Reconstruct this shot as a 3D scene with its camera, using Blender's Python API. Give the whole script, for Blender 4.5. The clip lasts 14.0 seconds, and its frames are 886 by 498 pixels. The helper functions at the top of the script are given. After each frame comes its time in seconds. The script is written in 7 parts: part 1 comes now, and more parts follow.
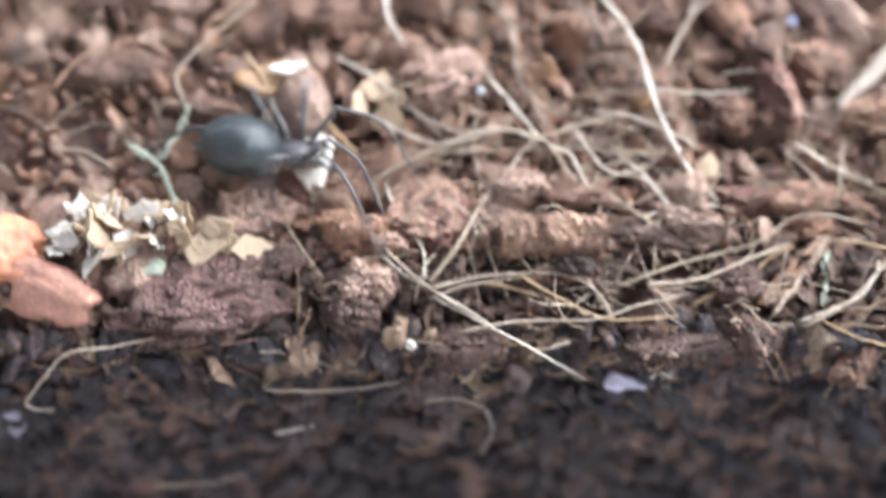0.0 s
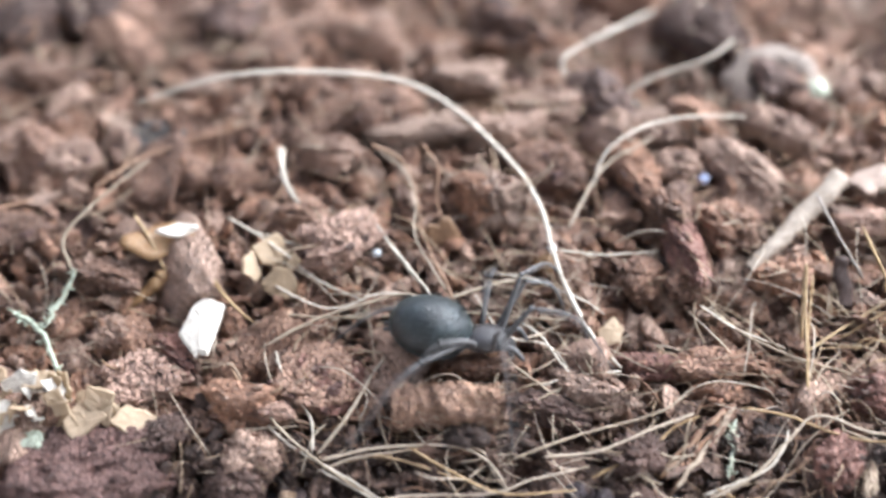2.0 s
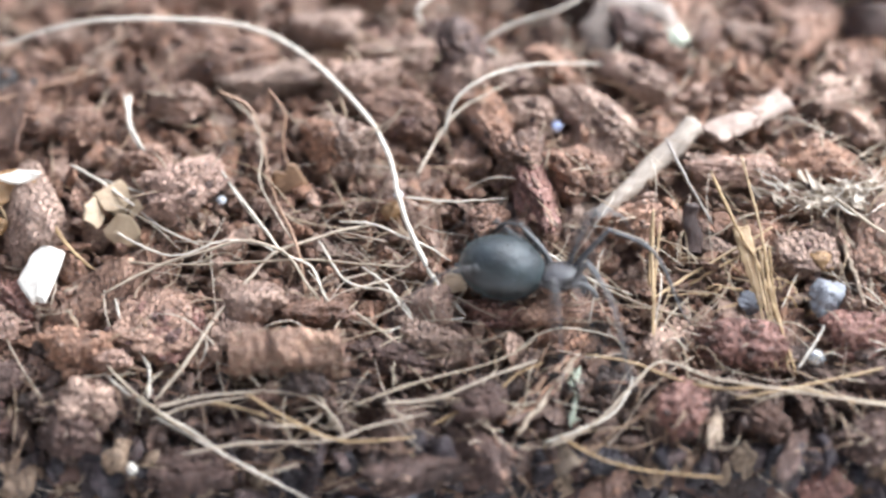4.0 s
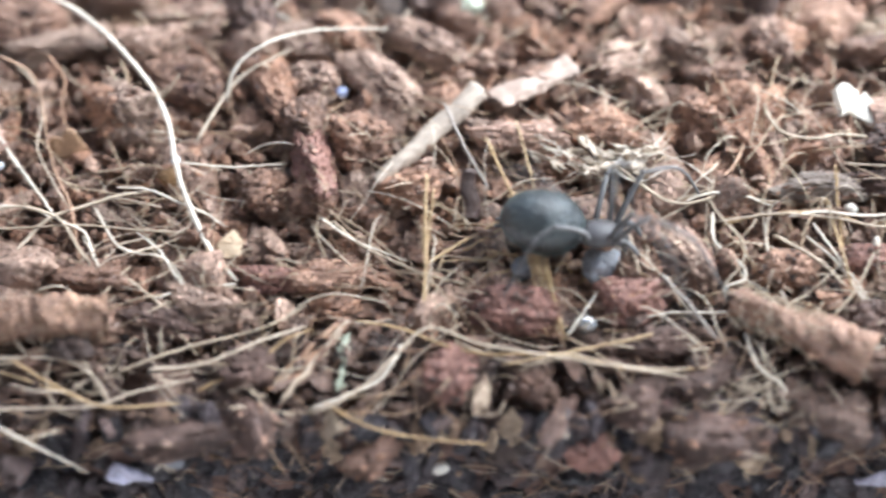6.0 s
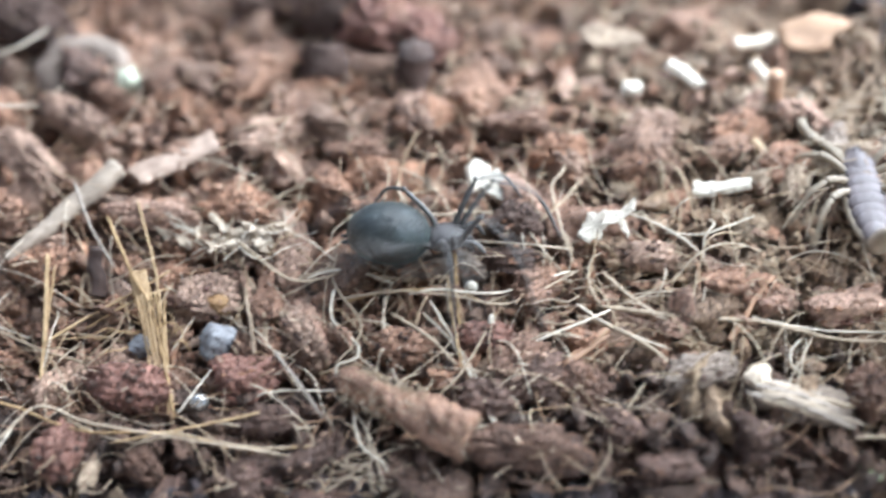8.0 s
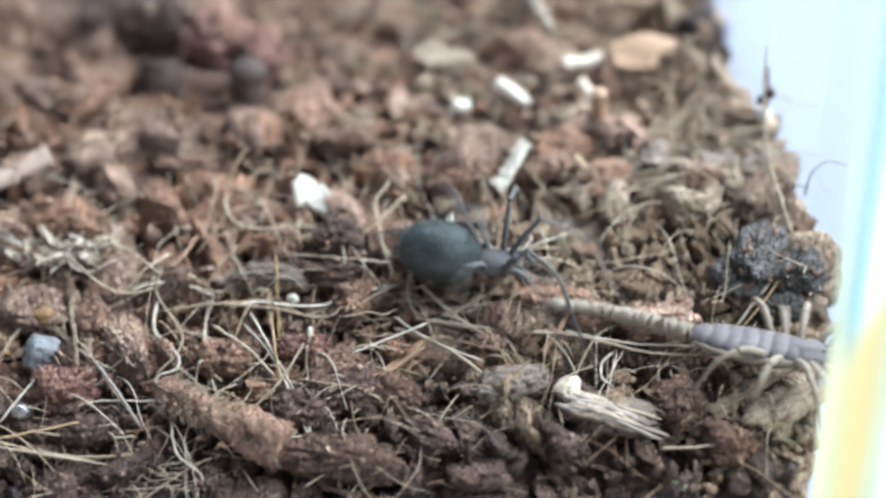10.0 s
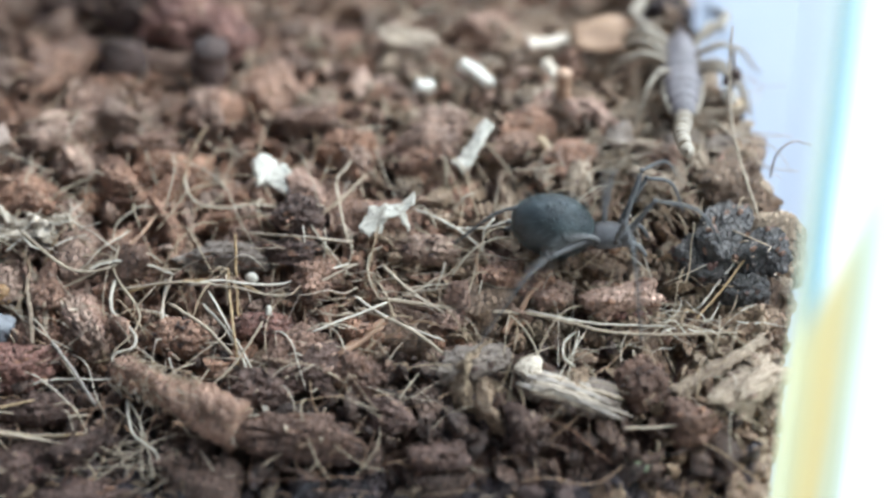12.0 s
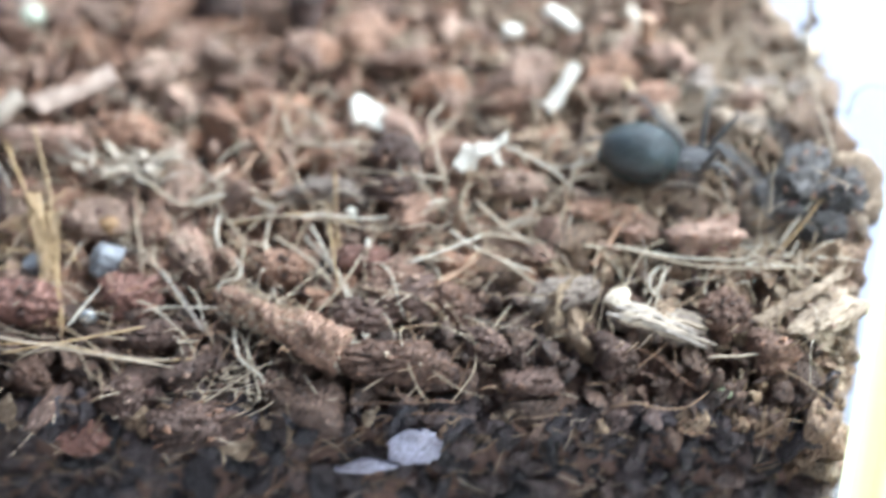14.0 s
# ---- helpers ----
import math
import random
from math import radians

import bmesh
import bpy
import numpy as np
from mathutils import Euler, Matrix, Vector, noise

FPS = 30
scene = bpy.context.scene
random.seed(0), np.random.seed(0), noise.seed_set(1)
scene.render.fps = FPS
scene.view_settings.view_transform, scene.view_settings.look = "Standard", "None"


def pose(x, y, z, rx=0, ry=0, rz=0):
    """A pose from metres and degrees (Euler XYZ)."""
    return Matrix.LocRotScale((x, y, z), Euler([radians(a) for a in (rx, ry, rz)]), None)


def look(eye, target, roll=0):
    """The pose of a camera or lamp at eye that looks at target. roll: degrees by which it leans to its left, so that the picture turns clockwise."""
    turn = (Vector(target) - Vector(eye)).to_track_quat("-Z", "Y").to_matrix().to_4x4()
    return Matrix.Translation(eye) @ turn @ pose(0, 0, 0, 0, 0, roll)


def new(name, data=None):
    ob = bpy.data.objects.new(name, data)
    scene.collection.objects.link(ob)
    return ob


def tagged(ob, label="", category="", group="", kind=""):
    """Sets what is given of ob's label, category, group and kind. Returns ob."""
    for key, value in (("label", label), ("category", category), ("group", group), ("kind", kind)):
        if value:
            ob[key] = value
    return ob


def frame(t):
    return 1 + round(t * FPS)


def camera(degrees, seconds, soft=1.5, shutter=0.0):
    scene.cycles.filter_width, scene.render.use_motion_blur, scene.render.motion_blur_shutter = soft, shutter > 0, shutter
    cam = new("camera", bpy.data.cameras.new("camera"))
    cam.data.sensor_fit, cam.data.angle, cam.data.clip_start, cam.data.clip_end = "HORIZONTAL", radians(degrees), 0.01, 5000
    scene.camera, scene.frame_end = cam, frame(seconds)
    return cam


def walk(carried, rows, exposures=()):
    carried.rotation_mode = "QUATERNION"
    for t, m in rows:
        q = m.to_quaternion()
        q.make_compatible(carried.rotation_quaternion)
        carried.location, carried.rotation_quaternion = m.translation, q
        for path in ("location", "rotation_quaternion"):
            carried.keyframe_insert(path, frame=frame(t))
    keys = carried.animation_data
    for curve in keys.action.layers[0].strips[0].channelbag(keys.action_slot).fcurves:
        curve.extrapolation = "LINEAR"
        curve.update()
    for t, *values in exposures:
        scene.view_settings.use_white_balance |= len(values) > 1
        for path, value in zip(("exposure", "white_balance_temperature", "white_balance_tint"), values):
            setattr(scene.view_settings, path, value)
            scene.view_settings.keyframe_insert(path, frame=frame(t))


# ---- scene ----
MM = 0.001  # the place is laid out in millimetres

cam = camera(24.0, 14.0, soft=2.6, shutter=0.5)
cam.data.dof.use_dof = True
cam.data.dof.focus_distance = 110.0 * MM
cam.data.dof.aperture_fstop = 13.5
# seconds, eye, target (mm), roll
PATH = [
    (0, (-19.72, -77.52, 77.97), (-17.92, -6.15, 7.94), 0.77),
    (0.5, (-20.12, -72.85, 79.74), (-20.01, -1.84, 9.33), -0.46),
    (1, (-16.60, -72.33, 77.71), (-17.16, 0.84, 9.55), -0.63),
    (1.5, (-14.37, -71.71, 78.35), (-15.07, 2.25, 11.05), -0.72),
    (2, (-10.85, -72.38, 77.33), (-11.73, 2.58, 11.15), -0.86),
    (2.2, (-9.95, -73.15, 76.07), (-10.96, 1.98, 10.08), -0.78),
    (4.3, (-2.07, -73.42, 72.79), (-2.49, 1.83, 6.93), -0.75),
    (4.5, (-1.65, -74.17, 71.91), (-1.05, 1.61, 6.67), -0.13),
    (5, (0.03, -74.43, 70.83), (1.37, 1.36, 5.60), 0.18),
    (5.5, (3.83, -74.69, 70.62), (4.20, 0.98, 5.24), -0.28),
    (6, (9.63, -73.38, 72.52), (8.43, 1.25, 5.97), -1.01),
    (6.5, (17.67, -73.86, 72.51), (14.56, 1.30, 6.63), -2.18),
    (7, (23.96, -73.70, 72.15), (19.87, 1.42, 6.26), -2.67),
    (7.5, (29.19, -72.37, 73.91), (24.75, 2.32, 7.56), -2.83),
    (8, (33.53, -71.46, 75.42), (28.88, 3.40, 9.29), -2.82),
    (8.5, (37.80, -70.51, 77.23), (32.63, 3.95, 10.69), -2.94),
    (9, (39.11, -70.68, 77.54), (34.83, 3.57, 10.69), -2.21),
    (9.2, (39.83, -71.22, 77.44), (35.65, 3.19, 10.76), -2.30),
    (11.5, (43.70, -73.76, 73.75), (40.87, 3.14, 9.90), -1.45),
    (12, (43.56, -73.73, 73.45), (40.45, 2.67, 9.00), -1.54),
    (12.5, (43.49, -73.63, 73.91), (40.13, 2.73, 9.42), -1.48),
    (13, (43.54, -74.16, 73.77), (40.05, 1.94, 8.99), -1.54),
    (13.5, (42.88, -74.88, 74.49), (39.17, 1.07, 9.56), -1.65),
    (14, (39.23, -78.78, 75.50), (35.64, -3.44, 9.84), -1.42),
]


def mm(p):
    return Vector(p) * MM


EXPOSURES = [(0.0, 1.38, 6150, 9), (0.5, 1.3, 6150, 9), (1.0, 1.25, 6150, 9), (2.0, 1.16, 6150, 9), (4.5, 1.25, 6100, 8), (6.5, 1.28, 6050, 6), (8.0, 0.97, 5950, 4), (9.0, 0.8, 5900, 1), (11.5, 0.38, 5850, -1), (13.5, 0.54, 5850, -1), (14.0, 1.03, 5800, 0)]
walk(cam, [(t, look(mm(eye), mm(target), roll)) for t, eye, target, roll in PATH], EXPOSURES)

# ---------------------------------------------------------------- light
SUN_AZ, SUN_EL = radians(28), radians(44)
world = bpy.data.worlds.new("daylight")
scene.world = world
world.use_nodes = True
wn = world.node_tree.nodes
sky = wn.new("ShaderNodeTexSky")
sky.sky_type = "NISHITA"
sky.sun_disc = False
sky.sun_elevation = SUN_EL
sky.sun_rotation = SUN_AZ
sky.air_density, sky.dust_density = 1.0, 1.5
wn["Background"].inputs["Strength"].default_value = 0.15
world.node_tree.links.new(sky.outputs["Color"], wn["Background"].inputs["Color"])

sun_data = bpy.data.lights.new("sun", "SUN")
sun_data.energy = 0.42
sun_data.angle = radians(55)
sun_data.color = (1.0, 0.95, 0.9)
sun = new("sun", sun_data)
sun.matrix_world = look((0, 0, 0), (-math.sin(SUN_AZ) * math.cos(SUN_EL), -math.cos(SUN_AZ) * math.cos(SUN_EL), -math.sin(SUN_EL)))

# unseen area lamp added in mid-air right of the box, to brighten that side
fill_data = bpy.data.lights.new("right_fill", "AREA")
fill_data.shape = "RECTANGLE"
fill_data.size, fill_data.size_y = 0.28, 0.2
fill_data.energy = 1.4
fill_data.color = (0.96, 0.98, 1.0)
fill_lamp = new("right_fill", fill_data)
fill_lamp.matrix_world = look((0.142, 0.085, 0.105), (0.04, 0.012, 0))

# ---------------------------------------------------------------- materials


def material(name, rough=0.8, spec=0.3):
    m = bpy.data.materials.new(name)
    m.use_nodes = True
    b = m.node_tree.nodes["Principled BSDF"]
    b.inputs["Roughness"].default_value = rough
    b.inputs["Specular IOR Level"].default_value = spec
    return m, m.node_tree.nodes, m.node_tree.links, b


def ramp_node(n, stops):
    r = n.new("ShaderNodeValToRGB")
    e = r.color_ramp.elements
    while len(e) < len(stops):
        e.new(0.5)
    for k, (p, c) in zip(e, stops):
        k.position, k.color = p, (*c, 1)
    return r


def noise_node(n, links, coord, scale, detail=4, stretch=None):
    t = n.new("ShaderNodeTexNoise")
    t.inputs["Scale"].default_value = scale
    t.inputs["Detail"].default_value = detail
    if stretch:
        mp = n.new("ShaderNodeMapping")
        mp.inputs["Scale"].default_value = stretch
        links.new(coord, mp.inputs["Vector"])
        links.new(mp.outputs["Vector"], t.inputs["Vector"])
    else:
        links.new(coord, t.inputs["Vector"])
    return t


def mixed(n, links, mode, fac, a, b):
    x = n.new("ShaderNodeMix")
    x.data_type, x.blend_type = "RGBA", mode
    for sock, v in ((x.inputs[0], fac), (x.inputs[6], a), (x.inputs[7], b)):
        if isinstance(v, (int, float)):
            sock.default_value = v
        elif isinstance(v, tuple):
            sock.default_value = (*v, 1)
        else:
            links.new(v, sock)
    return x.outputs[2]


def see_light(m, share, tint):
    """Let a thin matter glow with the light behind it."""
    n, links = m.node_tree.nodes, m.node_tree.links
    t, x = n.new("ShaderNodeBsdfTranslucent"), n.new("ShaderNodeMixShader")
    t.inputs["Color"].default_value = (*tint, 1)
    x.inputs[0].default_value = share
    links.new(n["Principled BSDF"].outputs[0], x.inputs[1])
    links.new(t.outputs[0], x.inputs[2])
    links.new(x.outputs[0], n["Material Output"].inputs["Surface"])
    return m


def grained(name, stops, rough=0.62, island=False, grain=3600, relief=0.0005, stretch=None, speck=None, spec=0.45, contrast=0.5, moving=False, granular=False):
    """A natural matter: a tone for each piece, blotches, fine grain and relief. Scales are per metre."""
    m, n, links, b = material(name, rough, spec)
    if moving or stretch:
        coord = n.new("ShaderNodeTexCoord").outputs["Object"]
    else:
        coord = n.new("ShaderNodeNewGeometry").outputs["Position"]
    if island:
        rnd = n.new("ShaderNodeNewGeometry").outputs["Random Per Island"]
    else:
        rnd = n.new("ShaderNodeObjectInfo").outputs["Random"]
    base = ramp_node(n, stops)
    links.new(rnd, base.inputs["Fac"])
    blot = noise_node(n, links, coord, 420, 3)
    br = ramp_node(n, [(0.3, (0.55, 0.5, 0.48)), (0.7, (1.35, 1.35, 1.35))])
    links.new(blot.outputs["Fac"], br.inputs["Fac"])
    col = mixed(n, links, "MULTIPLY", contrast * 1.2 if contrast < 0.8 else 1.0, base.outputs["Color"], br.outputs["Color"])
    fine = noise_node(n, links, coord, grain, 8, stretch)
    fine.inputs["Roughness"].default_value = 0.68
    fr = ramp_node(n, [(0.3, (0.55, 0.5, 0.47)), (0.5, (0.97, 0.97, 0.97)), (0.7, (1.55, 1.55, 1.55))])
    links.new(fine.outputs["Fac"], fr.inputs["Fac"])
    col = mixed(n, links, "MULTIPLY", contrast, col, fr.outputs["Color"])
    if speck:
        sp = noise_node(n, links, coord, 4200, 3)
        sr = ramp_node(n, [(0.62, (0, 0, 0)), (0.72, (0.6, 0.6, 0.6))])
        links.new(sp.outputs["Fac"], sr.inputs["Fac"])
        col = mixed(n, links, "MIX", sr.outputs["Color"], col, speck)
    links.new(col, b.inputs["Base Color"])
    bump = n.new("ShaderNodeBump")
    bump.inputs["Strength"].default_value = 0.9
    bump.inputs["Distance"].default_value = relief
    links.new(fine.outputs["Fac"], bump.inputs["Height"])
    if granular:
        vo = n.new("ShaderNodeTexVoronoi")
        vo.inputs["Scale"].default_value = 4300
        warp = n.new("ShaderNodeVectorMath")
        warp.operation = "MULTIPLY_ADD"
        links.new(fine.outputs["Color"], warp.inputs[0])
        warp.inputs[1].default_value = (0.0005, 0.0005, 0.0005)
        links.new(coord, warp.inputs[2])
        links.new(warp.outputs[0], vo.inputs["Vector"])
        # gaps between granules are darkened in the colour, as shade in the relief
        vr = ramp_node(n, [(0.1, (1.3, 1.28, 1.25)), (0.5, (0.85, 0.83, 0.82)), (0.85, (0.5, 0.45, 0.43))])
        links.new(vo.outputs["Distance"], vr.inputs["Fac"])
        col = mixed(n, links, "MULTIPLY", 0.42, col, vr.outputs["Color"])
        links.new(col, b.inputs["Base Color"])
        low = n.new("ShaderNodeBump")
        low.invert = True
        low.inputs["Strength"].default_value = 1.0
        low.inputs["Distance"].default_value = 0.00018
        links.new(vo.outputs["Distance"], low.inputs["Height"])
        links.new(low.outputs["Normal"], bump.inputs["Normal"])
    links.new(bump.outputs["Normal"], b.inputs["Normal"])
    return m


COIR = [(0.0, (0.2, 0.112, 0.076)), (0.25, (0.3, 0.165, 0.11)), (0.45, (0.43, 0.228, 0.142)), (0.65, (0.38, 0.24, 0.178)), (0.85, (0.47, 0.31, 0.235)), (1.0, (0.34, 0.235, 0.18))]
PALETTE = {
    "coir": COIR,
    "red": [(0.0, (0.25, 0.118, 0.09)), (1.0, (0.34, 0.17, 0.132))],
    "pink": [(0.0, (0.5, 0.31, 0.235)), (1.0, (0.58, 0.38, 0.295))],
    # dark pieces; along the front this tone also stands for shade
    "dark": [(0.0, (0.11, 0.063, 0.049)), (1.0, (0.165, 0.096, 0.075))],
    "wood": [(0.0, (0.22, 0.17, 0.14)), (1.0, (0.31, 0.245, 0.205))],
    "straw": [(0.0, (0.37, 0.275, 0.2)), (1.0, (0.45, 0.345, 0.255))],
    "clump": [(0.0, (0.17, 0.09, 0.075)), (1.0, (0.2, 0.108, 0.09))],
    # coir tone darkened to carry the shade near the front
    "dimmed": [(0.0, (0.15, 0.082, 0.057)), (0.5, (0.21, 0.115, 0.08)), (1.0, (0.26, 0.15, 0.107))],
    "soil": [(0.0, (0.085, 0.077, 0.075)), (1.0, (0.13, 0.116, 0.112))],
}
PALETTE["tan"] = [(0.0, (0.2, 0.13, 0.085)), (0.3, (0.33, 0.21, 0.14)), (0.7, (0.42, 0.3, 0.2)), (1.0, (0.36, 0.27, 0.19))]
CHUNK_MAT = {k: grained("coir_" + k, v, speck=(0.5, 0.4, 0.35) if k in ("coir", "pink", "soil", "red") else None, contrast=0.7, granular=k not in ("wood", "straw")) for k, v in PALETTE.items()}
M_CRUMB = grained("coir_crumbs", COIR, island=True, speck=(0.5, 0.4, 0.34), contrast=0.7, granular=True)
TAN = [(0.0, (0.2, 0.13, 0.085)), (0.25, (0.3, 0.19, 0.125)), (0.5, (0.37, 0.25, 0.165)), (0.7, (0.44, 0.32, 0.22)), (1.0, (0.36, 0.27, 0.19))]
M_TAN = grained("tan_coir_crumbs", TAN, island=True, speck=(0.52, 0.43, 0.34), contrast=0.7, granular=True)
# damp front coir; its darker tone also stands for the shade there
M_FRONT = grained("front_dark_coir", [(0.0, (0.075, 0.046, 0.037)), (0.5, (0.13, 0.078, 0.058)), (1.0, (0.22, 0.135, 0.1))], rough=0.5, island=True, contrast=0.7, speck=(0.3, 0.22, 0.19), granular=True)
# cut face tone holds the front's shade and a bluish pane reflection
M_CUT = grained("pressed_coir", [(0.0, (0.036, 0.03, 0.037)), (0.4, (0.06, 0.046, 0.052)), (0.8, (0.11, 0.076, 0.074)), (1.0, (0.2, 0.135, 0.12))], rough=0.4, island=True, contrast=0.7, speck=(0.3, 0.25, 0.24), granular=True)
M_BED = grained("coir_bed", [(0.0, (0.17, 0.1, 0.078)), (1.0, (0.17, 0.1, 0.078))], grain=1500)
FIBRE_TONES = {
    "pale": [(0.0, (0.52, 0.45, 0.37)), (1.0, (0.64, 0.57, 0.48))],
    "straw": [(0.0, (0.34, 0.265, 0.19)), (1.0, (0.46, 0.37, 0.285))],
    "gold": [(0.0, (0.36, 0.235, 0.115)), (1.0, (0.43, 0.3, 0.17))],
    "brown": [(0.0, (0.32, 0.18, 0.11)), (1.0, (0.4, 0.25, 0.165))],
    "grey": [(0.0, (0.24, 0.2, 0.17)), (1.0, (0.32, 0.27, 0.235))],
}
FIBRE_MAT = {k: grained("fibre_" + k, v, rough=0.45, relief=0.00012, contrast=0.4, spec=0.45) for k, v in FIBRE_TONES.items()}
M_FLUFF = grained("fibre_litter", [(0.0, (0.26, 0.14, 0.09)), (0.35, (0.34, 0.22, 0.135)), (0.7, (0.4, 0.3, 0.21)), (1.0, (0.5, 0.41, 0.32))], rough=0.5, island=True, relief=0.00006, contrast=0.3)
M_PALE_FLUFF = grained("pale_fibre_litter", [(0.0, (0.34, 0.24, 0.15)), (0.5, (0.46, 0.37, 0.27)), (1.0, (0.58, 0.5, 0.41))], rough=0.5, island=True, relief=0.00006, contrast=0.3)
M_WHITE = grained("white_husk", [(0.0, (0.6, 0.545, 0.475)), (1.0, (0.7, 0.64, 0.565))], rough=0.6, relief=0.00008, contrast=0.2)
M_CREAM = grained("cream_husk", [(0.0, (0.46, 0.335, 0.22)), (1.0, (0.58, 0.435, 0.3))], rough=0.6, relief=0.00008, contrast=0.25)
see_light(M_CREAM, 0.35, (0.55, 0.46, 0.32))
see_light(M_WHITE, 0.25, (0.75, 0.72, 0.66))
M_SHAVING = grained("pale_shaving", [(0.0, (0.44, 0.36, 0.28)), (1.0, (0.55, 0.46, 0.37))], rough=0.55, relief=0.00015, contrast=0.4)
M_BLUE = grained("blue_grain", [(0.0, (0.3, 0.33, 0.48)), (1.0, (0.3, 0.33, 0.48))], rough=0.35, relief=0.00015, contrast=0.4)
M_LICHEN = grained("lichen", [(0.0, (0.42, 0.46, 0.36)), (1.0, (0.5, 0.53, 0.42))], grain=4000, relief=0.0002)
M_ROD_TAN = grained("tan_fibrous_rod", [(0.0, (0.29, 0.167, 0.115)), (1.0, (0.4, 0.245, 0.182))], stretch=(0.3, 1, 1), relief=0.0006, contrast=0.8, grain=3000, granular=True)
M_ROD = grained("fibrous_rod", [(0.0, (0.31, 0.18, 0.12)), (1.0, (0.31, 0.18, 0.12))], stretch=(0.3, 1, 1), relief=0.0006, contrast=0.8, grain=3000, granular=True)
M_TWIG = grained("pale_wood", [(0.0, (0.28, 0.225, 0.18)), (1.0, (0.32, 0.26, 0.215))], stretch=(0.25, 1, 1), relief=0.00015, contrast=0.4)
M_CHIP = grained("pink_wood", [(0.0, (0.3, 0.215, 0.175)), (1.0, (0.34, 0.25, 0.2))], stretch=(0.25, 1, 1), relief=0.00015, contrast=0.35)
M_ORANGE = grained("orange_peel", [(0.0, (0.58, 0.25, 0.14)), (1.0, (0.58, 0.25, 0.14))], rough=0.3, relief=0.00015, contrast=0.6, grain=1400)
M_ORANGE_PALE = grained("pale_carrot", [(0.0, (0.5, 0.25, 0.18)), (1.0, (0.5, 0.25, 0.18))], rough=0.4, relief=0.0002, contrast=0.5)
M_STONE = grained("blue_grey_stone", [(0.0, (0.15, 0.15, 0.165)), (1.0, (0.2, 0.2, 0.215))], grain=3500, relief=0.0001, contrast=0.35)
M_PEARL = grained("pale_fungus", [(0.0, (0.36, 0.34, 0.43)), (1.0, (0.44, 0.42, 0.52))], rough=0.35, relief=0.0003, contrast=0.9, spec=0.6)
M_BARK = grained("dark_bark", [(0.0, (0.07, 0.04, 0.033)), (1.0, (0.09, 0.055, 0.045))], stretch=(0.3, 1, 1))
M_LEAF = grained("dry_leaf", [(0.0, (0.24, 0.14, 0.08)), (1.0, (0.27, 0.16, 0.095))], rough=0.6, relief=0.0001)
M_AMBER = grained("amber_husk", [(0.0, (0.2, 0.105, 0.042)), (1.0, (0.25, 0.145, 0.065))], rough=0.35, relief=0.0001, contrast=0.3, spec=0.5)
M_GREEN = grained("pale_green_stalk", [(0.0, (0.3, 0.33, 0.21)), (1.0, (0.34, 0.37, 0.24))], rough=0.6, relief=0.0001, contrast=0.2)
# animals
M_ABDOMEN = grained("velvet_abdomen", [(0.0, (0.01, 0.014, 0.015)), (0.5, (0.017, 0.023, 0.023)), (1.0, (0.03, 0.034, 0.027))], rough=0.3, grain=900, relief=0.00016, contrast=1.0, spec=0.75, moving=True)
velvet = M_ABDOMEN.node_tree.nodes["Principled BSDF"].inputs
velvet["Sheen Weight"].default_value, velvet["Sheen Roughness"].default_value = 0.12, 0.35
velvet["Sheen Tint"].default_value = (0.62, 0.82, 0.86, 1)
M_COXA = grained("brown_coxa", [(0.0, (0.15, 0.08, 0.045)), (1.0, (0.15, 0.08, 0.045))], rough=0.4, relief=0.00005, contrast=0.4, moving=True)
M_CARAPACE = grained("grey_carapace", [(0.0, (0.055, 0.05, 0.05)), (1.0, (0.055, 0.05, 0.05))], rough=0.26, relief=0.00006, contrast=0.4, spec=0.6, moving=True)
M_LEG = grained("grey_leg", [(0.0, (0.07, 0.066, 0.066)), (1.0, (0.105, 0.1, 0.1))], rough=0.5, relief=0.00005, contrast=0.5, moving=True)
M_EYE = material("eye", 0.1, 0.6)[0]
M_EYE.node_tree.nodes["Principled BSDF"].inputs["Base Color"].default_value = (0.01, 0.01, 0.01, 1)
M_SCORPION = grained("pale_scorpion", [(0.0, (0.26, 0.215, 0.168)), (1.0, (0.33, 0.277, 0.22))], rough=0.4, relief=0.00006, contrast=0.35, spec=0.5, moving=True)
M_SCORPION_BACK = grained("grey_scorpion_back", [(0.0, (0.15, 0.13, 0.14)), (1.0, (0.19, 0.165, 0.175))], rough=0.4, relief=0.00008, contrast=0.45, spec=0.5, moving=True)
see_light(M_SCORPION, 0.3, (0.4, 0.32, 0.24))
see_light(M_SCORPION_BACK, 0.25, (0.34, 0.28, 0.26))


M_SHINE = grained("silvery_shell", [(0.0, (0.4, 0.39, 0.38)), (1.0, (0.4, 0.39, 0.38))], rough=0.14, relief=0.00003, contrast=0.4, spec=1.0)
M_SHINE.node_tree.nodes["Principled BSDF"].inputs["Metallic"].default_value = 0.75


def clear(name, tint, ior=1.49, rough=0.02):
    m = bpy.data.materials.new(name)
    m.use_nodes = True
    n, links = m.node_tree.nodes, m.node_tree.links
    n.remove(n["Principled BSDF"])
    t, g, x, fr = (n.new("ShaderNode" + k) for k in ("BsdfTransparent", "BsdfGlossy", "MixShader", "Fresnel"))
    t.inputs["Color"].default_value = (*tint, 1)
    g.inputs["Roughness"].default_value = rough
    fr.inputs["IOR"].default_value = ior
    links.new(fr.outputs[0], x.inputs[0])
    links.new(t.outputs[0], x.inputs[1])
    links.new(g.outputs[0], x.inputs[2])
    links.new(x.outputs[0], n["Material Output"].inputs["Surface"])
    return m


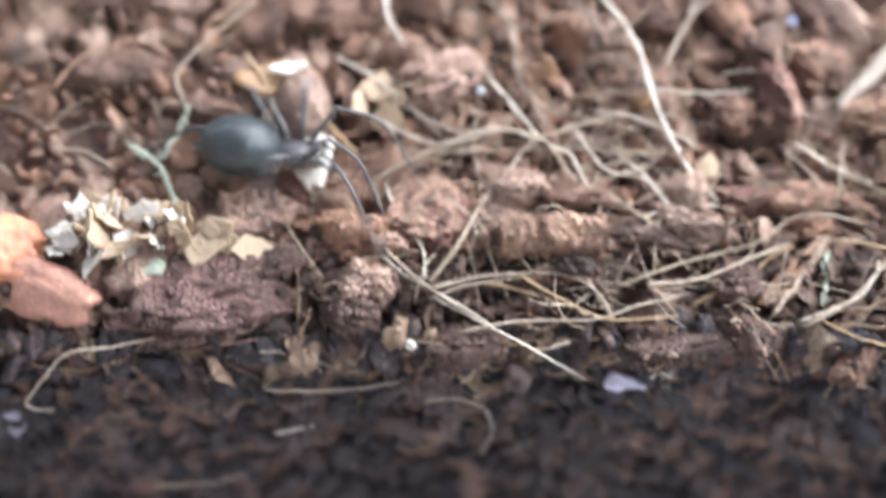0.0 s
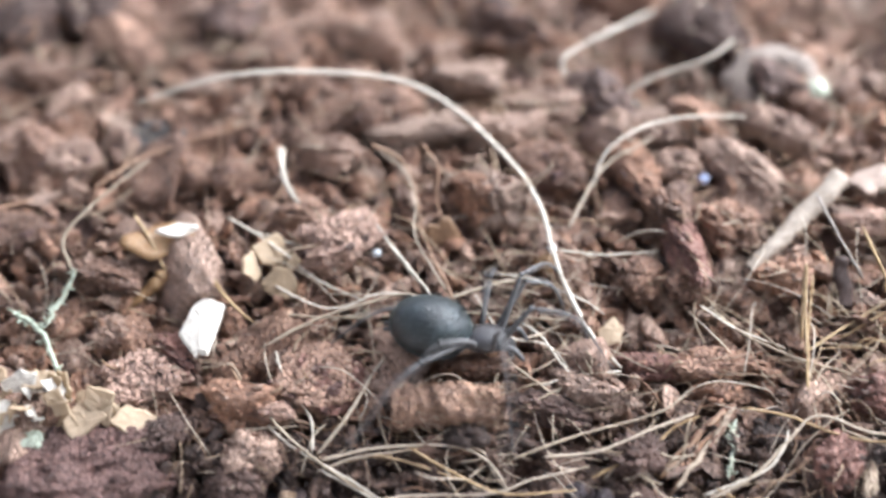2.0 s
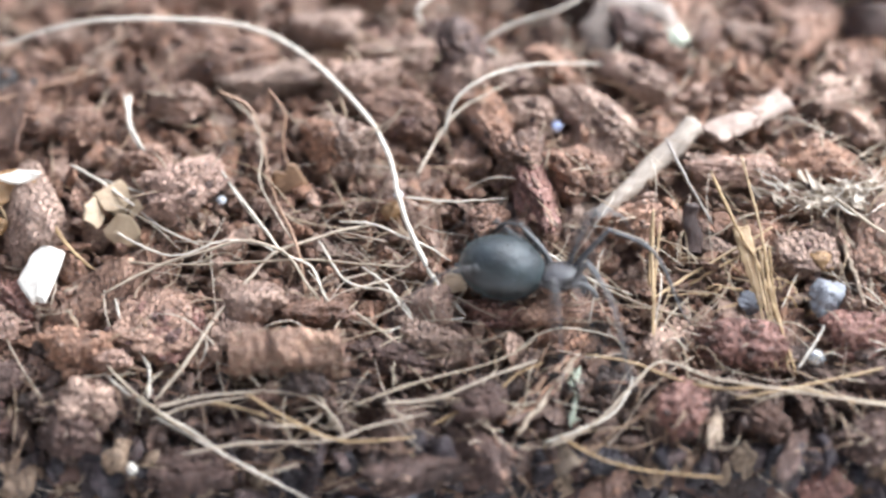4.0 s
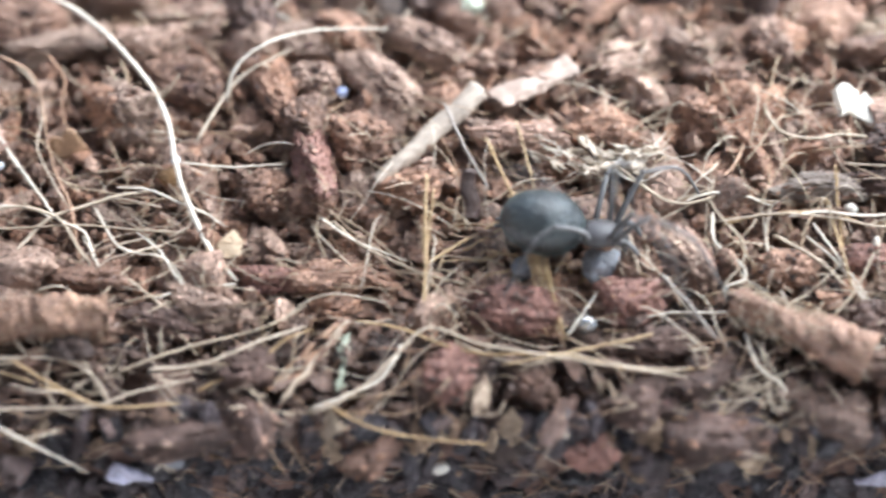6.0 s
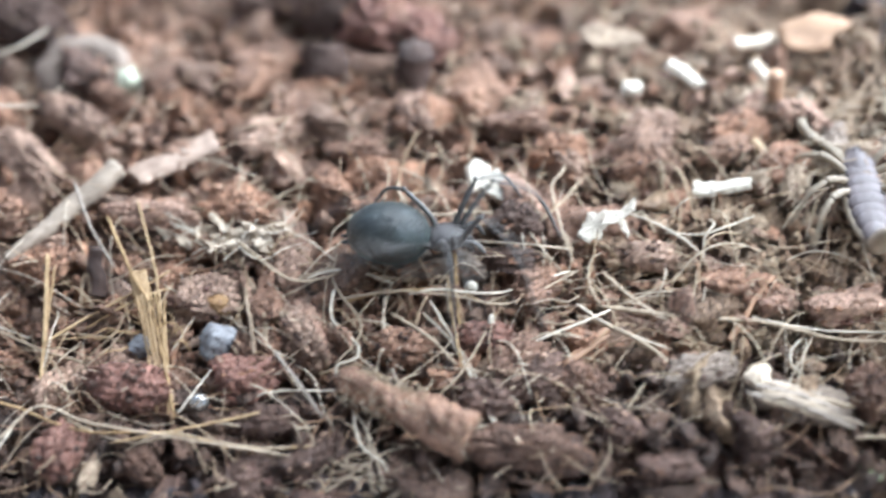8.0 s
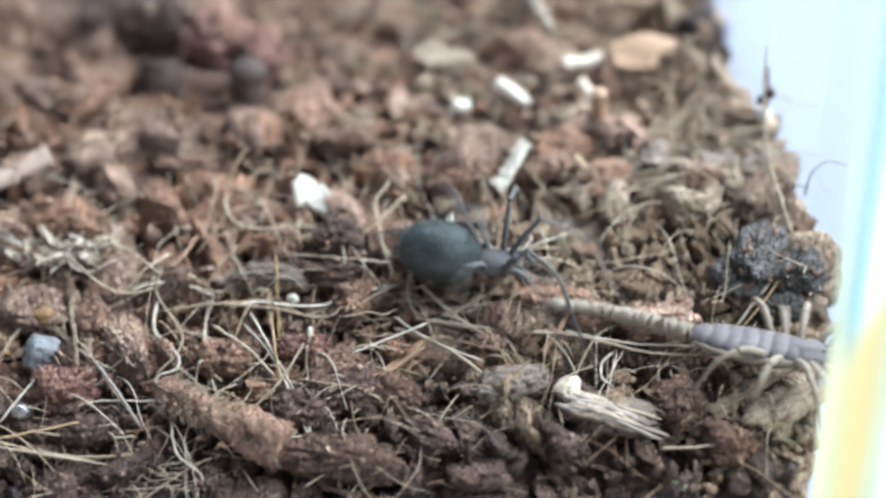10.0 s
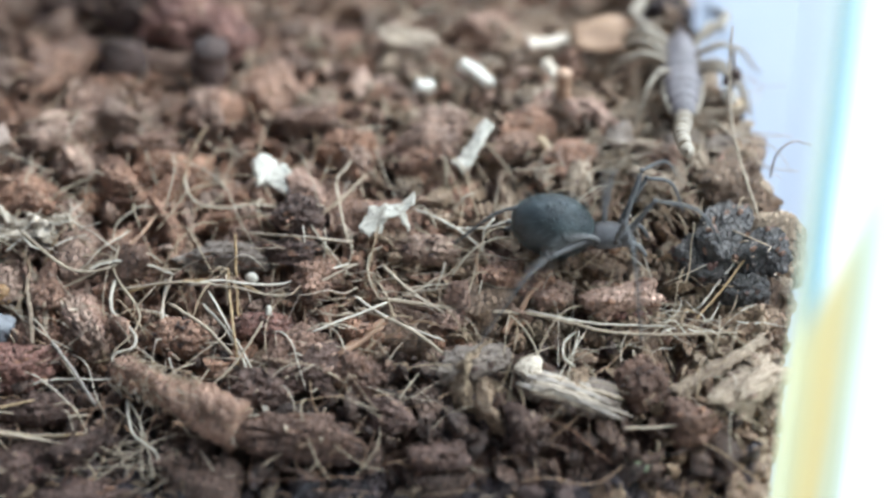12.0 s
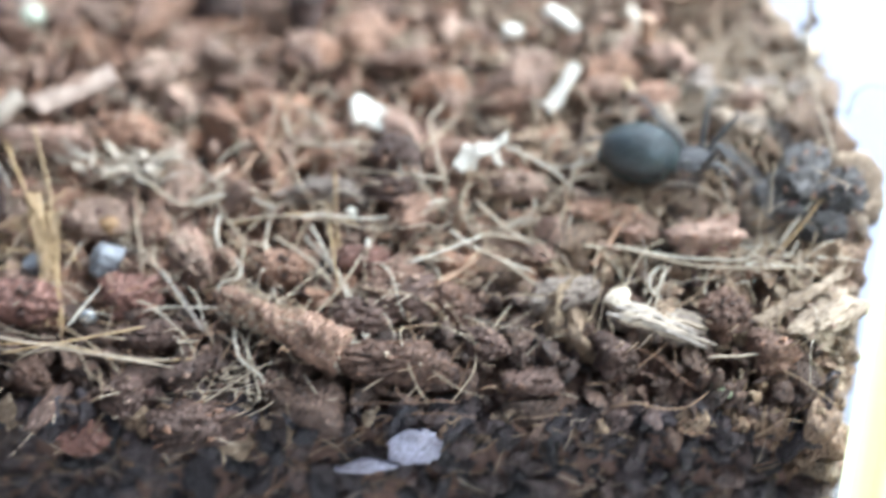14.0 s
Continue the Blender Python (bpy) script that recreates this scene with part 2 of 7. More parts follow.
M_PANE = clear("acrylic_pane", (0.97, 0.98, 0.98))
# whitish base colour put in for the drop's sparkle
M_DROP = material("water", 0.02, 0.5)[0]
M_DROP.node_tree.nodes["Principled BSDF"].inputs["Transmission Weight"].default_value = 0.35
M_DROP.node_tree.nodes["Principled BSDF"].inputs["Base Color"].default_value = (0.85, 0.86, 0.88, 1)
M_DROP.node_tree.nodes["Principled BSDF"].inputs["IOR"].default_value = 1.33
M_TABLE = grained("pale_table", [(0.0, (0.6, 0.59, 0.58)), (1.0, (0.6, 0.59, 0.58))], rough=0.5, grain=300, relief=0.00005, contrast=0.06)


M_BLOCKER = grained("blocker_grey", [(0.0, (0.36, 0.36, 0.37)), (1.0, (0.36, 0.36, 0.37))], rough=0.9, grain=200, relief=0.0003, contrast=0.25)


def corner_material():
    """Clear plastic corner post; refraction and highlight painted as streaks along its height: blue-white above, yellow
    towards its foot.
    """
    m, n, links, b = material("plastic_corner", 0.15, 0.5)
    coord = n.new("ShaderNodeTexCoord").outputs["Object"]
    sep = n.new("ShaderNodeSeparateXYZ")
    links.new(coord, sep.inputs[0])
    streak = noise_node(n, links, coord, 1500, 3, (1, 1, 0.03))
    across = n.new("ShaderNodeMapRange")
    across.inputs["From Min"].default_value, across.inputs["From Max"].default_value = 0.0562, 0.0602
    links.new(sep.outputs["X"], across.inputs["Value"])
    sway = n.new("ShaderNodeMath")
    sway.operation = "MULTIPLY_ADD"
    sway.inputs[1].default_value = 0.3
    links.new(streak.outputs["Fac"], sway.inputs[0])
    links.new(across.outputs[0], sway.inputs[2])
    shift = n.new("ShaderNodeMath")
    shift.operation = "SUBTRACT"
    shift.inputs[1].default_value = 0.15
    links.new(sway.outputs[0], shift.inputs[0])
    # white highlight, blue edge and yellow refraction, all painted as ramp colours
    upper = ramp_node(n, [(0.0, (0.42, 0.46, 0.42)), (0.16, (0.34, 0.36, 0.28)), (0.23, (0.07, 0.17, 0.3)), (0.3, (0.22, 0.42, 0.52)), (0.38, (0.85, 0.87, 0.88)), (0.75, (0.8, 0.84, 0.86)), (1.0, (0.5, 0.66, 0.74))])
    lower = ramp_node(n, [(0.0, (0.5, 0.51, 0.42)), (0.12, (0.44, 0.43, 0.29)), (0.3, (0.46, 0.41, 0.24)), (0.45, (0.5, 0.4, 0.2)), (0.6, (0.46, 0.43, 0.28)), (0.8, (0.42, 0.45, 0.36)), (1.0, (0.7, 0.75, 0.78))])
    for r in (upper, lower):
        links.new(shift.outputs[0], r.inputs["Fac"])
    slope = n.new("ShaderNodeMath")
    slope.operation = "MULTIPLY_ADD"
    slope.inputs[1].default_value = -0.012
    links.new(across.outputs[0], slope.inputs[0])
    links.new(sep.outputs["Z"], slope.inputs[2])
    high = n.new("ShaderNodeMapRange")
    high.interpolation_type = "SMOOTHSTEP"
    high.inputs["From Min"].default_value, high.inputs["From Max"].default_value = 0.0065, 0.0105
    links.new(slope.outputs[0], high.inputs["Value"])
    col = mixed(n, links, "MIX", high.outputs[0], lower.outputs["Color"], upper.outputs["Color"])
    links.new(col, b.inputs["Base Color"])
    t, x = n.new("ShaderNodeBsdfTranslucent"), n.new("ShaderNodeMixShader")
    links.new(col, t.inputs["Color"])
    x.inputs[0].default_value = 0.6
    links.new(b.outputs[0], x.inputs[1])
    links.new(t.outputs[0], x.inputs[2])
    links.new(x.outputs[0], n["Material Output"].inputs["Surface"])
    return m


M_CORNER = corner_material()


def milky_material():
    m, n, links, b = material("milky_plastic", 0.3, 0.4)
    b.inputs["Base Color"].default_value = (0.54, 0.555, 0.6, 1)
    t, x = n.new("ShaderNodeBsdfTranslucent"), n.new("ShaderNodeMixShader")
    t.inputs["Color"].default_value = (0.27, 0.29, 0.345, 1)
    x.inputs[0].default_value = 0.6
    links.new(b.outputs[0], x.inputs[1])
    links.new(t.outputs[0], x.inputs[2])
    links.new(x.outputs[0], n["Material Output"].inputs["Surface"])
    return m


M_MILKY = milky_material()

# ---------------------------------------------------------------- mesh helpers


def mesh_of(name, verts, faces, smooth=True):
    me = bpy.data.meshes.new(name)
    me.from_pydata([tuple(v) for v in verts], [], [tuple(f) for f in faces])
    if smooth:
        me.polygons.foreach_set("use_smooth", [True] * len(me.polygons))
    me.update()
    return me


def big_mesh(name, verts, tris, smooth=True):
    """A large mesh of triangles from arrays."""
    me = bpy.data.meshes.new(name)
    me.vertices.add(len(verts))
    me.vertices.foreach_set("co", np.asarray(verts, np.float32).ravel())
    me.loops.add(len(tris) * 3)
    me.loops.foreach_set("vertex_index", np.asarray(tris, np.int32).ravel())
    me.polygons.add(len(tris))
    me.polygons.foreach_set("loop_start", np.arange(0, len(tris) * 3, 3, dtype=np.int32))
    me.polygons.foreach_set("use_smooth", np.full(len(tris), smooth, dtype=bool))
    me.update(calc_edges=True)
    return me


def thing(name, mesh, mat, label, category, group="", at=None, kind=""):
    ob = new(name, mesh)
    if mat:
        mesh.materials.clear()
        mesh.materials.append(mat)
    if at is not None:
        ob.matrix_basis = at
    return tagged(ob, label, category, group, kind)


def holder(name, label, category, at=None, group=""):
    ob = new(name)
    ob.empty_display_size = 0.002
    if at is not None:
        ob.matrix_basis = at
    return tagged(ob, label, category, group)


def part(name, mesh, mat, parent, label="", at=None):
    ob = new(name, mesh)
    if mat and not mesh.materials:
        mesh.materials.append(mat)
    ob.parent = parent
    if at is not None:
        ob.matrix_basis = at
    if label:
        ob["label"] = label
    return ob


def put(x, y, z, rx=0, ry=0, rz=0):
    return pose(x * MM, y * MM, z * MM, rx, ry, rz)


def ico(sub):
    bm = bmesh.new()
    bmesh.ops.create_icosphere(bm, subdivisions=sub, radius=1)
    v = np.array([p.co[:] for p in bm.verts])
    f = np.array([[p.index for p in q.verts] for q in bm.faces])
    bm.free()
    return v, f


ICO = {k: ico(k) for k in (2, 3, 4, 5)}


def lump(seed, sub, style="crumb"):
    """Unit-size weathered lump: flat broken sides, pits and grain; 'rod' lumps are ridged along their length."""
    rng = np.random.RandomState(seed)
    v, f = ICO[sub]
    power = 3.2 if sub < 4 else 2.7
    p = np.array(v) / (np.abs(v) ** power).sum(1, keepdims=True) ** (1 / power)
    broken = style == "broken"
    for _ in range(11 if broken else 6 if sub > 3 else 9):
        n = rng.normal(size=3)
        n /= np.linalg.norm(n)
        d = rng.uniform(0.42, 0.85) if broken else rng.uniform(0.6, 0.95) if sub > 3 else rng.uniform(0.38, 0.8)
        over = np.maximum(p @ n - d, 0)
        p = p - over[:, None] * n * (0.8 if sub > 3 and not broken else 0.96)
    if sub < 4 or broken:
        p = p * 1.3
    off = Vector(rng.uniform(-50, 50, 3))
    out = np.empty_like(p)
    for i, q in enumerate(p):
        w = Vector(q)
        s = Vector((w.x * (0.55 if style == "rod" else 1), w.y, w.z))
        a = noise.noise(s * 1.3 + off) * 0.24 + noise.noise(s * 3.1 + off) * 0.16
        if sub > 2:
            a += (0.45 - noise.voronoi(s * 3.4 + off)[0][0]) * (0.2 if sub < 4 else 0.1)
        if sub > 3:
            a += (0.45 - noise.voronoi(s * 6.0 - off)[0][0]) * 0.15 + (0.4 - noise.voronoi(s * 12.0 + off)[0][0]) * 0.13 + noise.noise(s * 24.0 + off) * 0.05
            a -= max(0.0, noise.noise(s * 3.2 - off) - 0.2) * 0.4
        out[i] = q * (1 + a * (0.6 if broken else 1))
    return out * MM * 0.5, f


def shard(seed):
    """A small broken flake of unit size: few flat faces with crisp edges and a ragged end."""
    rng = np.random.RandomState(seed)
    v, f = ICO[2]
    p = v * 1.0
    for _ in range(10):
        n = rng.normal(size=3)
        n /= np.linalg.norm(n)
        p = p - np.maximum(p @ n - rng.uniform(0.3, 0.75), 0)[:, None] * n
    p = p * (1 + rng.uniform(-0.12, 0.12, (len(p), 1))) * 1.4
    return p * MM * 0.5, f


def tube(points, r0, r1, sides=6, steps=5, taper=True, wobble=0.0, seed=0):
    """A tapering strand through the points (mm), as arrays."""
    P = np.array(points, float)
    n = len(P)
    ext = np.vstack([2 * P[0] - P[1], P, 2 * P[-1] - P[-2]])
    line = []
    for i in range(n - 1):
        a, b, c, d = ext[i : i + 4]
        for k in range(steps):
            t = k / steps
            line.append(0.5 * (2 * b + (c - a) * t + (2 * a - 5 * b + 4 * c - d) * t * t + (3 * b - a - 3 * c + d) * t**3))
    line.append(P[-1])
    L = np.array(line)
    if wobble:
        rng = np.random.RandomState(seed)
        L[1:-1] += rng.normal(0, wobble, (len(L) - 2, 3))
    T = np.gradient(L, axis=0)
    T /= np.linalg.norm(T, axis=1, keepdims=True) + 1e-9
    ref = np.where(np.abs(T[:, 2:3]) > 0.9, [[1.0, 0, 0]], [[0, 0, 1.0]])
    U = np.cross(T, ref)
    U /= np.linalg.norm(U, axis=1, keepdims=True) + 1e-9
    W = np.cross(T, U)
    s = np.linspace(0, 1, len(L))
    R = r0 + (r1 - r0) * s
    if taper:
        R = R * np.clip(np.minimum(s, 1 - s) * 14 + 0.35, 0, 1)
    ang = np.arange(sides) * 2 * np.pi / sides
    V = (L[:, None] + R[:, None, None] * (np.cos(ang)[None, :, None] * U[:, None] + np.sin(ang)[None, :, None] * W[:, None])).reshape(-1, 3)
    F = []
    for i in range(len(L) - 1):
        for k in range(sides):
            a, b = i * sides + k, i * sides + (k + 1) % sides
            F += [(a, b, b + sides), (a, b + sides, a + sides)]
    last = (len(L) - 1) * sides
    F += [(0, k + 1, k) for k in range(1, sides - 1)] + [(last, last + k, last + k + 1) for k in range(1, sides - 1)]
    return V * MM, np.array(F)


def joined(pieces):
    vs, fs, n = [], [], 0
    for v, f in pieces:
        vs.append(v)
        fs.append(np.asarray(f) + n)
        n += len(v)
    return np.concatenate(vs), np.concatenate(fs)


def turned(v, m):
    m = np.array(m)
    return v @ m[:3, :3].T + m[:3, 3]


def ball(rx, ry, rz, at=(0, 0, 0), sub=3):
    v, f = ICO[sub]
    return (v * (rx, ry, rz) + np.array(at)) * MM, f


def height(x, y):
    """Lie of the coir's surface, mm: low along the front pane, rising to the back."""
    base = np.interp(y, [-2, 0, 2.5, 6, 10, 13, 18, 22, 30, 60], [-4.5, -4.3, -2.9, -1.8, -0.4, 1.0, 2.2, 3.0, 3.6, 4.4])
    return base


X0, X1, Y0, Y1 = -70.0, 58.5, -1.0, 58.0


def right_limit(y):
    """Where the bed ends along the side wall: round at the front corner, slumped at the back."""
    return np.interp(y, [-1, 1, 3, 6, 10, 16, 22, 26, 58], [55.9, 56.5, 57.0, 57.6, 57.9, 57.5, 56.6, 54.2, 53.0])


# ---------------------------------------------------------------- the box and the table


def slab(x0, x1, y0, y1, z0, z1, bevel=0.4):
    bm = bmesh.new()
    bmesh.ops.create_cube(bm, size=1)
    for v in bm.verts:
        v.co = Vector(((x0 + x1) / 2 + v.co.x * (x1 - x0), (y0 + y1) / 2 + v.co.y * (y1 - y0), (z0 + z1) / 2 + v.co.z * (z1 - z0))) * MM
    bmesh.ops.bevel(bm, geom=bm.edges[:], offset=bevel * MM, segments=2, affect="EDGES")
    me = bpy.data.meshes.new("slab")
    bm.to_mesh(me)
    bm.free()
    return me


def build_box():
    thing("floor", slab(-330, 420, -300, 300, -55, -29.7, 3), M_TABLE, "pale grey matt table top under the box", "table", kind="structure")
    # unseen walls and ceiling added to cut skylight from the front and left
    thing("wall_south", slab(-355, 420, -325, -303, -55, 420, 2), M_BLOCKER, "unseen grey wall added behind the camera to block front skylight", "wall", kind="structure")
    thing("wall_west", slab(-355, -333, -300, 300, -55, 420, 2), M_BLOCKER, "unseen grey wall added beside the table to block skylight from the left", "wall", kind="structure")
    thing("ceiling", slab(-355, 420, -325, -70, 420, 440, 2), M_BLOCKER, "unseen grey ceiling added over the table's front to block skylight", "ceiling", kind="structure")
    box = holder("terrarium_box", "clear acrylic terrarium box with colour-streaked corner, filled with coir", "terrarium")
    for name, me in [
        ("back_pane", slab(X0 - 1, X1 + 0.6, Y1 + 1, Y1 + 3, -26, 70)),
        ("left_pane", slab(X0 - 3, X0 - 1.2, Y0 + 1, Y1 + 1, -26, 70)),
    ]:
        part(name, me, M_MILKY if name == "back_pane" else M_PANE, box).visible_shadow = False
    part("bottom_plate", slab(X0 - 3, X1 + 5.5, Y0 - 2, Y1 + 3, -29.6, -26.2), M_PANE, box)
    c = part("corner", ribbon([(56.3, -3.2), (57.3, -3.0), (58.3, -2.5), (59.2, -1.5), (59.8, 0.3), (60.1, 3.0)], 1.4, -26, 70), M_CORNER, box, "thick rounded plastic corner, refraction and highlight painted on as streaks")
    c.visible_shadow = False
    w = part("side_wall", ribbon([(60.42, 3.2), (60.5, 8), (60.4, 18), (59.4, 23), (57.0, 26.5), (55.0, 30), (54.3, 38), (54.2, Y1 + 1)], 1.5, -26, 70), M_MILKY, box, "milky white plastic side wall, lit through")
    w.visible_shadow = False


def ribbon(line, thick, z0, z1):
    """A wall along a line seen from above, nearly upright."""
    P = np.array(line, float)
    T = np.gradient(P, axis=0)
    T /= np.linalg.norm(T, axis=1, keepdims=True)
    N = np.stack([T[:, 1], -T[:, 0]], 1)
    ring = [tuple(p) for p in P] + [tuple(p) for p in (P + N * thick)[::-1]]
    n = len(ring)
    vs = [((x + (z + 12) * 0.008) * MM, y * MM, z * MM) for z in (z0, z1) for x, y in ring]
    fs = [(k, (k + 1) % n, n + (k + 1) % n, n + k) for k in range(n)] + [tuple(range(n - 1, -1, -1)), tuple(range(n, 2 * n))]
    return mesh_of("wall", vs, fs, smooth=False)


build_box()

# ---------------------------------------------------------------- the coir bed


def build_bed():
    nx, ny = 130, 62
    ys = np.linspace(Y0 + 0.4, Y1, ny)
    top = []
    for y in ys:
        for u in np.linspace(0, 1, nx):
            x = X0 + (float(right_limit(y)) - 0.4 - X0) * u
            b = float(height(x, y)) - 1.1 + 0.8 * noise.noise(Vector((x * 0.25, y * 0.25, 3.1)))
            top.append((x, y, b))
    v = np.array(top)
    low = v.copy()
    low[:, 2] = -25.9
    V = np.vstack([v, low]) * MM
    N = nx * ny
    F = []
    for j in range(ny - 1):
        for i in range(nx - 1):
            a = j * nx + i
            F += [(a, a + 1, a + nx + 1), (a, a + nx + 1, a + nx)]
    rim = [i for i in range(nx)] + [j * nx + nx - 1 for j in range(1, ny)] + [(ny - 1) * nx + i for i in range(nx - 2, -1, -1)] + [j * nx for j in range(ny - 2, 0, -1)]
    for a, b in zip(rim, rim[1:] + rim[:1]):
        F += [(a, N + a, N + b), (a, N + b, b)]
    return thing("soil", big_mesh("soil", V, F), M_BED, "bed of dark moist coconut coir filling the box", "soil", kind="structure")


SOIL = build_bed()

LOW = [lump(100 + k, 3, "rod" if k % 3 == 0 else "crumb") for k in range(14)]
MID = [lump(200 + k, 4, "rod" if k % 4 == 0 else "broken") for k in range(12)]
TINY = [lump(300 + k, 2) for k in range(8)]
SHARD = [shard(400 + k) for k in range(12)]
FINE = [lump(500 + k, 5, "rod" if k % 4 == 0 else "crumb") for k in range(10)]


def scatter():
    rng = np.random.RandomState(11)
    pieces, meshes, single = [], {}, 0
    # lumps lying on the surface, in two sizes
    for _ in range(3000):
        y = Y0 + 1.2 + (Y1 - Y0 - 2) * rng.uniform() ** 1.15
        x = rng.uniform(X0, float(right_limit(y)) - 0.6)
        s = min(4.2, rng.lognormal(0.55, 0.38)) * (1.0 if y < 26 else 1.15)
        if y < 3:
            s *= 0.8
        pool = MID if s > 1.9 and 0 < y < 27 and -48 < x else LOW
        pick = rng.randint(len(pool))
        v, f = pool[pick]
        m = Matrix.LocRotScale((x * MM, y * MM, (float(height(x, y)) - 0.95 + rng.uniform(-0.7, 0.4)) * MM), Euler((rng.normal(0, 0.45), rng.normal(0, 0.45), rng.uniform(0, 6.3))), Vector((s * rng.uniform(0.9, 1.9), s * rng.uniform(0.7, 1.1), s * rng.uniform(0.6, 1.0))))
        if pool is MID and 4 < y < 20 and -42 < x < 55 and single < 300:
            single += 1
            tone = "tan" if x > 38 + rng.normal(0, 5) else "coir"
            if (tone, pick) not in meshes:
                meshes[tone, pick] = big_mesh("coir_crumb", v, f)
            part("coir_crumb", meshes[tone, pick], CHUNK_MAT[tone], SOIL, at=m)
            continue
        pieces.append((turned(v, m), f))
    for _ in range(12000):
        y = Y0 + 1.0 + 44 * rng.uniform()
        x = rng.uniform(X0, float(right_limit(y)))
        s = rng.uniform(0.22, 0.9)
        v, f = TINY[rng.randint(len(TINY))]
        m = Matrix.LocRotScale((x * MM, y * MM, (float(height(x, y)) + rng.uniform(-1.2, 0.45)) * MM), Euler(rng.uniform(0, 6.3, 3)), Vector((s * rng.uniform(0.8, 1.6), s, s * 0.8)))
        pieces.append((turned(v, m), f))
    shards = []
    for _ in range(2300):
        y = Y0 + 1.2 + 26 * rng.uniform()
        x = min(rng.uniform(-36, 62), float(right_limit(y)) - rng.uniform(0.5, 3))
        s = rng.uniform(0.7, 1.7)
        v, f = SHARD[rng.randint(len(SHARD))]
        m = Matrix.LocRotScale((x * MM, y * MM, (float(height(x, y)) + rng.uniform(-0.5, 0.35)) * MM), Euler((rng.normal(0, 0.6), rng.normal(0, 0.6), rng.uniform(0, 6.3))), Vector((s * rng.uniform(1.0, 2.0), s * rng.uniform(0.6, 1.0), s * rng.uniform(0.35, 0.7))))
        shards.append((turned(v, m), f))
    # pieces near the front take the tone darkened for shade
    in_belt = [p[0][:, 1].mean() < (4.5 + (2.4 if p[0][:, 0].mean() > 15 * MM else 0) + rng.normal(0, 0.9)) * MM and p[0][:, 0].mean() < (50 + rng.normal(0, 2)) * MM for p in pieces]
    foremost = [p for p, w in zip(pieces, in_belt) if w]
    pieces = [p for p, w in zip(pieces, in_belt) if not w]
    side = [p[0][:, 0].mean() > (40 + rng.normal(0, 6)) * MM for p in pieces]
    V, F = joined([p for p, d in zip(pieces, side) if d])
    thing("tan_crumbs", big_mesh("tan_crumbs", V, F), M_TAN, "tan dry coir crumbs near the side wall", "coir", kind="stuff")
    V, F = joined([p for p, d in zip(pieces, side) if not d])
    thing("coir_crumbs", big_mesh("coir_crumbs", V, F), M_CRUMB, "loose reddish-brown coconut coir crumbs covering the bed", "coir", kind="stuff")
    V, F = joined(foremost)
    thing("damp_crumbs", big_mesh("damp_crumbs", V, F), M_FRONT, "darker coir crumbs along the front of the bed, shade put into their colour", "coir", kind="stuff")
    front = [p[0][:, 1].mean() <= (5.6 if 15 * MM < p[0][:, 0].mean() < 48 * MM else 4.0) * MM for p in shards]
    loose = [p for p, w in zip(shards, front) if not w]
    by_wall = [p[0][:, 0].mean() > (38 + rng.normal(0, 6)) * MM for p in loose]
    V, F = joined([p for p, d in zip(loose, by_wall) if not d])
    thing("coir_shards", big_mesh("coir_shards", V, F, False), M_CRUMB, "small broken coir flakes among the crumbs", "coir", kind="stuff")
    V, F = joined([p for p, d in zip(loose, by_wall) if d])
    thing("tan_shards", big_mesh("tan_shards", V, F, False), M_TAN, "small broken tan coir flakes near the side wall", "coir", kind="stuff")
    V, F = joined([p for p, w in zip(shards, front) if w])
    thing("damp_shards", big_mesh("damp_shards", V, F, False), M_FRONT, "small coir flakes along the front, darkened for the shade there", "coir", kind="stuff")
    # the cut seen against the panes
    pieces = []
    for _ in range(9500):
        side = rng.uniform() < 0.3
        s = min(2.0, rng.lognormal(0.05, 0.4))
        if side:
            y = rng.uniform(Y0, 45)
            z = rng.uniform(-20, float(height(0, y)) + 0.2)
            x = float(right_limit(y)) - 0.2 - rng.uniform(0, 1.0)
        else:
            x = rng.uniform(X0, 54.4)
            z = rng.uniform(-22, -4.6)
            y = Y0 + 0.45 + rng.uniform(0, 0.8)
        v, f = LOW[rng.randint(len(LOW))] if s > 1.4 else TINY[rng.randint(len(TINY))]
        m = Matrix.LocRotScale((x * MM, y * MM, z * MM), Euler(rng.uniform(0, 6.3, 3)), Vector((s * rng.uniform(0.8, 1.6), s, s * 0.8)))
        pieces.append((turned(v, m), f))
    # light at the corner is put into the colour: edge pieces get lighter coir
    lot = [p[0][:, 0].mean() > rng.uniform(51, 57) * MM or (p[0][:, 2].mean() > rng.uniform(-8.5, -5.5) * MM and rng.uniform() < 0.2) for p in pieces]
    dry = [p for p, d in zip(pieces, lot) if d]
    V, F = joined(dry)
    thing("edge_crumbs", big_mesh("edge_crumbs", V, F), M_TAN, "lighter coir crumbs along the edge of the bed, the lit corner put into their tone", "coir", kind="stuff")
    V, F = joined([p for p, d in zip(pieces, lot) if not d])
    thing("coir_cut_face", big_mesh("coir_cut_face", V, F), M_CUT, "dark coir in the cut front of the bed, shade and bluish haze in its colour", "coir", kind="stuff")
    # fine loose fibres
    pieces = []
    for _ in range(1300):
        x, y = rng.uniform(X0, 54), Y0 + 1 + 44 * rng.uniform()
        a, L = rng.uniform(0, 6.3), rng.uniform(2.0, 9)
        bend, n = rng.normal(0, 0.5), 5
        pts = []
        for k in range(n):
            pts.append((x, y, float(height(x, y)) + 0.65 + rng.uniform(-0.25, 0.35)))
            a += bend / n * 2 + rng.normal(0, 0.1)
            x += math.cos(a) * L / n
            y += math.sin(a) * L / n
